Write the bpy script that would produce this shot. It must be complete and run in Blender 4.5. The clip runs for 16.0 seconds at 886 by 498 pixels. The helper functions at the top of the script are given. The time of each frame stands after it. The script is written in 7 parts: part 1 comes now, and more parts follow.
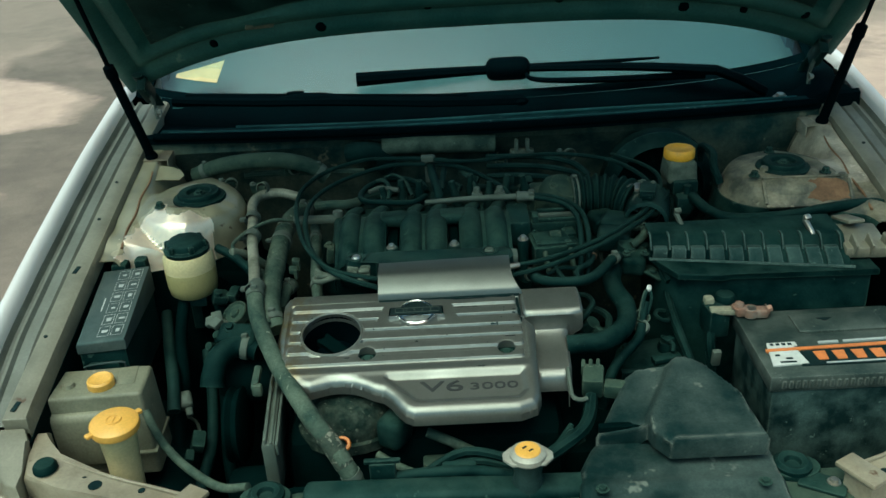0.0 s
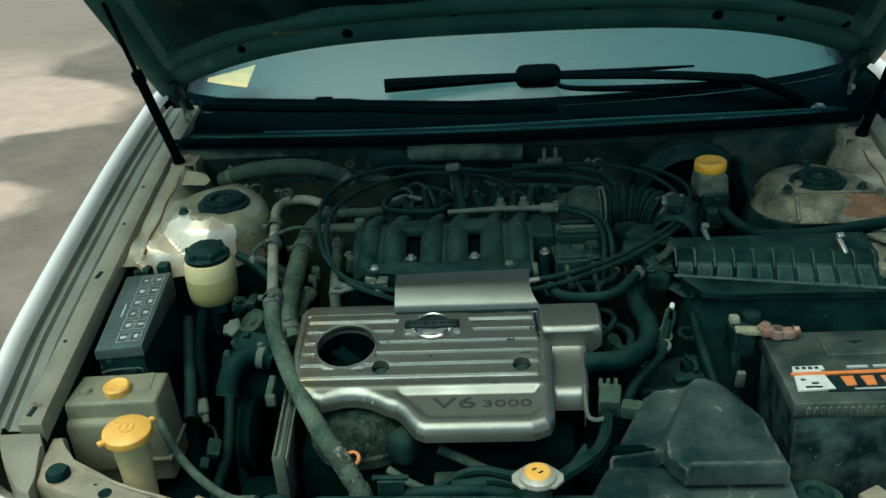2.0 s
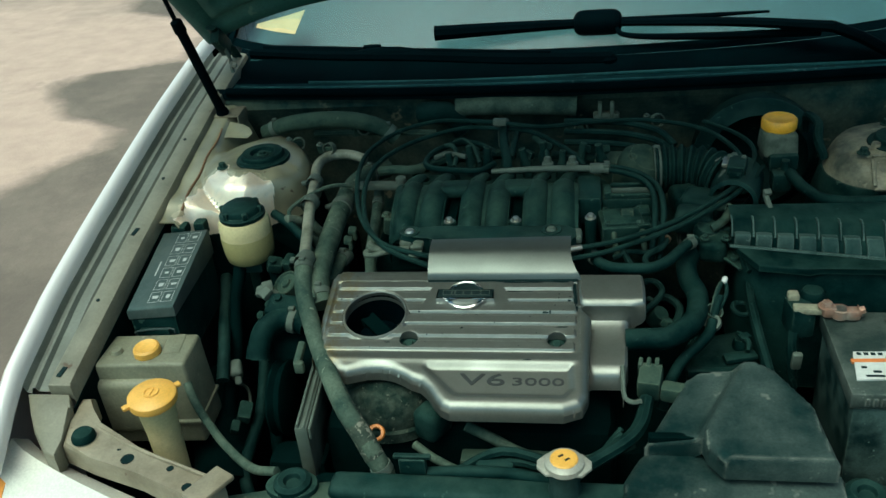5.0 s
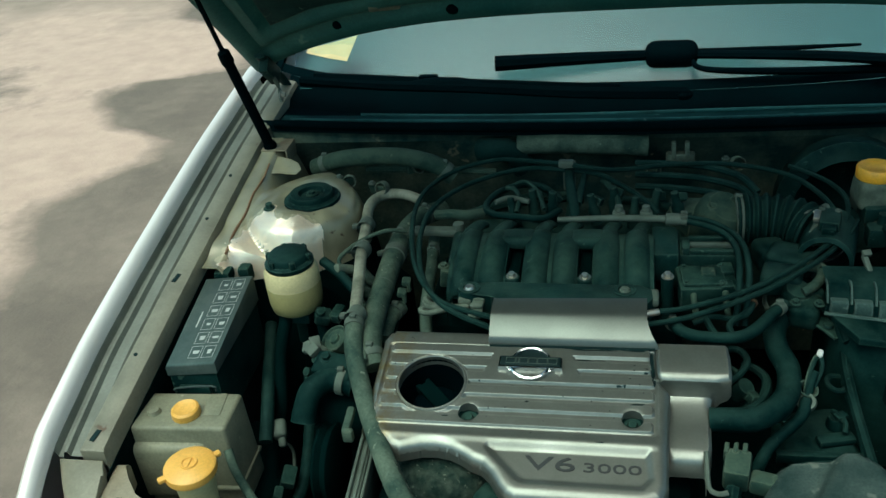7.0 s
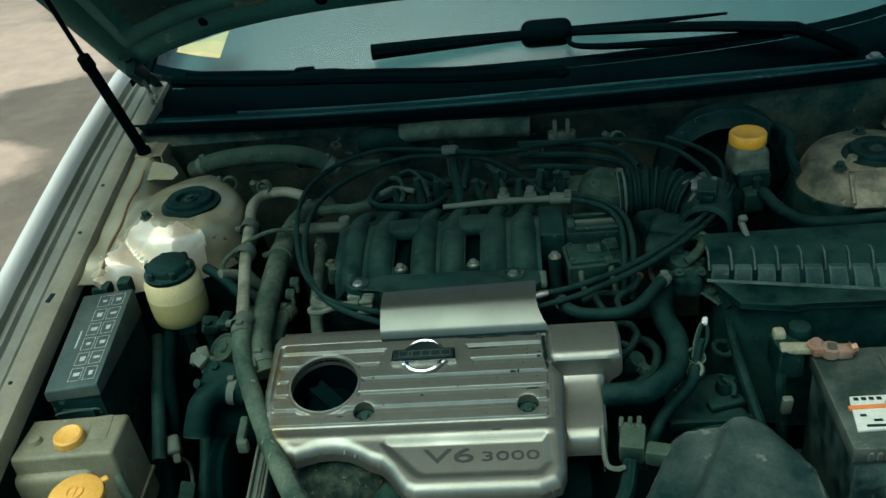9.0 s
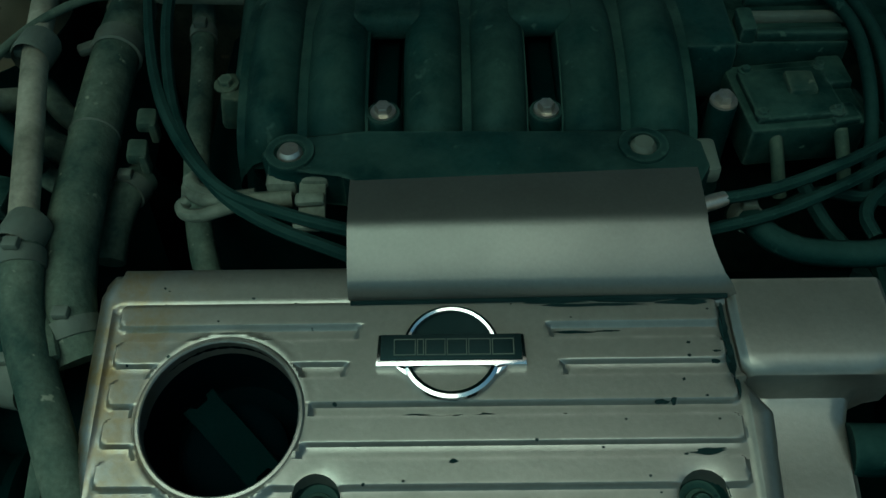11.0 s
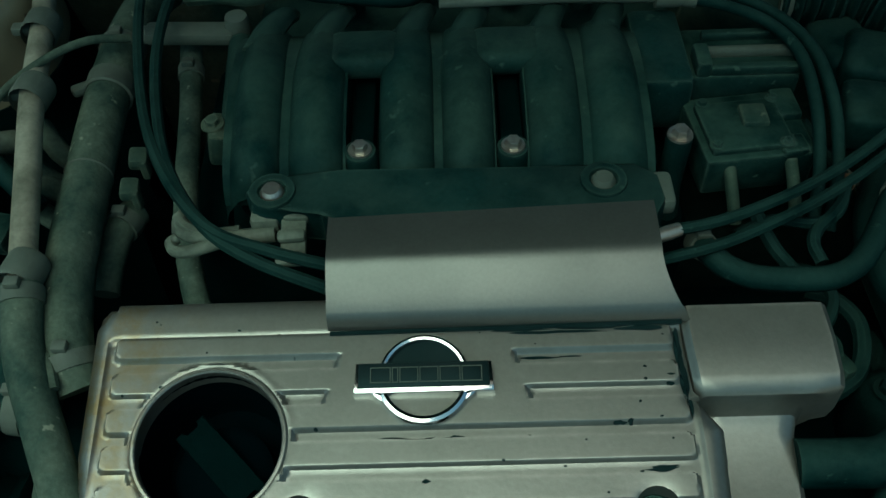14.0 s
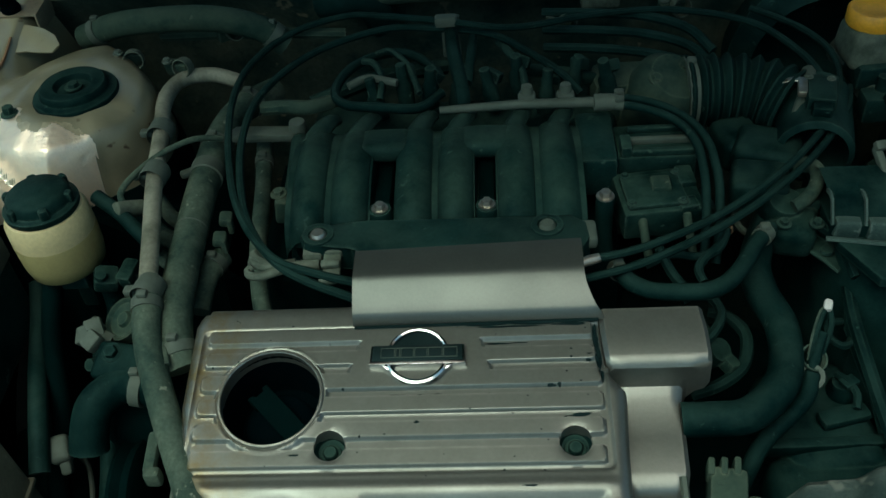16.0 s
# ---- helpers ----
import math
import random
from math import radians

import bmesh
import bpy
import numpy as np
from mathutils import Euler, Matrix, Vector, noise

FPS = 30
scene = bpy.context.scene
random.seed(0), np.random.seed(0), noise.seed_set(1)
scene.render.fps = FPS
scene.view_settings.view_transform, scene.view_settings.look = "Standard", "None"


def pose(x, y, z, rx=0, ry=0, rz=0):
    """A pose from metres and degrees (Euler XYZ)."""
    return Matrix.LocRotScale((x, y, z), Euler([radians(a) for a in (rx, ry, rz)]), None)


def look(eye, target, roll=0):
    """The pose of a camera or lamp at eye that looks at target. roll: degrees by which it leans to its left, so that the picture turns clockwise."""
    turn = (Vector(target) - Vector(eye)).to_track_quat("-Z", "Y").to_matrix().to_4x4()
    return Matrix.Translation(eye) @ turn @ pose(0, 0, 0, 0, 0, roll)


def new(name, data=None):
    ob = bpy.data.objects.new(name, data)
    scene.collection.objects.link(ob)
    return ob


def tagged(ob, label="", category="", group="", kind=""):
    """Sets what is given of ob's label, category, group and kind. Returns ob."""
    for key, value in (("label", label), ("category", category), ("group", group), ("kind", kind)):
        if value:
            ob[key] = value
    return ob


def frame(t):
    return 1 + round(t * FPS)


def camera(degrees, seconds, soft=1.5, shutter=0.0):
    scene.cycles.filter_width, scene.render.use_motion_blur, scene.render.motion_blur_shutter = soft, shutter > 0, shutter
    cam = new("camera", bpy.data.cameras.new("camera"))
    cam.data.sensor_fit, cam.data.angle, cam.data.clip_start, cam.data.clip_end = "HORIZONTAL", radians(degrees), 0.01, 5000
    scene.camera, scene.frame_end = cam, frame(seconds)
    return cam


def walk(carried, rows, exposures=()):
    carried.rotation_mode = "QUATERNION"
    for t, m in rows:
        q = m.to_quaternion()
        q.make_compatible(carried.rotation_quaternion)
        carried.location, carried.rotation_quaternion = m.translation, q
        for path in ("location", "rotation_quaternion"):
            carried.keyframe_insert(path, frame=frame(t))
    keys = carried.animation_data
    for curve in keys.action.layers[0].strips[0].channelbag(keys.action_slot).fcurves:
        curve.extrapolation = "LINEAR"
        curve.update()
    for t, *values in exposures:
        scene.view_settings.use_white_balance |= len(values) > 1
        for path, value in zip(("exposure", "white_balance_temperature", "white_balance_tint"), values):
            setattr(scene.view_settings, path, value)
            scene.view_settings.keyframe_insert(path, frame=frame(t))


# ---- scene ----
cam = camera(52.1, 16.0)
PATH = [
    (0, (-0.0670, -1.5864, 1.5556), (-0.0991, 0.2049, 0.6667), -3.41),
    (0.5, (-0.0639, -1.6048, 1.5587), (-0.1405, 0.1989, 0.6981), -3.80),
    (1, (-0.0469, -1.5980, 1.5650), (-0.1693, 0.2029, 0.7037), -3.68),
    (1.5, (-0.0332, -1.5732, 1.5638), (-0.1874, 0.2119, 0.6752), -3.72),
    (2, (-0.0207, -1.5570, 1.5643), (-0.1569, 0.2305, 0.6776), -3.85),
    (2.5, (-0.0155, -1.5558, 1.5656), (-0.1501, 0.2361, 0.6876), -4.01),
    (3, (-0.0054, -1.5569, 1.5667), (-0.1329, 0.2412, 0.7004), -4.58),
    (3.5, (0.0109, -1.5558, 1.5632), (-0.1586, 0.2292, 0.6772), -5.14),
    (4, (0.0486, -1.5573, 1.5645), (-0.2102, 0.2065, 0.6578), -5.58),
    (4.2, (0.0760, -1.5553, 1.5659), (-0.2563, 0.1907, 0.6489), -5.78),
    (6.3, (-0.0151, -1.3038, 1.5713), (-0.3161, 0.3406, 0.4734), -5.65),
    (6.5, (-0.0153, -1.3240, 1.5741), (-0.3800, 0.3354, 0.5190), -5.30),
    (7, (-0.0015, -1.3318, 1.5870), (-0.4146, 0.3554, 0.5958), -6.33),
    (7.5, (0.0138, -1.3020, 1.5725), (-0.2152, 0.3849, 0.5228), -6.23),
    (8, (0.0167, -1.2922, 1.5770), (-0.2332, 0.3922, 0.5282), -7.69),
    (8.5, (0.0313, -1.2984, 1.5864), (-0.2184, 0.4033, 0.5657), -9.02),
    (9, (0.0279, -1.3037, 1.5823), (-0.1878, 0.3910, 0.5424), -7.49),
    (9.2, (0.0188, -1.2990, 1.5790), (-0.1842, 0.3806, 0.5123), -7.04),
    (11.3, (-0.1455, -0.5734, 1.2252), (-0.1614, 0.6019, -0.3930), -1.46),
    (11.5, (-0.1476, -0.5522, 1.2049), (-0.1973, 0.5640, -0.4540), -4.29),
    (12, (-0.1442, -0.5379, 1.2048), (-0.1751, 0.5008, -0.5040), -3.68),
    (12.5, (-0.1362, -0.5364, 1.2102), (-0.1494, 0.6213, -0.4207), -2.54),
    (13, (-0.1345, -0.5456, 1.2222), (-0.1297, 0.6329, -0.3937), -1.75),
    (13.5, (-0.1306, -0.5750, 1.2555), (-0.1541, 0.6328, -0.3384), -2.95),
    (14, (-0.1155, -0.6514, 1.3223), (-0.1404, 0.6110, -0.2288), -2.52),
    (14.5, (-0.0861, -0.7585, 1.3935), (-0.1588, 0.5564, -0.1118), -3.19),
    (15, (-0.0580, -0.8165, 1.4219), (-0.1920, 0.5712, -0.0121), -5.96),
    (15.5, (-0.0560, -0.8373, 1.4294), (-0.1889, 0.5628, 0.0073), -6.13),
    (16, (-0.0531, -0.8887, 1.4572), (-0.1947, 0.5757, 0.1024), -5.75),
]
walk(cam, [(t, look(eye, target, roll)) for t, eye, target, roll in PATH],
     [(0, 0.31, 6350, 0), (4.2, 0.31, 6350, 0), (6.5, 0.33, 6300, 1), (9.2, 0.25, 6400, 0), (11.3, -0.74, 6050, -10), (12.5, -0.78, 6050, -10), (13.5, -0.64, 5950, -10), (14.5, -0.20, 6450, 3), (15.2, -0.20, 6500, 5), (16, -0.26, 6500, 5)])

# ---------------------------------------------------------------- light
world = bpy.data.worlds.new("sky")
scene.world = world
world.use_nodes = True
wn = world.node_tree.nodes
sky = wn.new("ShaderNodeTexSky")
sky.sky_type, sky.sun_disc = "NISHITA", False
sky.sun_elevation, sky.sun_rotation = radians(66), radians(-138)
sky.air_density, sky.dust_density, sky.ozone_density = 1.0, 6.0, 1.0
wn["Background"].inputs["Strength"].default_value = 0.118
haze = wn.new("ShaderNodeMix")
haze.data_type, haze.blend_type = "RGBA", "MULTIPLY"
haze.inputs[0].default_value, haze.inputs[7].default_value = 1.0, (0.565, 0.965, 0.99, 1)
world.node_tree.links.new(sky.outputs["Color"], haze.inputs[6])
world.node_tree.links.new(haze.outputs[2], wn["Background"].inputs["Color"])
sun = new("sun", bpy.data.lights.new("sun", "SUN"))
sun.data.energy, sun.data.angle, sun.data.color = 2.2, radians(60), (1.0, 0.855, 0.72)
sun.matrix_world = look((-1.5, -1.7, 7.0), (0, 0, 0))


# ---------------------------------------------------------------- materials
def material(name, base, rough=0.5, metal=0.0, second=None, amount=0.5, scale=18.0, fine=220.0, bump=0.15,
             spots=None, spot_level=0.68, spot_scale=60.0, coat=0.0, rvar=0.15, grain=0.25, wear=None, stain=None, gloss=0.5, dust=None, worn=0.004):
    """A surface with a base colour, blotches of a second colour, sparse spots of a third, fine grain, uneven gloss and relief."""
    m = bpy.data.materials.new(name)
    m.use_nodes = True
    nt = m.node_tree
    n, l = nt.nodes, nt.links
    bsdf = n["Principled BSDF"]
    tc = n.new("ShaderNodeTexCoord")

    def noise_at(s, detail, rough_n=0.6):
        t = n.new("ShaderNodeTexNoise")
        t.inputs["Scale"].default_value, t.inputs["Detail"].default_value, t.inputs["Roughness"].default_value = s, detail, rough_n
        l.new(tc.outputs["Object"], t.inputs["Vector"])
        return t.outputs["Fac"]

    def ramp(fac, a, b):
        r = n.new("ShaderNodeMapRange")
        r.inputs["From Min"].default_value, r.inputs["From Max"].default_value = a, b
        l.new(fac, r.inputs["Value"])
        return r.outputs["Result"]

    def mix(fac, a, b, kind="MIX"):
        x = n.new("ShaderNodeMix")
        x.data_type, x.blend_type = "RGBA", kind
        for sock, v in ((0, fac), (6, a), (7, b)):
            if isinstance(v, (tuple, list)):
                x.inputs[sock].default_value = (*v, 1)
            elif isinstance(v, float):
                x.inputs[sock].default_value = v
            else:
                l.new(v, x.inputs[sock])
        return x.outputs[2]

    big, small = noise_at(scale, 5.0), noise_at(fine, 4.0)
    second = second or tuple(min(1, c * 1.5 + 0.01) for c in base)
    blot = n.new("ShaderNodeMath")
    blot.operation = "MULTIPLY"
    l.new(ramp(big, 0.38, 0.66), blot.inputs[0])
    blot.inputs[1].default_value = amount
    colour = mix(blot.outputs[0], tuple(base), tuple(second))
    g = n.new("ShaderNodeMapRange")
    g.inputs["To Min"].default_value, g.inputs["To Max"].default_value = 1 - grain, 1 + grain
    l.new(small, g.inputs["Value"])
    colour = mix(1.0, colour, g.outputs["Result"], "MULTIPLY")
    if spots:
        colour = mix(ramp(noise_at(spot_scale, 3.0, 0.7), spot_level, spot_level + 0.05), colour, tuple(spots))
    if wear:
        geo, soft = n.new("ShaderNodeNewGeometry"), n.new("ShaderNodeBevel")
        soft.samples = 4
        soft.inputs["Radius"].default_value = worn
        turn = n.new("ShaderNodeVectorMath")
        turn.operation = "DOT_PRODUCT"
        l.new(geo.outputs["Normal"], turn.inputs[0])
        l.new(soft.outputs["Normal"], turn.inputs[1])
        w = n.new("ShaderNodeMath")
        w.operation = "MULTIPLY"
        l.new(ramp(turn.outputs["Value"], 0.995, 0.90), w.inputs[0])
        l.new(ramp(noise_at(55.0, 4.0), 0.30, 0.65), w.inputs[1])
        colour = mix(w.outputs[0], colour, tuple(wear))
    # tops turn towards the dust colour: more as a face points up, broken by noise
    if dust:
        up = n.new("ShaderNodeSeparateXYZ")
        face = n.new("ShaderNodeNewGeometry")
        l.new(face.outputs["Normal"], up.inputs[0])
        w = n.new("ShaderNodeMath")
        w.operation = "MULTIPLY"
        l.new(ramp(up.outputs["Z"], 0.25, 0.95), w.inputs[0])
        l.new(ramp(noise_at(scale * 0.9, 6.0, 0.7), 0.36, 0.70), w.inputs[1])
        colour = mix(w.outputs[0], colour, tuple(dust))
    if stain:
        where, tint = stain
        sep = n.new("ShaderNodeSeparateXYZ")
        l.new(tc.outputs["Object"], sep.inputs[0])
        w = n.new("ShaderNodeMath")
        w.operation = "MULTIPLY"
        l.new(ramp(sep.outputs["X"], where[0], where[1]), w.inputs[0])
        l.new(ramp(noise_at(38.0, 5.0, 0.7), 0.40, 0.62), w.inputs[1])
        colour = mix(w.outputs[0], colour, tuple(tint))
    l.new(colour, bsdf.inputs["Base Color"])
    rr = n.new("ShaderNodeMapRange")
    rr.inputs["To Min"].default_value, rr.inputs["To Max"].default_value = max(0.02, rough - rvar), min(1, rough + rvar)
    l.new(big, rr.inputs["Value"])
    l.new(rr.outputs["Result"], bsdf.inputs["Roughness"])
    bsdf.inputs["Metallic"].default_value = metal
    bsdf.inputs["Specular IOR Level"].default_value = gloss
    bsdf.inputs["Coat Weight"].default_value = coat
    if metal < 0.1 and max(base) < 0.06:
        bsdf.inputs["Specular Tint"].default_value = (0.42, 0.90, 0.92, 1)
    if bump:
        b = n.new("ShaderNodeBump")
        b.inputs["Strength"].default_value, b.inputs["Distance"].default_value = bump, 0.002
        l.new(small, b.inputs["Height"])
        l.new(b.outputs["Normal"], bsdf.inputs["Normal"])
    return m


M = {
    "silver_cover": material("silver_cover", (0.238, 0.248, 0.222), 0.38, 0.80, (0.165, 0.172, 0.148), 0.8, 11, 300, 0.06, (0.03, 0.03, 0.028), 0.77, 95, rvar=0.14, grain=0.14, wear=(0.36, 0.365, 0.325), stain=((-0.15, -0.215), (0.21, 0.160, 0.075))),
    "shield": material("shield", (0.130, 0.142, 0.128), 0.34, 0.70, (0.099, 0.108, 0.097), 0.7, 12, 400, 0.05, (0.04, 0.045, 0.04), 0.76, 90, rvar=0.10, grain=0.14),
    "chrome": material("chrome", (0.75, 0.76, 0.76), 0.12, 1.0, bump=0.0, rvar=0.05, grain=0.05),
    "badge_dark": material("badge_dark", (0.006, 0.012, 0.012), 0.5, 0.0, bump=0.0, grain=0.1, gloss=0.2),
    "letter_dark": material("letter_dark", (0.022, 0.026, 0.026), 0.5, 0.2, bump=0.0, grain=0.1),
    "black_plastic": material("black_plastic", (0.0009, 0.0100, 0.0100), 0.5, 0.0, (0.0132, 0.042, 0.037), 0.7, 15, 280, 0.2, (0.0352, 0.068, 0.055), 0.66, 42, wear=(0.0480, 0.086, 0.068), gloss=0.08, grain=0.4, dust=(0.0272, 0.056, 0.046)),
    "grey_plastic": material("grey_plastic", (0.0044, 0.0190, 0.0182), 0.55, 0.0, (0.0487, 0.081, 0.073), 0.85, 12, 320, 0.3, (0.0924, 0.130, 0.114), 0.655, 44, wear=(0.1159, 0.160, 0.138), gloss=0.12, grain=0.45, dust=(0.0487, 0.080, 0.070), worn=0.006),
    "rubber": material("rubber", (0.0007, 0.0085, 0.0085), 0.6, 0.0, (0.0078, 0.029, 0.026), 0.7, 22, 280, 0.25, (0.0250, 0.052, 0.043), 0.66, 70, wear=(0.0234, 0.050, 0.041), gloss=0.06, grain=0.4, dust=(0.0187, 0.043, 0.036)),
    "dusty_rubber": material("dusty_rubber", (0.028, 0.050, 0.039), 0.8, 0.0, (0.104, 0.134, 0.098), 0.85, 24, 280, 0.35, (0.185, 0.210, 0.155), 0.66, 60, gloss=0.13, grain=0.45),
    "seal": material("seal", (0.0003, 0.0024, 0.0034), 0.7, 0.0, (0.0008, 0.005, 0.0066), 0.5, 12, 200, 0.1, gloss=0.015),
    "cowl": material("cowl", (0.0002, 0.0028, 0.0040), 0.7, 0.0, (0.0006, 0.0064, 0.0080), 0.6, 9, 180, 0.1, gloss=0.02),
    # paler teal that paints the lit edges of the black cowl
    "cowl_lit": material("cowl_lit", (0.026, 0.098, 0.096), 0.6, 0.0, (0.010, 0.040, 0.040), 0.9, 13, 180, 0.1, (0.09, 0.15, 0.14), 0.66, 30, gloss=0.1, grain=0.3),
    # dimmer step of the same, for the half-lit front strip
    "cowl_mid": material("cowl_mid", (0.0030, 0.0190, 0.0205), 0.7, 0.0, (0.012, 0.044, 0.043), 0.8, 15, 180, 0.15, (0.03, 0.07, 0.066), 0.67, 40, gloss=0.05, grain=0.4),
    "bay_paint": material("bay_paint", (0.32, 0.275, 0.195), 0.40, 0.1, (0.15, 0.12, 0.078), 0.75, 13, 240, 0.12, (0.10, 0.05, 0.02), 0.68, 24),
    # lit copy of the bay paint: sunlight put into a paler base
    "bay_paint_lit": material("bay_paint_lit", (0.50, 0.42, 0.305), 0.42, 0.05, (0.19, 0.165, 0.118), 0.9, 22, 240, 0.2, (0.62, 0.52, 0.40), 0.66, 30, grain=0.35),
    # mid tone that blends the painted glare into the tower paint
    "glare_halo": material("glare_halo", (0.45, 0.39, 0.265), 0.34, 0.25, (0.30, 0.26, 0.17), 0.8, 40, 200, 0.3, (0.14, 0.09, 0.05), 0.69, 50, coat=0.4, grain=0.3),
    "rail_paint": material("rail_paint", (0.205, 0.192, 0.140), 0.45, 0.1, (0.115, 0.108, 0.078), 0.8, 11, 240, 0.12, (0.09, 0.055, 0.03), 0.69, 22, wear=(0.30, 0.28, 0.21)),
    "runner": material("runner", (0.0010, 0.0100, 0.0100), 0.5, 0.0, (0.0125, 0.040, 0.034), 0.65, 17, 280, 0.2, (0.036, 0.066, 0.053), 0.66, 42, wear=(0.074, 0.110, 0.084), gloss=0.07, grain=0.4, dust=(0.034, 0.066, 0.051), worn=0.011),
    "rough_crust": material("rough_crust", (0.010, 0.020, 0.016), 0.9, 0.0, (0.045, 0.058, 0.044), 0.9, 60, 150, 0.9, (0.110, 0.118, 0.088), 0.62, 110, gloss=0.08, grain=0.5),
    "tower_paint": material("tower_paint", (0.315, 0.285, 0.185), 0.32, 0.15, (0.145, 0.135, 0.088), 0.95, 15, 60, 0.35, (0.075, 0.052, 0.03), 0.68, 26, coat=0.5, rvar=0.12, grain=0.3),
    "grimy_paint": material("grimy_paint", (0.235, 0.205, 0.138), 0.5, 0.05, (0.046, 0.052, 0.040), 0.95, 21, 180, 0.3, (0.30, 0.265, 0.185), 0.66, 34, gloss=0.3, grain=0.45),
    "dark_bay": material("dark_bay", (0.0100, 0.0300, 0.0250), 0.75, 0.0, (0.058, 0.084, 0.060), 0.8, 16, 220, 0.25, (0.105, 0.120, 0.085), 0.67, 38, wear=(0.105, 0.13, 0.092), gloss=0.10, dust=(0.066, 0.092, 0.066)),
    "firewall": material("firewall", (0.012, 0.036, 0.032), 0.8, 0.0, (0.088, 0.104, 0.074), 0.9, 13, 160, 0.4, (0.150, 0.140, 0.095), 0.65, 22, gloss=0.08, grain=0.45),
    "body_silver": material("body_silver", (0.83, 0.79, 0.76), 0.35, 0.2, (0.72, 0.69, 0.65), 0.4, 6, 300, 0.03, coat=0.4, rvar=0.05, grain=0.05),
    # bright base and metal put the sky's glare into the patch
    "glare_metal": material("glare_metal", (1.0, 0.84, 0.66), 0.34, 0.60, (1.0, 0.76, 0.56), 0.7, 30, 60, 0.9, (0.20, 0.12, 0.07), 0.71, 46, coat=0.3, rvar=0.12),
    "rust": material("rust", (0.13, 0.065, 0.03), 0.85, 0.0, (0.26, 0.14, 0.07), 0.8, 30, 240, 0.3),
    "yellow": material("yellow", (0.80, 0.42, 0.085), 0.40, 0.0, (0.62, 0.31, 0.05), 0.6, 35, 260, 0.1, (0.35, 0.22, 0.06), 0.7, 60),
    "yellow_green": material("yellow_green", (0.85, 0.40, 0.03), 0.42, 0.0, (0.62, 0.30, 0.04), 0.6, 45, 260, 0.1, (0.25, 0.17, 0.05), 0.68, 60),
    "orange": material("orange", (0.75, 0.22, 0.02), 0.4, 0.0, (0.55, 0.15, 0.02), 0.5, 60, 300, 0.05),
    "milky": material("milky", (0.66, 0.55, 0.30), 0.38, 0.0, (0.44, 0.37, 0.17), 0.5, 18, 260, 0.05),
    "tank": material("tank", (0.215, 0.210, 0.145), 0.5, 0.0, (0.115, 0.118, 0.080), 0.85, 13, 240, 0.15, (0.33, 0.31, 0.23), 0.68, 30, gloss=0.3, grain=0.35),
    "pale_plastic": material("pale_plastic", (0.118, 0.142, 0.108), 0.6, 0.0, (0.050, 0.066, 0.050), 0.85, 40, 240, 0.2, (0.16, 0.17, 0.13), 0.68, 70, gloss=0.2, grain=0.4),
    "cast": material("cast", (0.105, 0.130, 0.106), 0.65, 0.2, (0.057, 0.076, 0.060), 0.6, 30, 240, 0.25, gloss=0.2),
    "pipe_metal": material("pipe_metal", (0.27, 0.270, 0.205), 0.6, 0.1, (0.095, 0.10, 0.07), 0.85, 30, 260, 0.2, (0.34, 0.33, 0.26), 0.69, 50, gloss=0.25, grain=0.3),
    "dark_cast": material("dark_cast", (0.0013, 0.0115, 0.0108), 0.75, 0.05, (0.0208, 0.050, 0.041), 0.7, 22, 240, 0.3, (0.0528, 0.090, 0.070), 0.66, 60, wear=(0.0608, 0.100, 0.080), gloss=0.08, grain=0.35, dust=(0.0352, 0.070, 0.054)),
    # near-black base that stands in for the shade low in the bay
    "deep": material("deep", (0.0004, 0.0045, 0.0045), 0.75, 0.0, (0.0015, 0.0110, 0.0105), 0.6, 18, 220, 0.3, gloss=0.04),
    "steel": material("steel", (0.50, 0.48, 0.42), 0.38, 0.9, (0.35, 0.31, 0.25), 0.6, 40, 260, 0.1),
    "dull_steel": material("dull_steel", (0.40, 0.39, 0.33), 0.5, 0.35, (0.24, 0.235, 0.19), 0.6, 40, 260, 0.15, (0.12, 0.08, 0.05), 0.70, 60),
    "copper": material("copper", (0.36, 0.19, 0.13), 0.5, 0.4, (0.36, 0.34, 0.29), 0.6, 50, 260, 0.25),
    "battery": material("battery", (0.0051, 0.0160, 0.0158), 0.5, 0.0, (0.0612, 0.100, 0.090), 0.85, 22, 320, 0.25, (0.1020, 0.145, 0.125), 0.66, 55, wear=(0.0935, 0.135, 0.115), gloss=0.14, grain=0.4),
    "snorkel": material("snorkel", (0.0050, 0.0170, 0.0165), 0.6, 0.0, (0.058, 0.080, 0.072), 0.9, 9, 320, 0.3, (0.125, 0.140, 0.118), 0.62, 20, wear=(0.150, 0.165, 0.140), gloss=0.10, grain=0.4, worn=0.008),
    "flaked_rubber": material("flaked_rubber", (0.026, 0.040, 0.032), 0.85, 0.0, (0.075, 0.086, 0.064), 0.8, 40, 200, 0.6, (0.21, 0.205, 0.16), 0.56, 120, gloss=0.1, grain=0.4),
    "crusted": material("crusted", (0.30, 0.285, 0.20), 0.8, 0.0, (0.17, 0.165, 0.115), 0.7, 40, 240, 0.5, (0.06, 0.07, 0.05), 0.68, 60, gloss=0.2, grain=0.4),
    "dusty_lid": material("dusty_lid", (0.022, 0.034, 0.030), 0.6, 0.0, (0.095, 0.108, 0.092), 0.8, 13, 300, 0.2, (0.15, 0.160, 0.135), 0.67, 60, wear=(0.14, 0.152, 0.13), gloss=0.2, grain=0.35),
    "fluid": material("fluid", (0.330, 0.285, 0.125), 0.38, 0.0, (0.250, 0.220, 0.092), 0.5, 22, 260, 0.05),
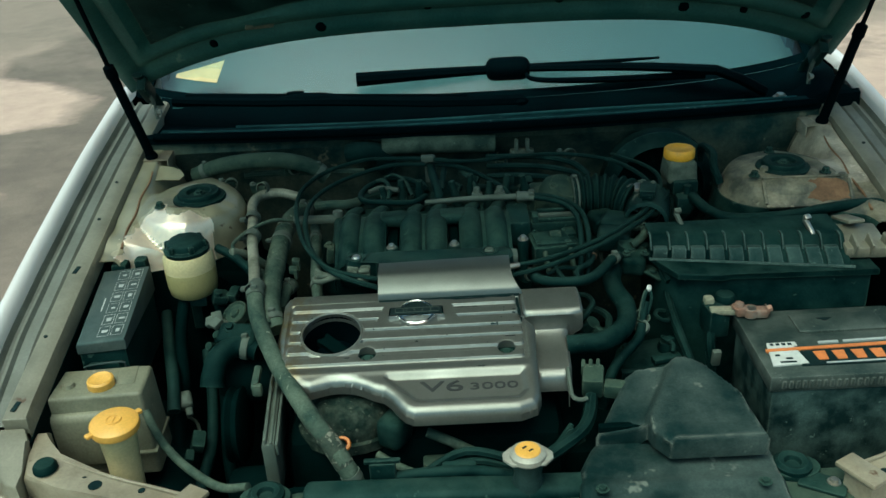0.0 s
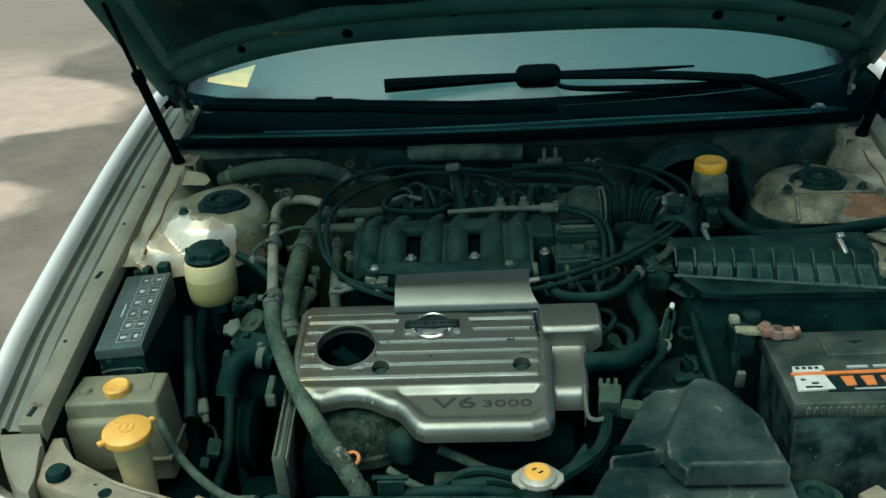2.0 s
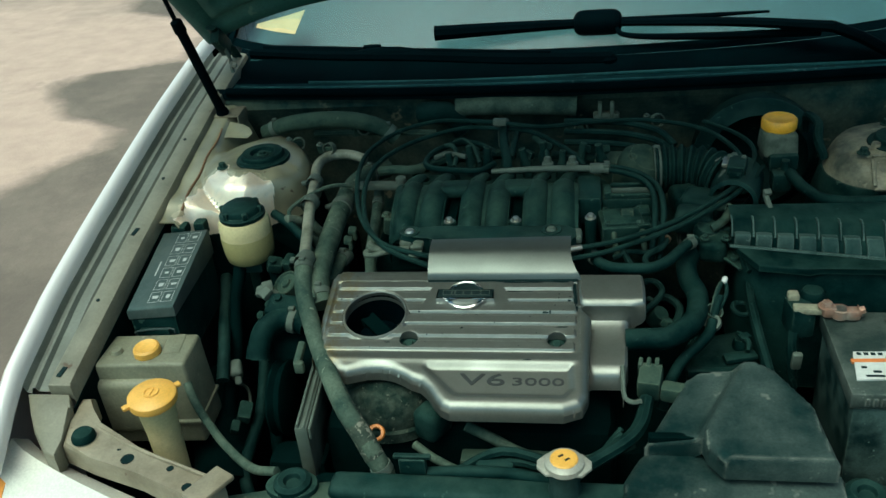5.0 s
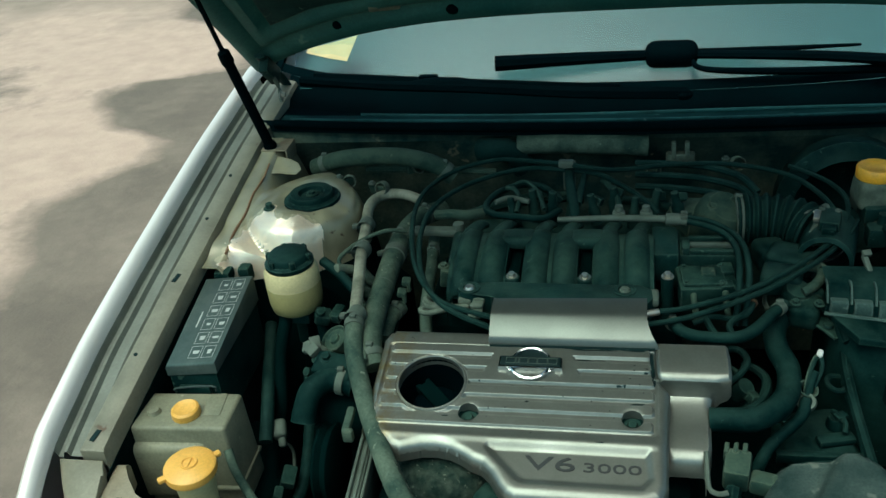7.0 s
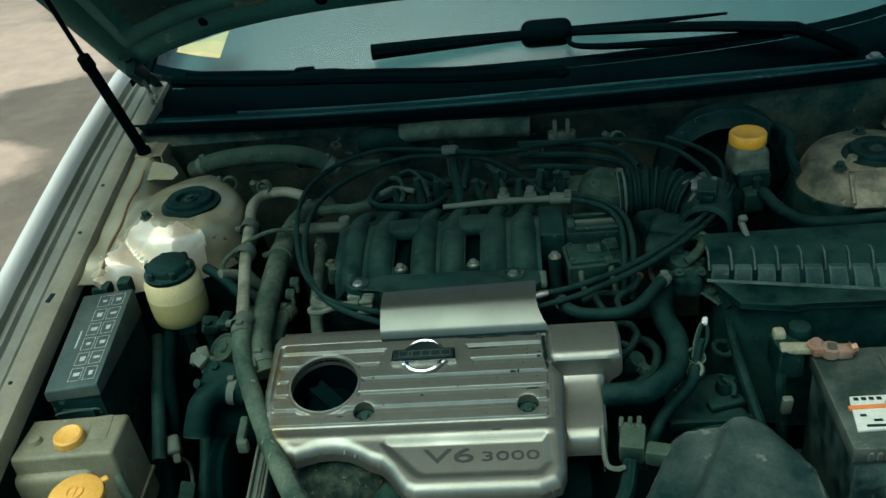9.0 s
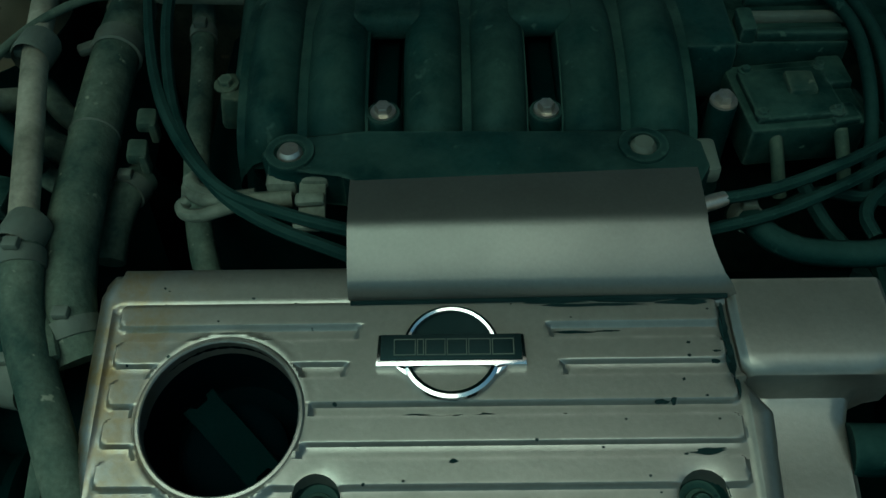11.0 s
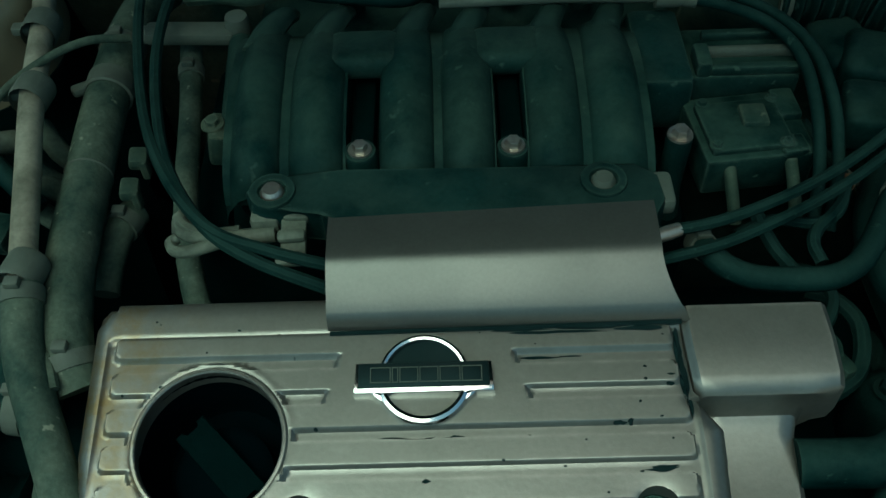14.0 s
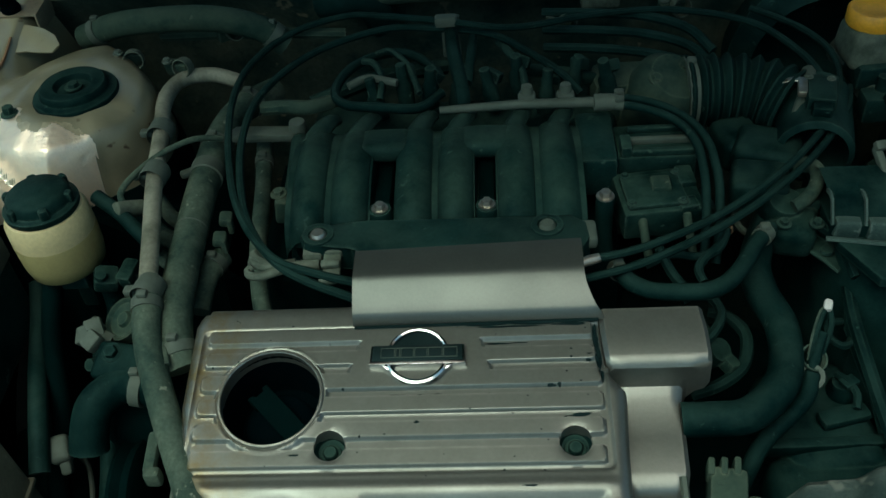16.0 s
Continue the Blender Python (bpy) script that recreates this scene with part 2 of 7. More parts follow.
    "label_white": material("label_white", (0.62, 0.62, 0.58), 0.5, 0.0, (0.45, 0.45, 0.4), 0.6, 40, 300, 0.03),
    "label_orange": material("label_orange", (0.72, 0.21, 0.055), 0.5, 0.0, (0.5, 0.14, 0.04), 0.5, 60, 300, 0.02),
    "label_black": material("label_black", (0.0060, 0.016, 0.016), 0.6, 0.0, bump=0.02, gloss=0.05),
    "print_white": material("print_white", (0.34, 0.36, 0.34), 0.6, 0.0, bump=0.0),
    "lid": material("lid", (0.040, 0.056, 0.053), 0.5, 0.0, (0.085, 0.10, 0.09), 0.6, 26, 260, 0.1, gloss=0.3),
    "paper": material("paper", (0.52, 0.40, 0.20), 0.7, 0.0, bump=0.0, grain=0.05),
    "lamp": material("lamp", (0.72, 0.70, 0.62), 0.22, 0.0, (0.6, 0.57, 0.48), 0.5, 9, 300, 0.02, coat=0.6),
    "amber": material("amber", (0.75, 0.28, 0.06), 0.25, 0.0, bump=0.0),
    "hood_inner": material("hood_inner", (0.0115, 0.066, 0.060), 0.65, 0.0, (0.036, 0.115, 0.098), 0.75, 7, 200, 0.25, (0.075, 0.140, 0.112), 0.68, 14, gloss=0.14, grain=0.4),
    # silver paint toned down to grey-green for the shade in the channel
    "gutter": material("gutter", (0.17, 0.18, 0.15), 0.5, 0.2, (0.09, 0.095, 0.075), 0.7, 9, 220, 0.1),
    "dash": material("dash", (0.047, 0.102, 0.106), 0.8, 0.0, (0.051, 0.108, 0.112), 0.5, 3, 300, 0.0, grain=0.03),
    "tyre": material("tyre", (0.02, 0.02, 0.02), 0.85, 0.0),
}


def glass_material():
    m = bpy.data.materials.new("screen_glass")
    m.use_nodes = True
    n, l = m.node_tree.nodes, m.node_tree.links
    n.remove(n["Principled BSDF"])
    clear, shine = n.new("ShaderNodeBsdfTransparent"), n.new("ShaderNodeBsdfGlossy")
    clear.inputs["Color"].default_value = (0.86, 0.955, 0.965, 1)
    shine.inputs["Roughness"].default_value = 0.30
    face, power, rate, both = n.new("ShaderNodeLayerWeight"), n.new("ShaderNodeMath"), n.new("ShaderNodeMapRange"), n.new("ShaderNodeMixShader")
    power.operation = "POWER"
    power.inputs[1].default_value = 5.0
    rate.inputs["To Min"].default_value = 0.035
    l.new(face.outputs["Facing"], power.inputs[0])
    l.new(power.outputs[0], rate.inputs["Value"])
    l.new(rate.outputs["Result"], both.inputs[0])
    l.new(clear.outputs[0], both.inputs[1])
    l.new(shine.outputs[0], both.inputs[2])
    l.new(both.outputs[0], n["Material Output"].inputs["Surface"])
    return m


M["glass"] = glass_material()


def ground_material():
    """Dark ground beside the car; beyond a ragged edge a paler tone with dark patches."""
    m = bpy.data.materials.new("dusty_ground")
    m.use_nodes = True
    nt = m.node_tree
    n, l = nt.nodes, nt.links
    bsdf = n["Principled BSDF"]
    tc = n.new("ShaderNodeTexCoord")
    sep = n.new("ShaderNodeSeparateXYZ")
    l.new(tc.outputs["Object"], sep.inputs[0])

    def noise_at(s, detail, rough_n=0.62):
        t = n.new("ShaderNodeTexNoise")
        t.inputs["Scale"].default_value, t.inputs["Detail"].default_value, t.inputs["Roughness"].default_value = s, detail, rough_n
        l.new(tc.outputs["Object"], t.inputs["Vector"])
        return t.outputs["Fac"]

    def math(op, a, b):
        x = n.new("ShaderNodeMath")
        x.operation = op
        for i, v in enumerate((a, b)):
            if isinstance(v, float):
                x.inputs[i].default_value = v
            else:
                l.new(v, x.inputs[i])
        return x.outputs[0]

    def rng(v, a, b, c=0.0, d=1.0):
        r = n.new("ShaderNodeMapRange")
        for s, k in zip(("From Min", "From Max", "To Min", "To Max"), (a, b, c, d)):
            r.inputs[s].default_value = k
        l.new(v, r.inputs["Value"])
        return r.outputs["Result"]

    def mix(f, a, b):
        x = n.new("ShaderNodeMix")
        x.data_type = "RGBA"
        l.new(f, x.inputs[0])
        for s, v in ((6, a), (7, b)):
            if isinstance(v, tuple):
                x.inputs[s].default_value = (*v, 1)
            else:
                l.new(v, x.inputs[s])
        return x.outputs[2]

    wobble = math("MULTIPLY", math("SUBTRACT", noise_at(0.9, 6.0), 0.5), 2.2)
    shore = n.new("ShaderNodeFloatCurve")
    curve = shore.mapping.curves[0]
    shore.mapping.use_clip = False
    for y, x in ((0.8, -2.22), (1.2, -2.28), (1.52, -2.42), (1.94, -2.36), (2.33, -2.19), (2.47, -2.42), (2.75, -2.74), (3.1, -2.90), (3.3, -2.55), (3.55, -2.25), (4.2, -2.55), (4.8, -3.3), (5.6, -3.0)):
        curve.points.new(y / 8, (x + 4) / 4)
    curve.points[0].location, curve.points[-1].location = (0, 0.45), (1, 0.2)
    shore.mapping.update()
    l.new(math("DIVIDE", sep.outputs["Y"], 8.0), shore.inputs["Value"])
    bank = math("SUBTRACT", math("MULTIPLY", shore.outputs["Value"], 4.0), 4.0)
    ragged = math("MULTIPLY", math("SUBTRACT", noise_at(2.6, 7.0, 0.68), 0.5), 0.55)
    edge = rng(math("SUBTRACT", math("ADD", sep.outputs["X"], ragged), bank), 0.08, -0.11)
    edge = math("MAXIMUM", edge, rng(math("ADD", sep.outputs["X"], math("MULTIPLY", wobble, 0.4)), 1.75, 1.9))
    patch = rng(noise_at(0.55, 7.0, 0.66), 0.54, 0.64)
    pale_tone = mix(rng(noise_at(7.0, 6.0), 0.3, 0.7), (0.57, 0.400, 0.322), (0.45, 0.312, 0.250))
    pale_tone = mix(patch, pale_tone, (0.19, 0.145, 0.118))
    dark_tone = mix(rng(noise_at(5.0, 6.0), 0.3, 0.7), (0.126, 0.097, 0.078), (0.170, 0.132, 0.104))
    dark_tone = mix(rng(noise_at(1.3, 7.0, 0.7), 0.46, 0.66), dark_tone, (0.238, 0.182, 0.145))
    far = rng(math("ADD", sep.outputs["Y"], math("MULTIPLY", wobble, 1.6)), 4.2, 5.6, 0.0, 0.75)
    pale_tone = mix(far, pale_tone, (0.18, 0.148, 0.115))
    l.new(mix(edge, dark_tone, pale_tone), bsdf.inputs["Base Color"])
    bsdf.inputs["Roughness"].default_value = 0.85
    b = n.new("ShaderNodeBump")
    b.inputs["Strength"].default_value, b.inputs["Distance"].default_value = 0.4, 0.01
    l.new(noise_at(60.0, 4.0), b.inputs["Height"])
    l.new(b.outputs["Normal"], bsdf.inputs["Normal"])
    return m


M["ground"] = ground_material()


# ---------------------------------------------------------------- mesh helpers
BASE = {}


def thing(name, at, label, category, group="", kind=""):
    """An Empty at the base of a thing; its parts are modelled in world places."""
    ob = tagged(new(name), label, category, group, kind)
    ob.empty_display_size = 0.02
    ob.location = at
    BASE[ob] = Vector(at)
    return ob


def part(name, bm, mat, parent=None, label="", smooth=40):
    """Links a bmesh as one mesh object under a thing or under a part."""
    base = BASE.get(parent, Vector((0, 0, 0)))
    bmesh.ops.recalc_face_normals(bm, faces=bm.faces)
    me = bpy.data.meshes.new(name)
    for v in bm.verts:
        v.co -= base
    limit = radians(smooth)
    for f in bm.faces:
        f.smooth = True
    for e in bm.edges:
        if len(e.link_faces) == 2 and e.calc_face_angle(0) > limit:
            e.smooth = False
    bm.to_mesh(me)
    bm.free()
    me.materials.append(M[mat] if isinstance(mat, str) else mat)
    ob = new(name, me)
    if parent:
        ob.parent = parent
    BASE[ob] = base
    if label:
        tagged(ob, label)
    return ob


def alone(name, bm, mat, label, category, at=(0, 0, 0), group="", kind="", smooth=40):
    """A thing that is one mesh."""
    at = Vector(at)
    for v in bm.verts:
        v.co -= at
    ob = part(name, bm, mat, None, "", smooth)
    ob.location = at
    BASE[ob] = at
    return tagged(ob, label, category, group, kind)


def merge(*bms):
    out = bmesh.new()
    for b in bms:
        me = bpy.data.meshes.new("tmp")
        b.to_mesh(me)
        b.free()
        out.from_mesh(me)
        bpy.data.meshes.remove(me)
    return out


def box(c, s, bevel=0.003, rot=(0, 0, 0), segs=2, taper=(1, 1)):
    """A rounded box; taper scales its top in x and y."""
    bm = bmesh.new()
    bmesh.ops.create_cube(bm, size=1)
    for v in bm.verts:
        k = v.co.z > 0
        v.co = Vector((v.co.x * s[0] * (taper[0] if k else 1), v.co.y * s[1] * (taper[1] if k else 1), v.co.z * s[2]))
    if bevel:
        bmesh.ops.bevel(bm, geom=list(bm.edges), offset=min(bevel, min(s) * 0.45), segments=segs, profile=0.5, affect="EDGES")
    bm.transform(pose(*c, *rot))
    return bm


def lathe(profile, c, n=28, rot=(0, 0, 0)):
    """A turned shape from (radius, height) pairs."""
    bm = bmesh.new()
    rings = []
    for r, z in profile:
        if r < 1e-5:
            rings.append([bm.verts.new((0, 0, z))])
        else:
            rings.append([bm.verts.new((r * math.cos(2 * math.pi * i / n), r * math.sin(2 * math.pi * i / n), z)) for i in range(n)])
    for a, b in zip(rings, rings[1:]):
        for i in range(n):
            j = (i + 1) % n
            if len(a) == 1 and len(b) > 1:
                bm.faces.new((a[0], b[i], b[j]))
            elif len(b) == 1 and len(a) > 1:
                bm.faces.new((a[i], a[j], b[0]))
            elif len(a) > 1:
                bm.faces.new((a[i], a[j], b[j], b[i]))
    bm.transform(pose(*c, *rot))
    return bm


def catmull(pts, res=6):
    p = [Vector(q) for q in pts]
    p = [p[0] * 2 - p[1]] + p + [p[-1] * 2 - p[-2]]
    out = []
    for i in range(1, len(p) - 2):
        a, b, c, d = p[i - 1 : i + 3]
        for k in range(res):
            t = k / res
            out.append(0.5 * (2 * b + (c - a) * t + (2 * a - 5 * b + 4 * c - d) * t * t + (3 * b - a - 3 * c + d) * t**3))
    out.append(p[-2])
    return out


def sweep(pts, r, n=10, res=6, flat=1.0, ripple=0.0, pitch=0.01):
    """A tube along a smooth path; r is a radius or a pair from start to end; ripple makes a bellows."""
    path = catmull(pts, res) if res > 1 else [Vector(q) for q in pts]
    r0, r1 = (r, r) if isinstance(r, (int, float)) else r
    bm = bmesh.new()
    rings, up, run = [], Vector((0, 0, 1)), 0.0
    total = len(path) - 1
    for i, q in enumerate(path):
        d = (path[min(i + 1, total)] - path[max(i - 1, 0)]).normalized()
        side = d.cross(up)
        if side.length < 0.05:
            side = d.cross(Vector((0, 1, 0)))
        side.normalize()
        up2 = side.cross(d).normalized()
        if i:
            run += (q - path[i - 1]).length
        rr = r0 + (r1 - r0) * i / total
        if ripple:
            rr += ripple * math.sin(2 * math.pi * run / pitch)
        rings.append([bm.verts.new(q + side * rr * math.cos(2 * math.pi * k / n) + up2 * rr * flat * math.sin(2 * math.pi * k / n)) for k in range(n)])
    for a, b in zip(rings, rings[1:]):
        for k in range(n):
            bm.faces.new((a[k], a[(k + 1) % n], b[(k + 1) % n], b[k]))
    bm.faces.new(rings[0])
    bm.faces.new(rings[-1][::-1])
    return bm


def loft(rows, cap=True, closed=False):
    """Faces between rows of equally many points."""
    bm = bmesh.new()
    vs = [[bm.verts.new(q) for q in row] for row in rows]
    m = len(rows[0])
    for a, b in zip(vs, vs[1:]):
        for k in range(m if closed else m - 1):
            bm.faces.new((a[k], a[(k + 1) % m], b[(k + 1) % m], b[k]))
    if cap and closed:
        bm.faces.new(vs[0])
        bm.faces.new(vs[-1][::-1])
    return bm


def thicken(bm, t):
    """Gives a sheet a thickness, to its back."""
    bmesh.ops.recalc_face_normals(bm, faces=bm.faces)
    bmesh.ops.solidify(bm, geom=list(bm.faces), thickness=t)
    return bm


def prism(outline, z0, z1, bevel=0.003, segs=2, slope=None):
    """An outline in plan raised from z0 to z1; slope(x, y) is added to the top; the top edge is rounded."""
    bm = bmesh.new()
    low = [bm.verts.new((x, y, z0)) for x, y in outline]
    high = [bm.verts.new((x, y, z1 + (slope(x, y) if slope else 0))) for x, y in outline]
    k = len(outline)
    bm.faces.new(low[::-1])
    top = bm.faces.new(high)
    for i in range(k):
        bm.faces.new((low[i], low[(i + 1) % k], high[(i + 1) % k], high[i]))
    if bevel:
        bmesh.ops.bevel(bm, geom=list(top.edges), offset=bevel, segments=segs, profile=0.5, affect="EDGES")
    bmesh.ops.triangulate(bm, faces=[f for f in bm.faces if len(f.verts) > 4])
    return bm


def distance_to(outline, holes, x, y):
    """Signed distance to the edge of an outline with round holes: negative inside."""
    d2, inside = np.full(x.shape, 1e9), np.zeros(x.shape, bool)
    k = len(outline)
    for i in range(k):
        (ax, ay), (bx, by) = outline[i], outline[(i + 1) % k]
        ex, ey = bx - ax, by - ay
        t = np.clip(((x - ax) * ex + (y - ay) * ey) / (ex * ex + ey * ey), 0, 1)
        d2 = np.minimum(d2, (x - ax - t * ex) ** 2 + (y - ay - t * ey) ** 2)
        inside ^= ((ay > y) != (by > y)) & (x < (bx - ax) * (y - ay) / (by - ay + 1e-12) + ax)
    d = np.where(inside, -np.sqrt(d2), np.sqrt(d2))
    for cx, cy, r in holes:
        d = np.maximum(d, r - np.hypot(x - cx, y - cy))
    return d


def relief(outline, holes, step, height, skirt, rows=()):
    """A pressed sheet: a fine grid cut to an outline and holes, at height(x, y, depth inside the edge), with a turned-down rim."""
    o = np.array(outline)
    xs = np.arange(o[:, 0].min() - 2 * step, o[:, 0].max() + 2 * step, step)
    ys = np.unique(np.concatenate([np.arange(o[:, 1].min() - 2 * step, o[:, 1].max() + 2 * step, step), np.array(rows, float)]))
    x, y = (a.ravel() for a in np.meshgrid(xs, ys, indexing="ij"))
    d = distance_to(outline, holes, x, y)
    for _ in range(3):
        e = 1e-4
        gx = (distance_to(outline, holes, x + e, y) - distance_to(outline, holes, x - e, y)) / (2 * e)
        gy = (distance_to(outline, holes, x, y + e) - distance_to(outline, holes, x, y - e)) / (2 * e)
        move = np.where((d > -0.35 * step) & (d < 1.5 * step), d, 0)
        x, y = x - move * gx, y - move * gy
        d = distance_to(outline, holes, x, y)
    z = height(x, y, np.maximum(-d, 0))
    ok = d < 0.2 * step
    w = len(ys)
    bm = bmesh.new()
    vs = {}

    def vert(i):
        if i not in vs:
            vs[i] = bm.verts.new((x[i], y[i], z[i]))
        return vs[i]

    for i in range(len(xs) - 1):
        for j in range(w - 1):
            q = [i * w + j, (i + 1) * w + j, (i + 1) * w + j + 1, i * w + j + 1]
            q = [k for k in q if ok[k]]
            if len(q) >= 3:
                bm.faces.new([vert(k) for k in q])
    bmesh.ops.remove_doubles(bm, verts=list(bm.verts), dist=step * 0.02)
    rim = [e for e in bm.edges if len(e.link_faces) == 1]
    made = bmesh.ops.extrude_edge_only(bm, edges=rim)["geom"]
    for v in made:
        if isinstance(v, bmesh.types.BMVert):
            v.co.z -= skirt
    return bm


def bolt(c, r=0.006, h=0.006, rot=(0, 0, 0)):
    """A hexagon head on a washer."""
    head = lathe([(0, h), (r * 0.85, h), (r, h * 0.75), (r, 0.0015)], (0, 0, 0), 6)
    washer = lathe([(r * 0.9, 0.0018), (r * 1.45, 0.0015), (r * 1.5, 0)], (0, 0, 0), 18)
    bm = merge(head, washer)
    bm.transform(pose(*c, *rot))
    return bm


def disc_hole(c, r, depth=0.004, rot=(0, 0, 0)):
    """A dished dark plug that stands for a drilled hole in sheet metal."""
    return lathe([(0, 0.0006), (r, 0.0005), (r, -depth * 0.25)], c, 16, rot)


def tube(name, label, pts, r, mat="rubber", category="hose", n=10, res=6, group="", clamps=(), **k):
    """A hose or pipe along a path, with metal clamps at the given shares of its length."""
    ob = alone(name, sweep(pts, r, n, res, **k), mat, label, category, pts[0], group)
    path = catmull(pts, 6)
    for share in clamps:
        i = min(max(1, round(share * (len(path) - 1))), len(path) - 2)
        d = (path[i + 1] - path[i - 1]).normalized()
        rr = (r if isinstance(r, (int, float)) else r[0]) + 0.0008
        band = sweep([path[i] - d * 0.0055, path[i] + d * 0.0055], rr + 0.0006, 16, 1)
        part("hose_clamp", merge(band, box(path[i] + Vector((0, 0, rr + 0.002)), (0.010, 0.008, 0.006), 0.0015)), "cast", ob, "dull metal hose clamp")
    return ob


# ---------------------------------------------------------------- ground
def grid(x0, x1, y0, y1, nx, ny, z=0.0):
    return loft([[(x0 + (x1 - x0) * i / nx, y0 + (y1 - y0) * j / ny, z) for j in range(ny + 1)] for i in range(nx + 1)], cap=False)


alone("ground", grid(-400, 400, -400, 400, 8, 8), "ground", "dark ground giving way to a paler dusty tone with dark patches", "ground", kind="structure")


# ---------------------------------------------------------------- car body
def along(t, table):
    ks = sorted(table)
    return float(np.interp(t, ks, [table[k] for k in ks]))


RAIL = {-0.70: 0.735, -0.62: 0.757, -0.5: 0.793, -0.2: 0.863, 0.0: 0.905, 0.15: 0.935, 0.4: 0.975, 0.9: 1.0}
TUCK = {-0.74: 0.085, -0.66: 0.05, -0.53: 0.016, -0.35: 0.002, 0.0: 0.0, 0.9: 0.0}


def rail_z(y):
    return along(y, RAIL)


car = thing("car", (0, 0.3, 0), "silver sedan with its hood propped open, dusty engine bay", "car")


def strip(profile, y0, y1, n, s, tuck=True):
    """A panel along the side of the bay: (x, z above the rail) pairs carried from y0 to y1 on side s."""
    rows = []
    for i in range(n + 1):
        y = y0 + (y1 - y0) * i / n
        k = along(y, TUCK) if tuck else 0
        rows.append([(s * (x - k), y, rail_z(y) + z) for x, z in profile])
    return loft(rows, cap=False)


for s in (-1, 1):
    skin = [(0.792, 0.0), (0.794, 0.014), (0.798, 0.021), (0.804, 0.025), (0.811, 0.025), (0.818, 0.018), (0.825, 0.002),
            (0.834, -0.05), (0.847, -0.13), (0.858, -0.26), (0.864, -0.40), (0.857, -0.52)]
    f = part("fender", thicken(strip(skin, -0.66, 1.0, 34, s), 0.0015), "body_silver", car, "silver metallic painted fender with a rolled top edge")
    gutter = [(0.792, 0.0), (0.788, -0.012), (0.780, -0.014), (0.776, -0.004), (0.772, -0.003), (0.768, -0.010), (0.750, -0.010), (0.744, -0.016), (0.737, -0.014), (0.735, -0.002)]
    part("fender_gutter", thicken(strip(gutter, -0.522, 0.42 if s < 0 else 0.245, 30, s), 0.001), "gutter", car, "drain channel between fender and inner rail, its silver paint greyed for shade")
    shelf = [(0.736, 0.0), (0.726, 0.003), (0.712, 0.003), (0.703, 0.0), (0.700, -0.008), (0.698, -0.03)]
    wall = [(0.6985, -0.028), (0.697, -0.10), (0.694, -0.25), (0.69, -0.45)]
    # wall below the rail split off and coloured as shade
    part("apron", thicken(strip(wall, -0.56, 0.55, 20, s, False), 0.002), "deep", car, "grimy inner wheel-house wall, coloured near-black for the shade in the bay")
    rail = part("inner_rail", thicken(strip(shelf, -0.522, 0.40 if s < 0 else 0.235, 30, s, False), 0.002), "rail_paint", car, "dusty olive-beige inner fender rail with holes")
    part("rail_end", box((s * 0.717, -0.521, rail_z(-0.522) - 0.010), (0.036, 0.004, 0.026), 0.0015), "rail_paint", rail)
    for y in (-0.50, -0.204):
        part("rail_slot", box((s * 0.722, y, rail_z(y) + 0.0032), (0.008, 0.019, 0.0016), 0.0005, (12, 0, s * 12)), "label_black", rail)
    for y in (-0.36, -0.06, 0.06):
        part("rail_hole", disc_hole((s * 0.724, y, rail_z(y) + 0.0036), 0.0032, rot=(12, 0, 0)), "label_black", rail)


# strut towers
def tower_z(x, y, s):
    r = np.hypot(x - s * 0.556, y / np.where(y > 0, 1.15, 0.74) if s > 0 else y / np.where(y > 0, 1.3, 0.97))
    r = r * (1 + 0.30 * np.clip((-s * (x - s * 0.556)) / 0.05, 0, 1)) if s < 0 else r
    dome = 0.904 - 1.1 * np.maximum(r - 0.060, 0) ** 1.4 - 70 * np.maximum(r - 0.098, 0) ** 2.0
    edge = np.abs(x) - 0.672
    side = np.interp(y, sorted(RAIL), [RAIL[k] for k in sorted(RAIL)]) - 0.012 - (1.2 + 13 * np.clip((-0.115 - y) / 0.04, 0, 1) + 9 * np.clip((y - 0.03) / 0.07, 0, 1)) * np.maximum(-edge, 0) ** 1.5
    k = 0.014
    h = np.clip(0.5 + 0.5 * (dome - side) / k, 0, 1)
    z = side * (1 - h) + dome * h + k * h * (1 - h)
    return np.maximum(z, 0.45)


def cut(bm, z, above):
    """Keeps the part of a sheet above or below a height."""
    bmesh.ops.bisect_plane(bm, geom=list(bm.verts) + list(bm.edges) + list(bm.faces), plane_co=(0, 0, z), plane_no=(0, 0, 1), clear_inner=above, clear_outer=not above)
    return bm


def tower_sheet(x0, x1, y0, y1, s, n, lift=0.0, keep=None):
    xs, ys = np.linspace(x0, x1, n), np.linspace(y0, y1, n)
    bm = bmesh.new()
    vs = {}
    for i, x in enumerate(xs):
        for j, y in enumerate(ys):
            z = float(tower_z(np.array(x), np.array(y), s)) + lift
            z += 0.0065 * noise.noise(Vector((x * 24, y * 24, 3.0))) * (1 if abs(y + 0.09) < 0.07 else 0.25)
            if keep is None or keep(x, y):
                vs[i, j] = bm.verts.new((x, y, z))
    for i in range(n - 1):
        for j in range(n - 1):
            q = [vs[k] for k in ((i, j), (i + 1, j), (i + 1, j + 1), (i, j + 1)) if k in vs]
            if len(q) == 4:
                bm.faces.new(q)
    return bm


for s in (-1, 1):
    x0, x1 = sorted((s * 0.6985, s * 0.40))
    shape = tower_sheet(x0, x1, -0.235, 0.205, s, 90, 0.0, lambda x, y: abs(x) < 0.61 or y > -0.165)
    foot = shape.copy()
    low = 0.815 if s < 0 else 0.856
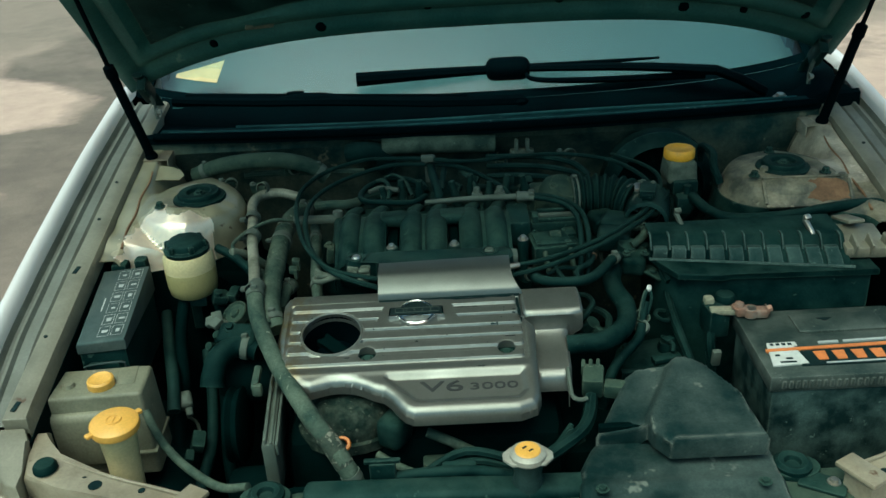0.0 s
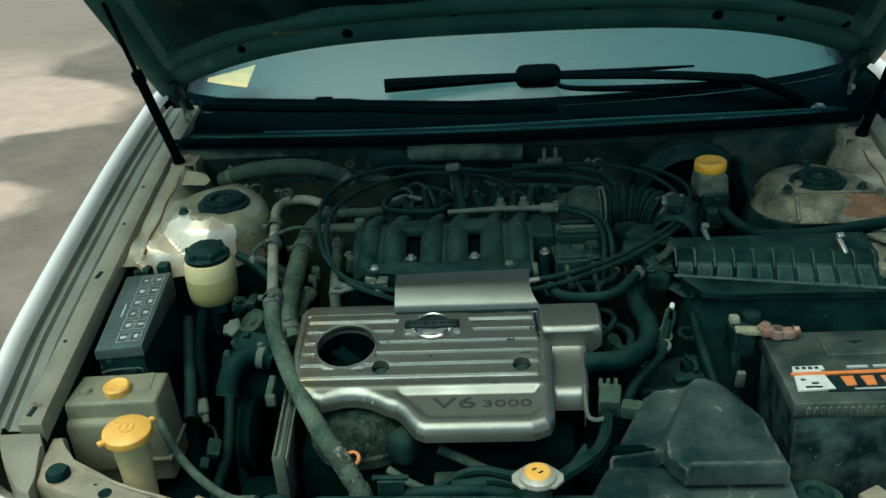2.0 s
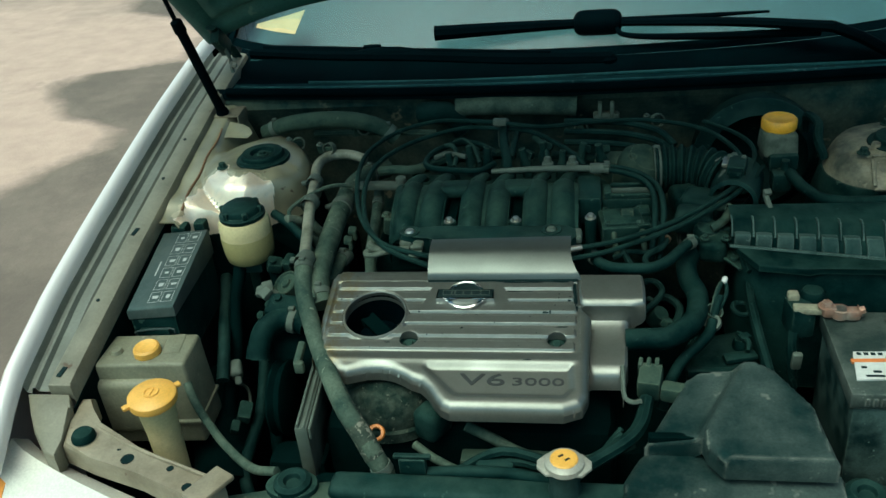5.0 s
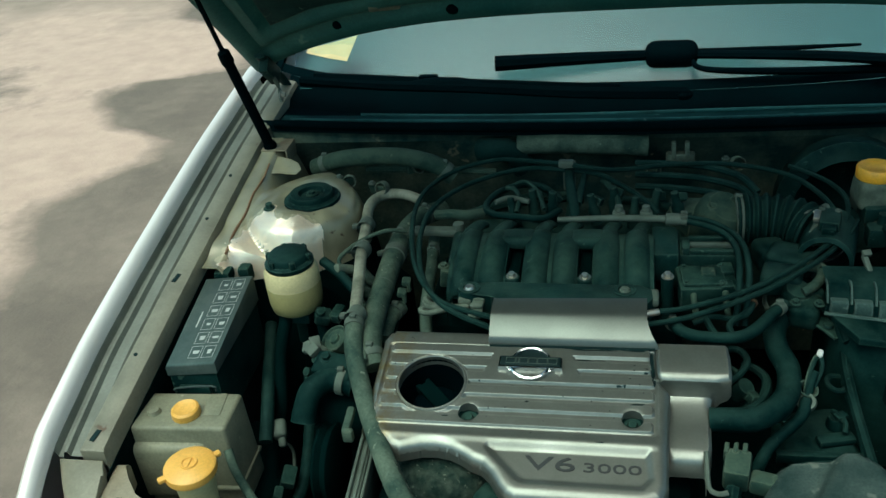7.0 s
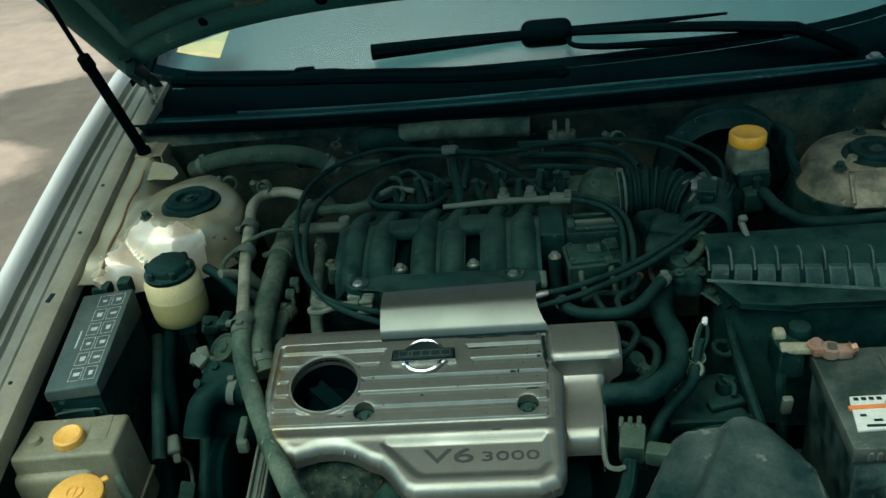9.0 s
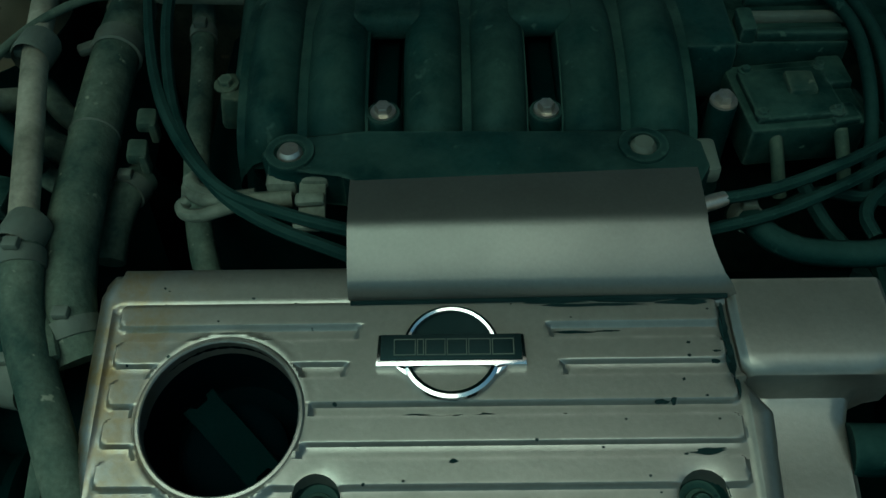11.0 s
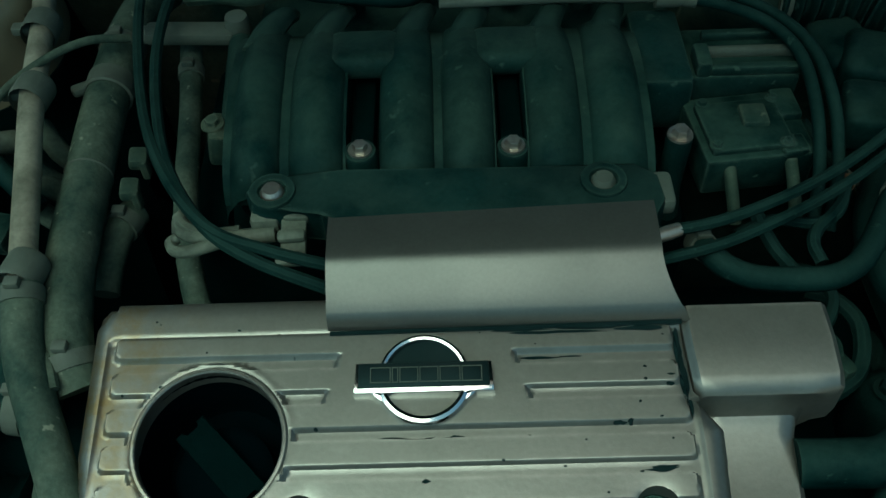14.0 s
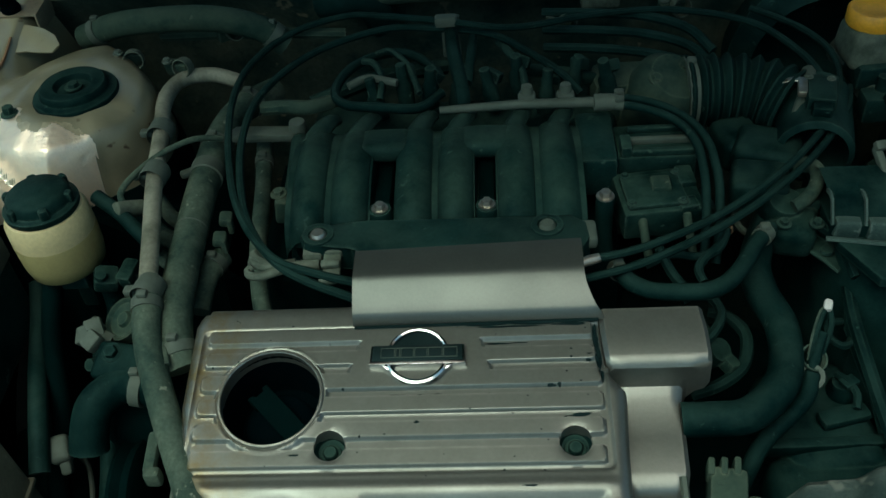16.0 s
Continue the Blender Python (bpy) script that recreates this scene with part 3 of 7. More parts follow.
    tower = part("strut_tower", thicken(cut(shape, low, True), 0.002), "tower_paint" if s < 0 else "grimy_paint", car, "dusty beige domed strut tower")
    # the foot's dark colour paints the shade below the tower's rim
    part("tower_wall", thicken(cut(foot, low, False), 0.002), "deep" if s < 0 else "dark_cast", tower, "grimy foot of the strut tower, coloured dark for the shade there")
    mr = 0.88
    part("strut_mount", lathe([(q * mr, h) for q, h in ((0.056, -0.002), (0.0565, 0.002), (0.055, 0.005), (0.049, 0.0055), (0.046, 0.0075), (0.045, 0.0125), (0.042, 0.0155), (0.031, 0.0160), (0.026, 0.0150), (0.022, 0.008), (0.0, 0.0075))],
                              (s * 0.55, 0.0, 0.902), 36), "rubber", tower, "black rubber strut mount cap")
    part("strut_nut", bolt((s * 0.55, 0.0, 0.912), 0.007, 0.006), "dark_cast", tower)
    for k in range(3) if s > 0 else (1,):
        a = radians(90 + 120 * k)
        part("tower_stud", bolt((s * 0.55 + 0.075 * math.cos(a), 0.077 * math.sin(a), 0.9045), 0.007, 0.01), "dark_cast", tower)
    if s < 0:
        # outline of the sky glare seen on the tower's front slope
        GLARE = [(-0.674, -0.150), (-0.666, -0.100), (-0.650, -0.050), (-0.630, -0.034), (-0.6065, -0.033), (-0.598, -0.060), (-0.585, -0.076), (-0.569, -0.083), (-0.560, -0.066), (-0.545, -0.061), (-0.522, -0.070), (-0.515, -0.090), (-0.523, -0.106), (-0.56, -0.113), (-0.6055, -0.121), (-0.63, -0.136), (-0.658, -0.148)]

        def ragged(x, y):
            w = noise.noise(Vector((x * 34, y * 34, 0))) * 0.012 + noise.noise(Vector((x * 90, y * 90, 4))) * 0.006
            return distance_to(GLARE, [], np.array([x]), np.array([y]))[0] < w
        def halo(x, y):
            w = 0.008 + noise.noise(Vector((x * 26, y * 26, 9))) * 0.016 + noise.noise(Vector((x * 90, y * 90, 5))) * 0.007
            return distance_to(GLARE, [], np.array([x]), np.array([y]))[0] < w
        part("glare_edge", tower_sheet(-0.6965, -0.49, -0.162, 0.0, s, 100, 0.0003, halo), "glare_halo", tower, "mid-tone halo that blends the glare patch into the tower paint")
        part("glare_patch", tower_sheet(-0.6965, -0.50, -0.160, -0.005, s, 100, 0.0006, ragged), "glare_metal", tower, "bright patch cut to the shape of sky glare on the dented tower, with rust specks")
    else:
        plate = part("tower_plate", box((0.572, -0.072, 0.881), (0.150, 0.062, 0.010), 0.004, (38, 0, -3)), "grimy_paint", tower, "recessed reinforcement plate on the tower")
        for du, dv, w, h in ((0, 0.030, 0.156, 0.007), (0, -0.030, 0.156, 0.007), (-0.076, 0, 0.007, 0.062), (0.076, 0, 0.007, 0.062)):
            rim = box((du, dv, 0.0045), (w, h * 0.8, 0.006), 0.0025)
            rim.transform(pose(0.572, -0.072, 0.881, 38, 0, -3))
            part("plate_rim", rim, "grimy_paint", plate)
        rust = []
        for k in range(40):
            a = 2 * math.pi * k / 40
            q = 0.86 + 0.30 * noise.noise(Vector((3.1 * math.cos(a), 3.1 * math.sin(a), 2.0)))
            rust.append((0.042 * q * math.copysign(abs(math.cos(a)) ** 0.6, math.cos(a)), 0.027 * q * math.copysign(abs(math.sin(a)) ** 0.6, math.sin(a))))
        flake = prism(rust, 0.0, 0.0012, 0)
        flake.transform(pose(0.608, -0.074, 0.8850, 38, 0, -3) @ Matrix.Translation((0, 0, 0.0012)))
        part("rust_patch", flake, "rust", plate, "rusty brown area of the plate")
        # paler sheet laid over the tower to paint the sunlit area by the rail
        part("tower_apron", tower_sheet(0.612, 0.6965, -0.045, 0.195, s, 46, 0.0012, lambda x, y: x > 0.63 + 0.016 * noise.noise(Vector((x * 30, y * 30, 7))) - 0.10 * y), "bay_paint_lit", tower, "beige sheet rising to the inner rail, coloured paler as if sunlit")
        for x, y in ((0.509, -0.018), (0.640, -0.052)):
            part("tower_stud", bolt((x, y, 0.9035 if x < 0.6 else 0.897), 0.008, 0.010), "grimy_paint", tower)
    part("tower_seam", sweep([(s * (0.6695 + 0.002 * math.sin(60 * y)), y, float(tower_z(np.array(s * 0.6695), np.array(y), s)) + 0.0006) for y in np.linspace(-0.128, 0.118, 14)], (0.0026, 0.0017), 8, 2), "rust", tower, "rusty cracked sealant seam")
    # bracket behind the tower that carries the gas strut; the right one in the lit paint
    part("strut_bracket", merge(box((s * 0.674, 0.180, 0.9265), (0.052, 0.050, 0.003), 0.001, (3, 0, 0)), box((s * 0.6495, 0.180, 0.914), (0.003, 0.050, 0.026), 0.001), box((s * 0.672, 0.2035, 0.918), (0.050, 0.003, 0.020), 0.001)), "bay_paint_lit" if s > 0 else "bay_paint", car, "beige sheet-metal bracket")
    if s < 0:
        torn = [[(-0.694, 0.152, 0.915), (-0.690, 0.125, 0.909), (-0.684, 0.098, 0.903)], [(-0.660, 0.148, 0.917), (-0.655, 0.122, 0.911), (-0.650, 0.102, 0.905)], [(-0.634, 0.136, 0.917), (-0.628, 0.114, 0.911), (-0.632, 0.098, 0.905)], [(-0.614, 0.120, 0.916), (-0.604, 0.104, 0.911), (-0.612, 0.094, 0.906)]]
        part("torn_sheet", thicken(loft(torn, cap=False), 0.0022), "tower_paint", tower, "bent beige sheet flange with a ragged end")

# firewall, cowl and windscreen
fire = []
for i in range(25):
    x = -0.70 + 1.4 * i / 24
    fire.append([(x, 0.30, 0.938), (x, 0.225, 0.936), (x, 0.215, 0.915), (x, 0.235 + 0.02 * math.sin(9 * x), 0.86), (x, 0.26, 0.72), (x, 0.22, 0.45)])
part("firewall", thicken(loft(fire, cap=False), 0.003), "firewall", car, "dusty dark firewall at the back of the bay")


def screen_y(x):
    return 0.285 + 0.20 * x * x + 0.32 * x**6


cowl_rows = []
for i in range(41):
    x = -0.728 + 1.514 * i / 40
    e = screen_y(x)
    up = 0.016 * min(1, max(0, (x - 0.68) / 0.03))
    f0 = 0.178 + 0.09 * x * x
    cowl_rows.append([(x, f0, 0.938), (x, f0 + 0.004, 0.949 + up), (x, f0 + 0.016, 0.954 + up), (x, f0 + 0.026, 0.949 + up), (x, f0 + 0.033, 0.942 + up),
                      (x, f0 + 0.55 * (e - f0), 0.945 + up), (x, f0 + 0.62 * (e - f0), 0.957 + up), (x, e - 0.012, 0.968 + up / 2), (x, e + 0.004, 0.975)])
cowl = part("cowl_panel", thicken(loft(cowl_rows, cap=False), 0.003), "cowl", car, "black plastic cowl panel below the windscreen")
part("cowl_seal", sweep([(x, 0.182 + 0.09 * x * x, 0.952) for x in np.linspace(-0.69, 0.69, 15)], 0.0085, 10, 3), "cowl", cowl, "rubber weather strip along the cowl edge")
part("cowl_lip", sweep([(x, 0.296 + 0.19 * x * x, 0.9635) for x in np.linspace(-0.69, 0.08, 12)], 0.0030, 8, 3), "cowl_lit", cowl, "thin lip under the windscreen, coloured as a lit line")
part("cowl_edge", sweep([(x, 0.231 + 0.055 * x * x, 0.9575 + 0.002 * math.sin(7 * x)) for x in np.linspace(-0.52, 0.66, 18)], 0.0035, 8, 3), "cowl_lit", cowl, "raised front edge of the cowl, coloured as a lit line")
part("cowl_front", thicken(loft([[(x, 0.192 + 0.085 * x * x, 0.9555), (x, 0.205 + 0.07 * x * x, 0.9575), (x, 0.218 + 0.06 * x * x, 0.9565), (x, 0.230 + 0.055 * x * x, 0.9570)] for x in np.linspace(-0.68, 0.68, 24)], cap=False), 0.002), "cowl_mid", cowl, "front strip of the cowl, coloured paler as if lit")
part("cowl_gutter", sweep([(x, 0.199 + 0.075 * x * x, 0.958) for x in np.linspace(-0.66, 0.62, 14)], (0.003, 0.003), 8, 3), "cowl_lit", cowl)
part("cowl_nut", bolt((0.635, 0.279, 0.950), 0.010, 0.008), "steel", cowl, "bright nut on the cowl")
part("cowl_clip", box((-0.405, 0.352, 0.992), (0.038, 0.014, 0.012), 0.003), "seal", cowl)
for x, y in ((-0.12, 0.0), (0.18, 0.0), (0.36, 0.0)):
    part("cowl_plug", lathe([(0, 0.004), (0.012, 0.003), (0.014, 0)], (x, 0.215 + 0.1 * x * x, 0.947), 14), "rubber", cowl)

screen = []
for i in range(29):
    x = -0.775 + 1.55 * i / 28
    e = screen_y(x)
    screen.append([(x * (1 - 0.10 * v), e + 0.004 + 0.78 * v - 0.10 * v * x * x, 0.972 + 0.42 * v + 0.03 * v * (1 - v)) for v in (0, 0.1, 0.25, 0.5, 0.75, 1.0)])
glass = part("windscreen", thicken(loft(screen, cap=False), 0.005), "glass", car, "tinted windscreen reflecting the sky")
glass.visible_shadow = False
band = []
for i in range(29):
    x = -0.775 + 1.55 * i / 28
    e = screen_y(x)
    band.append([(x, e + 0.006 + t * 0.78, 0.975 + 0.42 * t) for t in (0.0, 0.028)])
part("screen_border", loft(band, cap=False), "cowl", glass, "black ceramic border of the windscreen")
for x0, x1 in ((0.752, 0.777), (-0.777, -0.760)):
    side = []
    for v in (0.0, 0.2, 0.4, 0.7, 1.0):
        row = []
        for k in range(4):
            x = x0 + (x1 - x0) * k / 3
            row.append((x * (1 - 0.10 * v), screen_y(x) + 0.006 + 0.78 * v - 0.10 * v * x * x, 0.979 + 0.42 * v + 0.03 * v * (1 - v)))
        side.append(row)
    part("side_border", loft(side, cap=False), "cowl", glass, "black ceramic border of the windscreen")
dash = []
for i in range(21):
    x = -0.765 + 1.53 * i / 20
    e = screen_y(x)
    dash.append([(x, e + 0.03, 0.93), (x, e + 0.18, 0.985), (x, e + 0.36, 1.0), (x, e + 0.60, 1.0), (x, e + 0.86, 0.995), (x, e + 0.92, 0.95), (x, e + 0.94, 0.74)])
part("dashboard", thicken(loft(dash, cap=False), 0.004), "dash", car, "grey dashboard behind the windscreen")
cab = [[(-0.775, 0.60, 0.70), (-0.775, 0.60, 1.01), (-0.70, 1.17, 1.385), (0.70, 1.17, 1.385), (0.775, 0.60, 1.01), (0.775, 0.60, 0.70)],
       [(-0.78, 1.9, 0.70), (-0.78, 1.9, 1.03), (-0.62, 1.9, 1.42), (0.62, 1.9, 1.42), (0.78, 1.9, 1.03), (0.78, 1.9, 0.70)]]
cabin = thicken(loft(cab, cap=False), 0.02)
part("cabin_shell", cabin, "dash", car, "dark closed cabin behind the windscreen")
part("cabin_back", box((0, 1.9, 1.05), (1.5, 0.03, 0.85), 0.01), "dash", car)
part("cabin_floor", box((0, 1.3, 0.70), (1.46, 1.3, 0.03), 0.01), "dash", car)
# silver pillars given the black cowl colour to stand for their shade
for s in (-1, 1):
    part("screen_pillar", sweep([(s * 0.800, 0.47, 0.955), (s * 0.760, 0.84, 1.185), (s * 0.722, 1.19, 1.40)], 0.028, 10, 4), "cowl", car)
part("sticker", thicken(loft([[(-0.702, 0.487, 1.008), (-0.645, 0.452, 1.007), (-0.594, 0.429, 1.006)], [(-0.700, 0.497, 1.014), (-0.640, 0.500, 1.026), (-0.586, 0.503, 1.038)]], cap=False), 0.0006), "paper", car, "pale yellow paper behind the windscreen corner")


# wipers
def wiper(pivot, mid, a, b, elbow, label):
    w = part("wiper", sweep([pivot, ((pivot[0] + elbow[0]) / 2, (pivot[1] + elbow[1]) / 2, (pivot[2] + elbow[2]) / 2 + 0.004), elbow], (0.018, 0.017), 10, 4, flat=0.6), "seal", car, label)
    part("wiper_arm", sweep([elbow, ((elbow[0] * 0.6 + mid[0] * 0.4), (elbow[1] * 0.6 + mid[1] * 0.4), elbow[2] * 0.6 + mid[2] * 0.4 + 0.006), mid], (0.016, 0.011), 8, 5, flat=0.7), "seal", w)
    part("wiper_blade", sweep([a, ((a[0] + mid[0]) / 2, (a[1] + mid[1]) / 2, (a[2] + mid[2]) / 2 + 0.001), mid, ((b[0] + mid[0]) / 2, (b[1] + mid[1]) / 2, (b[2] + mid[2]) / 2), b], (0.0175, 0.003), 8, 5, flat=0.9), "seal", w, "black rubber wiper blade")
    part("wiper_joint", box(mid, (0.098, 0.05, 0.046), 0.02, (25, 0, 0), 4), "seal", w)
    part("wiper_yoke", sweep([(mid[0] + 0.035, mid[1] - 0.012, mid[2] - 0.006), (mid[0] + 0.06, mid[1] - 0.05, mid[2] - 0.014), (mid[0] + 0.2, mid[1] - 0.055, mid[2] - 0.02), (mid[0] + 0.42, mid[1] - 0.04, mid[2] - 0.026)], (0.004, 0.009), 8, 5), "seal", w)
    return w


wiper((0.602, 0.281, 0.962), (0.063, 0.363, 1.020), (-0.267, 0.340, 1.020), (0.394, 0.367, 1.025), (0.500, 0.300, 1.010), "black driver-side wiper resting on the windscreen")
low = part("wiper", sweep([(0.09, 0.285, 0.968), (-0.10, 0.292, 0.972), (-0.33, 0.322, 0.978), (-0.50, 0.350, 0.977), (-0.69, 0.402, 0.975)], (0.016, 0.011), 8, 5), "seal", car, "black wiper parked along the foot of the windscreen")
part("wiper_joint", loft([[(x, 0.333 + 0.16 * (x * x - 0.13) + r * math.cos(a), 0.976 + r * 1.3 * math.sin(a)) for a in np.linspace(0, 2 * math.pi, 12, endpoint=False)] for x, r in ((-0.47, 0.004), (-0.44, 0.010), (-0.41, 0.015), (-0.38, 0.0175), (-0.34, 0.0175), (-0.31, 0.014), (-0.28, 0.009), (-0.25, 0.004))], closed=True), "seal", low)
part("wiper_blade", sweep([(-0.03, 0.304, 0.979), (-0.15, 0.310, 0.983), (-0.33, 0.335, 0.986), (-0.66, 0.405, 0.984)], 0.008, 6, 5), "seal", low)
part("wiper_pivot", lathe([(0, 0.012), (0.012, 0.011), (0.017, 0.006), (0.018, -0.012)], (0.083, 0.284, 0.966), 16), "seal", low)

# hood
HA = math.atan(0.9)
HC, HS = math.cos(HA), math.sin(HA)


def on_hood(x, v, out=0.0):
    """A place on the open hood: x across, v up from the hinge line, out towards the engine."""
    return (x, 0.38 - v * HC - out * HS, 1.0 + v * HS - out * HC)


def hood_edge(x):
    return 0.232 * (1 - (abs(x) / 0.785) ** 3.2)


def hood_half(v):
    return 0.775 - 0.06 * max(v - 0.15, 0) ** 1.6


def hood_sheet(v_in, out, n=48, m=20, vmax=1.15, inset=0.0):
    rows = []
    for i in range(n + 1):
        u = -1 + 2 * i / n
        row = []
        for j in range(m + 1):
            x0 = u * (0.775 - inset)
            v0 = hood_edge(x0) + v_in
            v = v0 + (vmax - v0) * (j / m) ** 1.3
            x = u * (hood_half(v) - inset)
            row.append(on_hood(x, v, out(x, v)))
        rows.append(row)
    return loft(rows, cap=False)


def swell(x, v):
    return -0.008 - 0.035 * math.sin(min(max(v - hood_edge(x), 0.0), 1.0) * 2.6) * (1 - (x / 0.9) ** 2)


hood = part("hood", thicken(hood_sheet(0.0, swell), 0.002), "body_silver", car, "silver hood standing open, seen from its dusty underside")


def inner_panel(x, v):
    d = min(v - hood_edge(x), (0.77 - abs(x)) * 1.1)
    lip = 0.012 * min(1, d / 0.012)
    groove = -0.013 * math.exp(-(((d - 0.062) / 0.012) ** 2))
    well = -0.02 * min(1, max(0, (d - 0.105) / 0.02))
    return swell(x, v) + 0.006 + lip + groove + well


part("inner_frame", thicken(hood_sheet(0.004, inner_panel, 90, 60, 1.12, 0.008), 0.002), "hood_inner", hood, "dusty dark pressed inner frame of the hood")


def pad(x, v):
    return swell(x, v) + 0.012 + 0.005 * math.sin(x * 24) * math.sin(v * 24)


part("insulation_pad", thicken(hood_sheet(0.125, pad, 60, 30, 1.02, 0.12), 0.004), "black_plastic", hood, "dark felt insulation pad under the hood")
for x, v, r in ((-0.309, 0.262, 0.012), (0.393, 0.255, 0.012), (0.517, 0.225, 0.010), (-0.530, 0.215, 0.010), (0.645, 0.205, 0.010), (-0.10, 0.30, 0.010), (0.15, 0.30, 0.010)):
    part("hood_fastener", lathe([(0, 0.006), (r * 0.7, 0.005), (r, 0.001), (r, -0.004)], on_hood(x, v, inner_panel(x, v) - 0.001), 14, (180 - math.degrees(HA), 0, 0)), "seal", hood)
part("hood_slot", box(on_hood(-0.427, 0.274, inner_panel(-0.427, 0.274) + 0.0), (0.055, 0.018, 0.006), 0.008, (-math.degrees(HA), 0, 14)), "pale_plastic", hood, "pale oval slot in the hood frame")
for s in (-1, 1):
    part("hood_hinge", merge(sweep([(s * 0.715, 0.40, 0.95), (s * 0.72, 0.375, 0.99), (s * 0.72, 0.34, 1.02), (s * 0.715, 0.27, 1.075)], 0.012, 8, 4, flat=0.5), box((s * 0.712, 0.30, 1.035), (0.02, 0.07, 0.035), 0.005, (-42, 0, 0))), "black_plastic", car, "dark steel hood hinge")
    arm = part("hinge_arm", sweep([(s * 0.700, 0.300, 0.968), (s * 0.703, 0.305, 1.000), (s * 0.708, 0.285, 1.040)], 0.0042, 8, 4), "cast", car, "worn pale hinge link")
    part("hinge_pin", bolt((s * 0.698, 0.298, 0.985), 0.006, 0.010, (0, 90, 0)), "dull_steel", arm)
    gs = part("gas_strut", sweep([(s * 0.684, 0.168, 0.930), (s * 0.711, 0.118, 1.124)], 0.0095, 12, 1), "seal", car, "black gas strut that holds the hood")
    part("strut_rod", sweep([(s * 0.711, 0.118, 1.124), (s * 0.733, 0.077, 1.285)], 0.0045, 8, 1), "seal", gs)
    part("strut_collar", lathe([(0.005, 0.014), (0.011, 0.010), (0.012, -0.012), (0.009, -0.016)], (s * 0.711, 0.118, 1.124), 14, (14, s * 8, 0)), "seal", gs)
    part("ball_stud", lathe([(0, 0.012), (0.010, 0.008), (0.013, 0), (0.010, -0.014), (0, -0.016)], (s * 0.684, 0.168, 0.932), 12), "seal", gs)

# front of the bay
left_bar = prism([(-0.700, -0.508), (-0.679, -0.506), (-0.672, -0.535), (-0.647, -0.563), (-0.559, -0.607), (-0.423, -0.661), (-0.440, -0.702), (-0.547, -0.650), (-0.629, -0.624), (-0.682, -0.602), (-0.690, -0.560)], 0.715, 0.748, 0.005, 2, lambda x, y: 0.006 * min(1, max(0, (y + 0.62) / 0.06)))
corner = prism([(-0.770, -0.525), (-0.704, -0.524), (-0.693, -0.545), (-0.685, -0.598), (-0.678, -0.630), (-0.702, -0.618), (-0.733, -0.584), (-0.748, -0.560)], 0.712, 0.750, 0.004, 2, lambda x, y: 0.026 * min(1, max(0, (y + 0.60) / 0.075)))
for s in (-1, 1):
    bm = left_bar.copy()
    if s > 0:
        bm.transform(Matrix.Diagonal((-1, 1, 1, 1)))
    bar = part("corner_brace", bm, "bay_paint", car, "dusty beige corner brace of the radiator support")
    for x, y, r in ((-0.574, -0.625, 0.0095), (-0.612, -0.60, 0.004), (-0.594, -0.606, 0.004), (-0.506, -0.640, 0.005), (-0.47, -0.672, 0.007), (-0.695, -0.545, 0.004)):
        part("brace_hole", disc_hole((s * -x, y, 0.7488), r), "label_black", bar)
    lip = [(s * x, y, 0.750) for x, y in ((-0.668, -0.541), (-0.647, -0.566), (-0.559, -0.610), (-0.49, -0.637), (-0.428, -0.662))]
    part("brace_lip", sweep([(-x, y, z) for x, y, z in lip], 0.0030, 8, 4), "bay_paint", bar)
    plate = corner.copy()
    if s > 0:
        plate.transform(Matrix.Diagonal((-1, 1, 1, 1)))
    part("corner_plate", plate, "rail_paint", bar, "dusty olive corner plate")
    part("rubber_stop", lathe([(0, 0.012), (0.013, 0.011), (0.0165, 0.006), (0.017, 0)], (s * 0.654, -0.590, 0.752), 18), "rubber", bar, "dark rubber hood stop")
    part("brace_weld", box((s * 0.44, -0.672, 0.752), (0.035, 0.06, 0.008), 0.003, (0, 0, s * 30)), "bay_paint", bar)
left_bar.free()
corner.free()
cross = prism([(-0.45, -0.655), (-0.30, -0.618), (0.44, -0.618), (0.44, -0.70), (-0.45, -0.71)], 0.68, 0.716, 0.006)
part("radiator_support", cross, "dark_bay", car, "dusty dark upper radiator crossmember")
for s, x, y in ((-1, -0.343, -0.634), (1, 0.371, -0.621)):
    mnt = part("radiator_mount", prism([(x + 0.034 * math.cos(a) * (1.0 if math.cos(a) * s < 0 else 1.1), y + 0.026 * math.sin(a)) for a in np.linspace(0, 2 * math.pi, 20)[:-1]] , 0.712, 0.724, 0.003), "dark_cast", car, "dusty radiator mounting bracket")
    part("mount_bush", lathe([(0.026, 0), (0.025, 0.006), (0.019, 0.010), (0.012, 0.008), (0.009, 0.002), (0, 0.002)], (x, y, 0.7225), 24), "rubber", mnt, "round black rubber bush")
    part("mount_bolt", bolt((x + 0.042 * (1 if s > 0 else -0.2), y - 0.036, 0.722), 0.006, 0.006), "steel", mnt)
part("mount_tab", box((0.40, -0.655, 0.719), (0.06, 0.035, 0.006), 0.003, (0, 0, -30)), "dark_cast", car)

# headlamps, bumper and underbody
for s in (-1, 1):
    rows = []
    for i in range(13):
        u = i / 12
        x = s * (0.785 - 0.36 * u)
        yf = -0.585 - 0.16 * u**0.8
        rows.append([(x, yf + 0.045, 0.700), (x, yf + 0.015, 0.728 - 0.012 * u), (x, yf - 0.03, 0.722 - 0.018 * u), (x, yf - 0.09, 0.685 - 0.02 * u), (x, yf - 0.12, 0.60), (x, yf - 0.115, 0.54)])
    lamp = part("headlamp", thicken(loft(rows, cap=False), 0.004), "lamp", car, "pale clear headlamp with an amber corner")
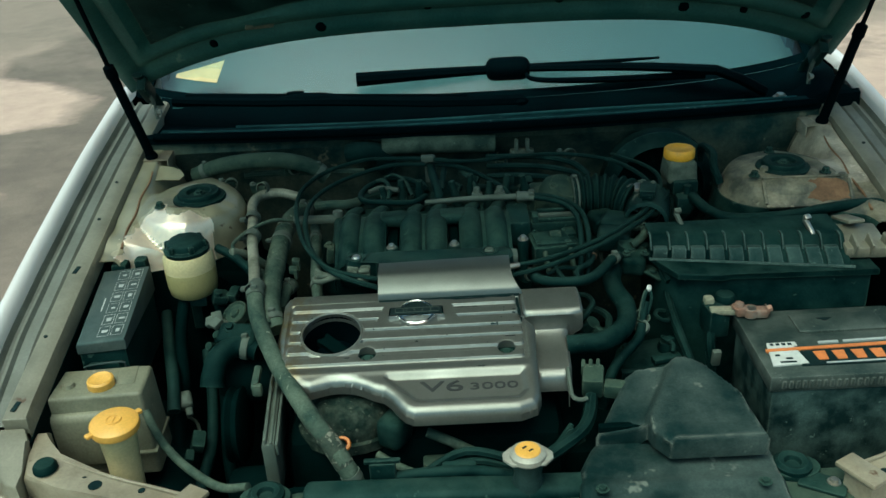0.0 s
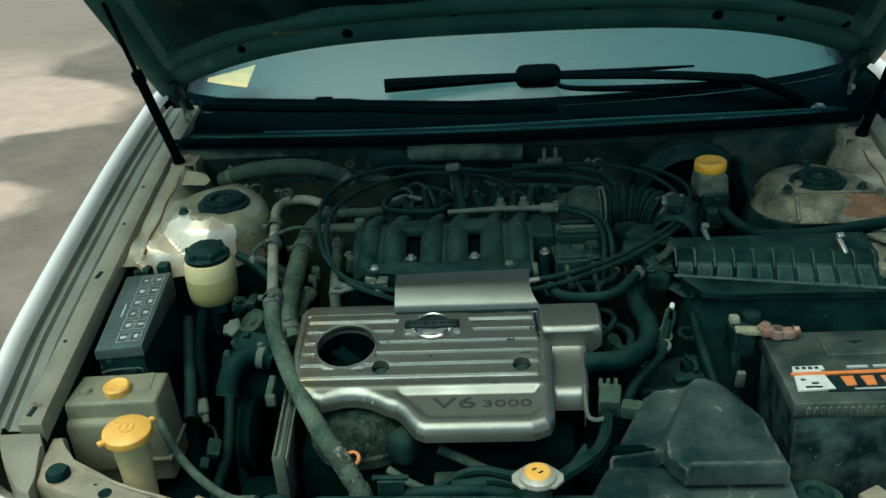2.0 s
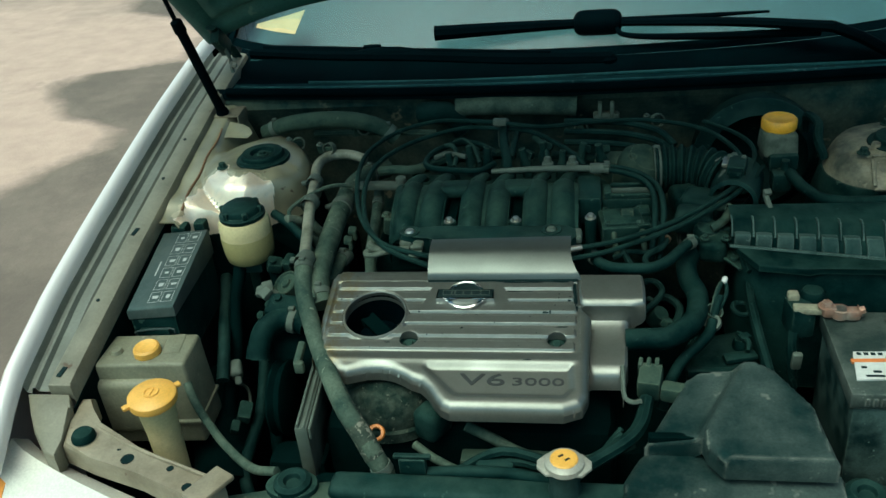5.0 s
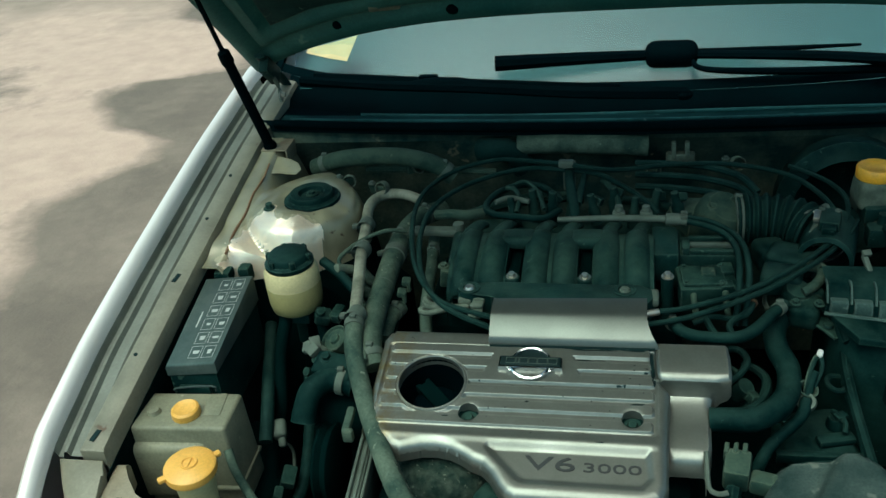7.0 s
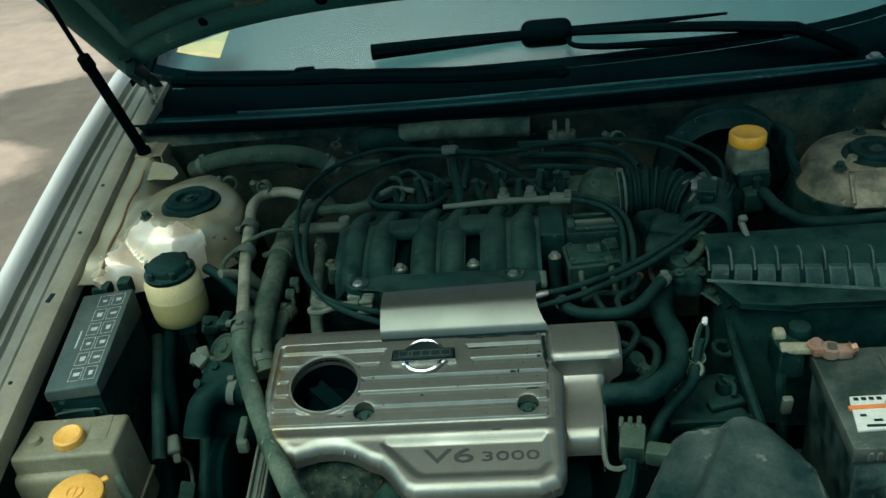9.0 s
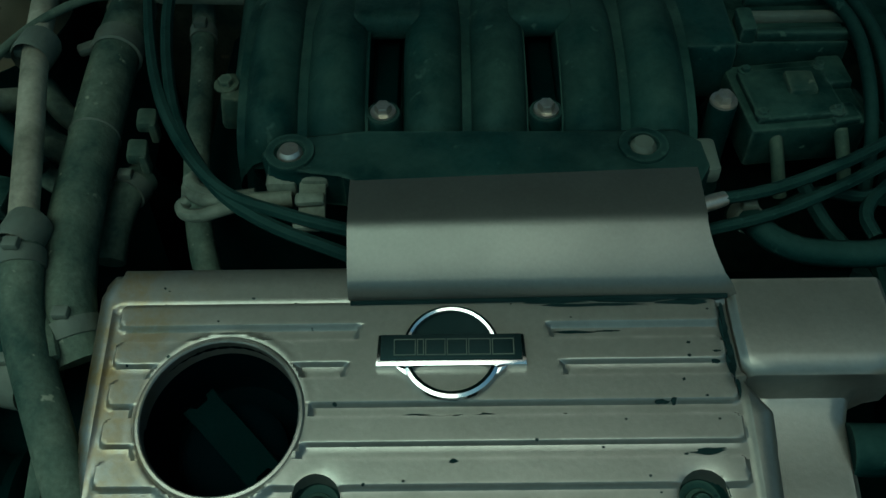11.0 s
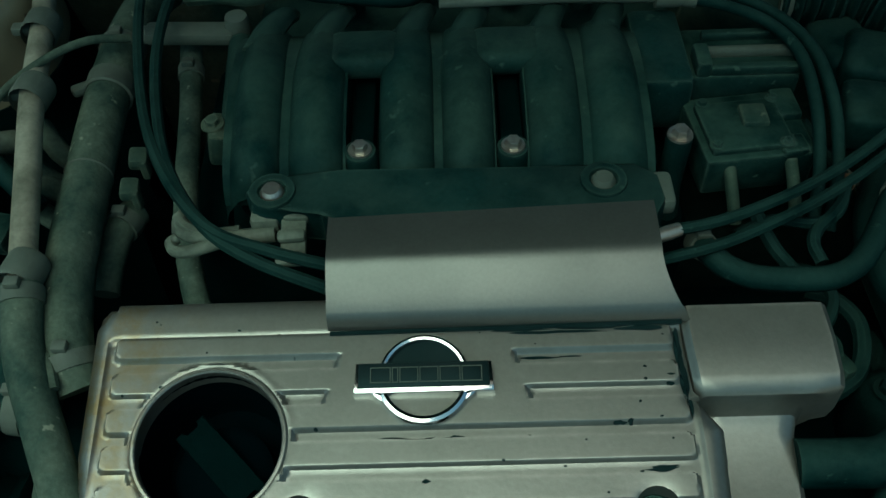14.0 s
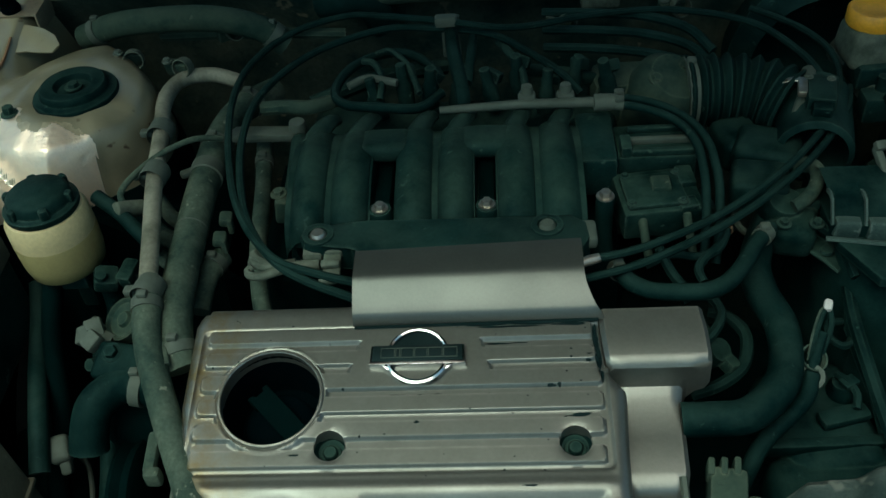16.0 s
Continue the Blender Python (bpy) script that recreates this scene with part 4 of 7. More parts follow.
    part("amber_corner", thicken(loft([[(x, y + 0.001, z + 0.003) for x, y, z in r] for r in [[(s * 0.787, -0.60 + 0.018, 0.719), (s * 0.79, -0.632, 0.712), (s * 0.79, -0.69, 0.678), (s * 0.79, -0.72, 0.60)], [(s * 0.755, -0.605 + 0.008, 0.719), (s * 0.755, -0.65, 0.712), (s * 0.755, -0.705, 0.677), (s * 0.755, -0.735, 0.60)]]], cap=False), 0.002), "amber", lamp, "amber indicator lens")
bump = []
for i in range(25):
    x = -0.86 + 1.72 * i / 24
    y = -0.84 + 0.25 * (abs(x) / 0.86) ** 3
    bump.append([(x, y + 0.10, 0.55), (x, y + 0.02, 0.545), (x, y - 0.02, 0.50), (x, y - 0.02, 0.40), (x, y, 0.28), (x, y + 0.03, 0.22), (x, y + 0.30, 0.21)])
part("bumper", thicken(loft(bump, cap=False), 0.003), "body_silver", car, "silver front bumper")
part("undertray", box((0, -0.1, 0.235), (1.5, 1.4, 0.02), 0.006), "black_plastic", car, "dark splash shield under the engine")
for s in (-1, 1):
    wh = part("wheel", lathe([(0.20, 0.10), (0.27, 0.105), (0.315, 0.085), (0.32, 0.0), (0.315, -0.085), (0.27, -0.105), (0.20, -0.10), (0.20, 0.10)], (s * 0.745, 0.02, 0.32), 40, (0, 90, 0)), "tyre", car, "black front tyre")
    part("rim", lathe([(0.20, -0.09), (0.20, 0.06), (0.17, 0.03), (0.06, 0.05), (0, 0.05)], (s * 0.745, 0.02, 0.32), 30, (0, 90 * s, 0)), "cast", wh)
part("body_sill", merge(box((-0.80, 0.72, 0.42), (0.10, 0.56, 0.40), 0.02), box((0.80, 0.72, 0.42), (0.10, 0.56, 0.40), 0.02), box((0, 0.85, 0.40), (1.56, 0.3, 0.34), 0.02)), "dark_bay", car)


def tail(y, belt, roof, half_roof, bottom):
    """A cross-section of the rear body, from one sill over the roof to the other."""
    side = [(0.80, bottom), (0.855, bottom + 0.12), (0.865, 0.60), (0.845, belt - 0.12), (0.80, belt), (half_roof + 0.05, (belt + roof) / 2), (half_roof, roof - 0.03), (half_roof * 0.5, roof)]
    return [(-x, y, z) for x, z in side] + [(0, y, roof + 0.005)] + [(x, y, z) for x, z in side[::-1]]


part("rear_body", thicken(loft([tail(*q) for q in ((1.09, 1.01, 1.43, 0.62, 0.22), (1.5, 1.01, 1.46, 0.62, 0.22), (2.2, 1.02, 1.45, 0.60, 0.22), (2.7, 1.03, 1.36, 0.56, 0.24), (3.2, 1.03, 1.08, 0.52, 0.26), (3.75, 1.01, 1.04, 0.50, 0.30), (3.92, 0.92, 0.94, 0.46, 0.36))], cap=False), 0.004), "body_silver", car, "silver closed rear body of the sedan")
part("rear_panel", box((0, 3.92, 0.64), (1.66, 0.04, 0.52), 0.02), "body_silver", car)
for s in (-1, 1):
    part("wheel", lathe([(0.20, 0.10), (0.27, 0.105), (0.315, 0.085), (0.32, 0.0), (0.315, -0.085), (0.27, -0.105), (0.20, -0.10), (0.20, 0.10)], (s * 0.775, 2.72, 0.32), 40, (0, 90, 0)), "tyre", car, "black rear tyre")


# ---------------------------------------------------------------- engine
engine = thing("engine", (-0.12, -0.3, 0.256), "dusty V6 engine with a silver cover", "engine")
# lower engine masses carry their shade in a near-black colour
part("front_bank", box((-0.13, -0.385, 0.50), (0.42, 0.27, 0.44), 0.03), "deep", engine, "grimy front cylinder bank, coloured near-black for the shade under the cover")
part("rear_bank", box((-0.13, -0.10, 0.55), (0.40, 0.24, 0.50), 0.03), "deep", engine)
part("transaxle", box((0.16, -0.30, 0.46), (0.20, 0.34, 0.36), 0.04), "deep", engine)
part("oil_pan", box((-0.13, -0.30, 0.30), (0.5, 0.5, 0.09), 0.03), "dark_cast", engine)
part("rear_valve_cover", box((-0.10, -0.02, 0.80), (0.36, 0.13, 0.08), 0.02, (18, 0, 0), 3), "dark_cast", engine)


def cover_plane(y):
    return 0.847 + 0.21 * (y + 0.305)


OUTLINE = [(-0.343, -0.303), (-0.20, -0.303), (0.026, -0.314), (0.029, -0.370), (0.046, -0.392), (0.043, -0.45), (0.041, -0.532), (0.034, -0.549), (0.010, -0.558),
           (-0.140, -0.558), (-0.152, -0.552), (-0.162, -0.541), (-0.173, -0.525), (-0.184, -0.5145), (-0.199, -0.509), (-0.212, -0.501), (-0.227, -0.4945), (-0.245, -0.4915), (-0.263, -0.4925), (-0.278, -0.4965), (-0.292, -0.5005), (-0.307, -0.496), (-0.322, -0.484), (-0.338, -0.462), (-0.349, -0.40), (-0.350, -0.318)]
PANEL = [(-0.178, -0.486), (0.018, -0.486), (0.021, -0.522), (0.010, -0.535), (-0.130, -0.535), (-0.139, -0.531), (-0.172, -0.498), (-0.180, -0.489)]
BIG = (-0.2668, -0.3955, 0.0452)
SMALL = [(-0.2105, -0.4405, 0.0135), (-0.0015, -0.4400, 0.0135)]
BANDS = [(-0.3415, -0.3275, 0.0205), (-0.3645, -0.3505, 0.0210), (-0.3880, -0.3730, 0.0245), (-0.4105, -0.3955, 0.0245), (-0.4335, -0.4190, 0.0240), (-0.4585, -0.4435, 0.0225)]


def rounded(x, y, x0, x1, y0, y1, r):
    """Signed distance to a rounded rectangle: negative inside."""
    qx = np.abs(x - (x0 + x1) / 2) - (x1 - x0) / 2 + r
    qy = np.abs(y - (y0 + y1) / 2) - (y1 - y0) / 2 + r
    return np.hypot(np.maximum(qx, 0), np.maximum(qy, 0)) + np.minimum(np.maximum(qx, qy), 0) - r


def step(d, w):
    t = np.clip(d / w * 0.5 + 0.5, 0, 1)
    return t * t * (3 - 2 * t)


def cover_height(x, y, d):
    z = cover_plane(y)
    ring = np.hypot(x - BIG[0], y - BIG[1]) - BIG[2]
    flat = np.zeros(x.shape)
    for y0, y1, xr in BANDS:
        d0 = -rounded(x, y, -0.3318, xr, y0, y1, 0.0035)
        flat = np.maximum(flat, np.where(y < (y0 + y1) / 2, step(d0 + 0.0006, 0.0012), step(d0, 0.0004)))
    flat = np.maximum(flat, step(-rounded(x, y, -0.1925 + 0.3 * (y + 0.35), -0.0775 - 0.3 * (y + 0.35), -0.386, -0.330, 0.002), 0.0014))
    flat = np.maximum(flat, step(0.0055 - ring, 0.0016))
    sunk = step(-rounded(x, y, -0.3372, 0.0292, -0.4640, -0.3275, 0.005), 0.0016)
    z = z + 0.0012 * sunk - 0.0032 * sunk * (1 - flat)
    z = z + 0.0010 * np.exp(-((ring - 0.003) / 0.0035) ** 2)
    near = np.full(x.shape, 1.0)
    for cx, cy, r in SMALL:
        near = np.minimum(near, np.hypot(x - cx, y - cy) - r)
    z = z - 0.0055 * step(-distance_to(PANEL, [], x, y), 0.006)
    z = z + 0.0016 * np.exp(-((y + 0.477) / 0.006) ** 2) * step(0.03 - x, 0.01)
    rim = 0.013
    k = np.clip(1 - d / rim, 0, 1)
    return z - rim * 0.9 * (1 - np.sqrt(np.maximum(0, 1 - k * k))) * np.where(ring < 0.02, 0.25, 1) * np.where(near < 0.016, 0.08, 1) * np.where((y > -0.325) & (x > -0.335), 0.25, 1) * np.where((y > -0.374) & (x > 0.0), 0.22, 1)


cover = part("engine_cover", relief(OUTLINE, [BIG, *SMALL], 0.0017, cover_height, 0.012, [q + d for y0, y1, _ in BANDS for q, ds in ((y1, (-0.0004, 0.0, 0.0004)), (y0, (-0.0006, 0.0, 0.0006, 0.0012))) for d in ds]), "silver_cover", engine, "ribbed silver plastic engine cover, stained and chipped", 30)
part("well_rim", lathe([(0.0444, -0.006), (0.0444, 0.0006), (0.0452, 0.0014), (0.0468, 0.0012), (0.0482, -0.0004), (0.0486, -0.002)], (BIG[0], BIG[1], cover_plane(BIG[1]) + 0.0012), 60, (11.9, 0, 0)), "silver_cover", cover)
# wall colour near-black, carrying the shade inside the well
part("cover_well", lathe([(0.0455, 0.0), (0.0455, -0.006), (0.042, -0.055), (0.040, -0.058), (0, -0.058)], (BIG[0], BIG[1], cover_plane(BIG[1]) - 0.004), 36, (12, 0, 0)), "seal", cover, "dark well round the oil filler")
flank = []
for k in range(13):
    y = -0.306 - 0.0115 * k
    notch = 0.007 * math.exp(-(((y + 0.327) / 0.008) ** 2))
    top = cover_plane(y)
    flank.append([(-0.3455 + notch * 0.4, y, top - 0.009), (-0.3495 + notch * 0.7, y, top - 0.014), (-0.355 + notch, y, top - 0.026), (-0.3605 + notch, y + 0.004, top - 0.042), (-0.362 + notch, y + 0.006, top - 0.060)])
part("cover_flank", thicken(loft(flank, cap=False), 0.0015), "silver_cover", cover, "stained silver side wall of the engine cover")
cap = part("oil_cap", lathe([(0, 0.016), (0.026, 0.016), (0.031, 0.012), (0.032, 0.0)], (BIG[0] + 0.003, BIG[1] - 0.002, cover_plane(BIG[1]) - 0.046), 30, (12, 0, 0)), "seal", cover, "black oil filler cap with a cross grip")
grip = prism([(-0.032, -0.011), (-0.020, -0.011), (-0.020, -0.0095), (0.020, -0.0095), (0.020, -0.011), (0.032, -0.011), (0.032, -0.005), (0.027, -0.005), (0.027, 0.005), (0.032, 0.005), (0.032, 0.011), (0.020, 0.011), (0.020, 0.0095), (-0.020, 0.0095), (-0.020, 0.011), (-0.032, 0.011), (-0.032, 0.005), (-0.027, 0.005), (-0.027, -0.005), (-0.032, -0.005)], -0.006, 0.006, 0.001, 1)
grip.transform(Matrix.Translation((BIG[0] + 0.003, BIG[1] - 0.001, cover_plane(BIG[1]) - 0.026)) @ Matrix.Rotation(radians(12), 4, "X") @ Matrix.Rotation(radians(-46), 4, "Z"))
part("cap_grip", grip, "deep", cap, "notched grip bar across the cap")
for x, y, r in SMALL:
    cup = part("bolt_cup", lathe([(r + 0.0005, 0.0), (r, -0.004), (r * 0.85, -0.012), (0, -0.012)], (x, y, cover_plane(y) - 0.0015), 24, (12, 0, 0)), "black_plastic", cover, "recessed bolt hole")
    part("cup_bolt", lathe([(0, 0.007), (0.005, 0.007), (0.0065, 0.005), (0.0065, 0.002), (0.009, 0.0015), (0.0095, 0)], (x, y, cover_plane(y) - 0.013), 18, (12, 0, 0)), "dark_cast", cup)

# rear heat shield plate that climbs from the cover to the manifold
SH = [(-0.250, 0.8752), (-0.262, 0.8768), (-0.272, 0.8766), (-0.283, 0.8758), (-0.2905, 0.8749), (-0.2942, 0.8738), (-0.2975, 0.8719), (-0.3030, 0.8684), (-0.3090, 0.8643), (-0.3150, 0.8600), (-0.3205, 0.8555), (-0.3242, 0.8518), (-0.3262, 0.8430)]
rows = []
for k, (y, z) in enumerate(SH):
    xr = 0.0165 + 0.017 * (max(0, k - 6) / 6) ** 1.6
    rows.append([(-0.1975 + (xr + 0.1975) * i / 24, y + 0.0084 * i / 24 * (1 - k / 12), z) for i in range(25)])
part("heat_shield", thicken(loft(rows, cap=False), 0.0018), "shield", engine, "smooth curved silver heat shield plate")

# dark strip drawn for the gap's shade and the paint loss below the shield
part("shield_gap", sweep([(-0.196, -0.3285, cover_plane(-0.3285) + 0.0012), (-0.09, -0.3275, cover_plane(-0.3275) + 0.0012), (0.027, -0.3265, cover_plane(-0.3265) + 0.0012)], 0.0017, 6, 4), "label_black", engine, "dark strip for the shaded gap and lost paint under the shield edge")

# right block of the cover
BL = [(-0.316, 0.8460, 0.0265, 0.122), (-0.340, 0.8415, 0.0270, 0.124), (-0.362, 0.8370, 0.0285, 0.124), (-0.3695, 0.8340, 0.0295, 0.123), (-0.3725, 0.8290, 0.032, 0.118), (-0.3715, 0.8240, 0.034, 0.110), (-0.3705, 0.814, 0.036, 0.104), (-0.3735, 0.804, 0.038, 0.100),
      (-0.383, 0.7980, 0.039, 0.098), (-0.42, 0.7915, 0.039, 0.097), (-0.45, 0.7860, 0.039, 0.096), (-0.462, 0.782, 0.040, 0.093), (-0.468, 0.774, 0.041, 0.090), (-0.470, 0.755, 0.041, 0.090)]
rows = []
for y, z, a, b in BL:
    w = b - a
    rows.append([(a, y, z - 0.03), (a + 0.001, y, z - 0.004), (a + 0.005, y, z)] + [(a + 0.005 + (w - 0.010) * i / 6, y, z) for i in range(1, 7)] + [(b - 0.001, y, z - 0.004), (b, y, z - 0.03)])
part("cover_extension", thicken(loft(rows, cap=False), 0.0015), "silver_cover", engine, "stepped silver side piece of the engine cover")


# emblem: a plain ring crossed by a bar
def tilt(bm, y):
    bm.transform(Matrix.Translation((-0.1365, y, cover_plane(y) + 0.0035)) @ Matrix.Rotation(math.atan(0.21), 4, "X"))
    return bm


EY = -0.3605
ringpath = [(0.0265 * math.cos(a), 0.0265 * math.sin(a), 0.001) for a in np.linspace(0, 2 * math.pi, 49)]
emblem = part("emblem", tilt(sweep(ringpath, 0.0021, 8, 1), EY), "chrome", cover, "chrome ring badge crossed by a dark bar")
lower = [(0.0268 * math.cos(a), 0.0268 * math.sin(a), 0.0016) for a in np.linspace(math.radians(203), math.radians(337), 33)]
part("emblem_arc", tilt(merge(sweep(lower, 0.0029, 8, 1), *[box((s * 0.0275, -0.0105, 0.001), (0.010, 0.0055, 0.005), 0.002, (0, 0, s * 38)) for s in (-1, 1)]), EY), "chrome", emblem)
part("emblem_bar", tilt(prism([(-0.0420, 0.0095), (0.0420, 0.0095), (0.0432, -0.0098), (-0.0432, -0.0098)], -0.002, 0.0042, 0.0015), EY), "chrome", emblem)
part("emblem_face", tilt(prism([(-0.0400, 0.0092), (0.0400, 0.0092), (0.0405, -0.0068), (-0.0405, -0.0068)], 0.002, 0.0048, 0.0006), EY), "badge_dark", emblem)
part("emblem_back", tilt(prism([(0.0255 * math.cos(a), 0.0255 * math.sin(a)) for a in np.linspace(0, math.pi, 20)], -0.004, -0.001, 0), EY), "badge_dark", emblem, "dark upper half of the ring")
x = -0.0325
for w in (0.0120, 0.0034, 0.0110, 0.0110, 0.0122, 0.0120):
    marks = [box((x + w / 2 + dx * w / 2, 0.0012 + dy, 0.0051), (a, h, 0.0007), 0) for dx, dy, a, h in ((0, 0.0047, w, 0.0005), (0, -0.0047, w, 0.0005), (-1, 0, 0.0005, 0.0098), (1, 0, 0.0005, 0.0098))]
    part("emblem_mark", tilt(merge(*marks), EY), "cast", emblem)
    x += w + 0.0013


def chip(x, y, w, h, seed):
    """A flake of missing paint that bares the dark plastic."""
    rnd = random.Random(seed)
    ring = [(x + w * rnd.uniform(0.55, 1.1) * math.cos(a), y + h * rnd.uniform(0.45, 1.15) * math.sin(a)) for a in np.linspace(0, 2 * math.pi, 15)[:-1]]
    zs = cover_height(np.array([p[0] for p in ring] + [x]), np.array([p[1] for p in ring] + [y]), np.full(15, 0.05)) + 0.0005
    bm = bmesh.new()
    vs = [bm.verts.new((px, py, z)) for (px, py), z in zip(ring, zs)]
    c = bm.verts.new((x, y, zs[-1]))
    for i in range(14):
        bm.faces.new((vs[i], vs[(i + 1) % 14], c))
    part("paint_chip", bm, "label_black", cover)


for k, (x, y, w, h) in enumerate(((-0.075, -0.3295, 0.02, 0.0012), (-0.03, -0.3290, 0.03, 0.0018), (0.012, -0.3275, 0.012, 0.0012), (0.0225, -0.335, 0.0020, 0.006), (0.0235, -0.352, 0.0026, 0.010), (0.0245, -0.368, 0.0026, 0.008),
                                  (-0.065, -0.3465, 0.014, 0.0011), (-0.045, -0.3460, 0.010, 0.0008), (0.015, -0.3655, 0.004, 0.001), (0.016, -0.3605, 0.003, 0.0008), (-0.145, -0.3955, 0.018, 0.0013), (-0.118, -0.3950, 0.006, 0.0018), (-0.019, -0.389, 0.006, 0.001),
                                  (-0.012, -0.3885, 0.002, 0.002), (0.004, -0.4165, 0.011, 0.0018), (-0.136, -0.4215, 0.003, 0.0015), (-0.178, -0.357, 0.0016, 0.0016), (-0.24, -0.449, 0.005, 0.0012), (-0.04, -0.478, 0.008, 0.0010), (-0.062, -0.463, 0.0016, 0.0016),
                                  (-0.30, -0.361, 0.0012, 0.0012), (-0.005, -0.377, 0.0012, 0.0012), (-0.09, -0.41, 0.0010, 0.0010), (-0.03, -0.43, 0.0010, 0.0010), (0.0, -0.363, 0.0014, 0.0010))):
    chip(x, y, w, h, k)
rnd = random.Random(5)
for k in range(46):
    x, y, r = rnd.uniform(-0.325, 0.02), rnd.uniform(-0.47, -0.315), rnd.uniform(0.0005, 0.0011)
    if math.hypot(x - BIG[0], y - BIG[1]) > 0.053 and abs(x + 0.1365) + abs(y + 0.36) > 0.06:
        chip(x, y, r * 1.4, r, 100 + k)
for k, (x, y, w, h) in enumerate(((-0.055, -0.3315, 0.040, 0.0014), (0.002, -0.3305, 0.022, 0.0020), (0.0225, -0.345, 0.0030, 0.016), (0.0240, -0.365, 0.0034, 0.014), (0.0255, -0.380, 0.0024, 0.008), (-0.155, -0.3950, 0.012, 0.0014), (0.006, -0.4150, 0.010, 0.0012))):
    chip(x, y, w, h, 200 + k)


def lettering(text, x0, x1, y, h, parent):
    c = bpy.data.curves.new("lettering", "FONT")
    c.body, c.size, c.extrude, c.resolution_u = text, 1.0, 0.02, 3
    tmp = bpy.data.objects.new("tmp", c)
    scene.collection.objects.link(tmp)
    me = bpy.data.meshes.new_from_object(tmp)
    bpy.data.objects.remove(tmp)
    bm = bmesh.new()
    bm.from_mesh(me)
    bpy.data.meshes.remove(me)
    xs, ys = [v.co.x for v in bm.verts], [v.co.y for v in bm.verts]
    ax, bx, ay, by = min(xs), max(xs), min(ys), max(ys)
    for v in bm.verts:
        px = x0 + (v.co.x - ax) / (bx - ax) * (x1 - x0)
        py = y + (v.co.y - ay) / (by - ay) * h
        v.co = Vector((px, py, cover_plane(py) - 0.0048 + v.co.z * 0.03))
    return part("lettering", bm, "letter_dark", parent, "dark letters " + text)


lettering("V6", -0.131, -0.069, -0.5165, 0.0195, cover)
lettering("3000", -0.059, 0.010, -0.5155, 0.0125, cover)

# intake manifold
manifold = part("intake_manifold", merge(prism([(-0.250, -0.247), (-0.256, -0.233), (-0.247, -0.220), (-0.19, -0.216), (0.01, -0.216), (0.024, -0.228), (0.026, -0.250), (0.018, -0.264), (-0.196, -0.264), (-0.203, -0.252), (-0.222, -0.249), (-0.236, -0.252)], 0.845, 0.8765, 0.004),
                                         box((-0.124, -0.12, 0.825), (0.31, 0.16, 0.06), 0.02, (4, 0, 0), 3)), "black_plastic", engine, "dusty black plastic intake manifold")
ARC = [(-0.220, 0.850), (-0.214, 0.862), (-0.198, 0.875), (-0.166, 0.886), (-0.13, 0.891), (-0.100, 0.890), (-0.074, 0.882), (-0.054, 0.866), (-0.044, 0.84)]
for a, b in ((-0.277, -0.19), (-0.165, -0.084), (-0.062, 0.027)):
    part("runner_web", loft([[(a + (b - a) * i / 4, q.y + 0.001, q.z - 0.0035) for i in range(5)] for q in catmull([(0, y, z) for y, z in ARC], 2)], cap=False), "runner", manifold)
for a, b in ((-0.280, -0.2345), (-0.2325, -0.190), (-0.167, -0.1255), (-0.1235, -0.083), (-0.063, -0.021), (-0.019, 0.028)):
    cx, w = (a + b) / 2, (b - a)
    rows = []
    for k, q in enumerate(catmull([(0, y, z) for y, z in ARC], 3)):
        shrink = 1 - 0.5 * max(0, (k / 24 - 0.5))
        prof = [(-0.5, -0.035), (-0.5, -0.012), (-0.47, -0.005), (-0.40, 0.0), (-0.2, 0.0055), (0, 0.0075), (0.2, 0.0055), (0.40, 0.0), (0.47, -0.005), (0.5, -0.012), (0.5, -0.035)]
        fall = (0.016 if a < -0.27 else 0.0, 0.010 if b > 0.02 else 0.0)
        rows.append([(cx + p * w * shrink, q.y - d * 0.3, q.z + d - fall[p > 0] * (2 * p) ** 2) for p, d in prof])
    part("intake_runner", loft(rows, cap=False), "runner", manifold, "rounded black intake runner")
    part("runner_tail", sweep([(cx - 0.004, -0.098, 0.882), (cx + 0.002, -0.074, 0.884), (cx + 0.010, -0.052, 0.882), (cx + 0.014, -0.034, 0.872)], (0.0135, 0.008), 10, 4, flat=0.8), "runner", manifold)
for x in (-0.179, -0.072):
    # near-black box set in the slot for the shade between runners
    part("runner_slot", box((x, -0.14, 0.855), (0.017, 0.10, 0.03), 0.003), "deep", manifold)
    boss = part("bolt_boss", lathe([(0, 0.0), (0.011, 0.0), (0.0125, -0.004), (0.0135, -0.02)], (x - 0.001 if x < -0.1 else x, -0.193, 0.872), 20), "black_plastic", manifold)
    part("manifold_bolt", bolt((x - 0.001 if x < -0.1 else x, -0.193, 0.872), 0.0058, 0.0065), "steel", boss)
    part("runner_bridge", box((x, -0.104, 0.885), (0.056, 0.046, 0.022), 0.010, (-6, 0, 0), 4), "runner", manifold)
for x, y in ((-0.237, -0.235), (-0.014, -0.233)):
    boss = part("bolt_boss", lathe([(0, 0.0), (0.009, 0.0), (0.010, 0.003), (0.0155, 0.003), (0.0165, -0.001), (0.017, -0.012)], (x, y, 0.8755), 24), "black_plastic", manifold)
    part("manifold_bolt", lathe([(0, 0.005), (0.006, 0.005), (0.0072, 0.003), (0.0085, 0.001), (0.0085, 0)], (x, y, 0.8755), 12), "steel" if x < -0.1 else "cast", boss)
part("manifold_end", box((-0.279, -0.10, 0.848), (0.022, 0.10, 0.05), 0.010, (0, 0, 4), 3), "runner", manifold)
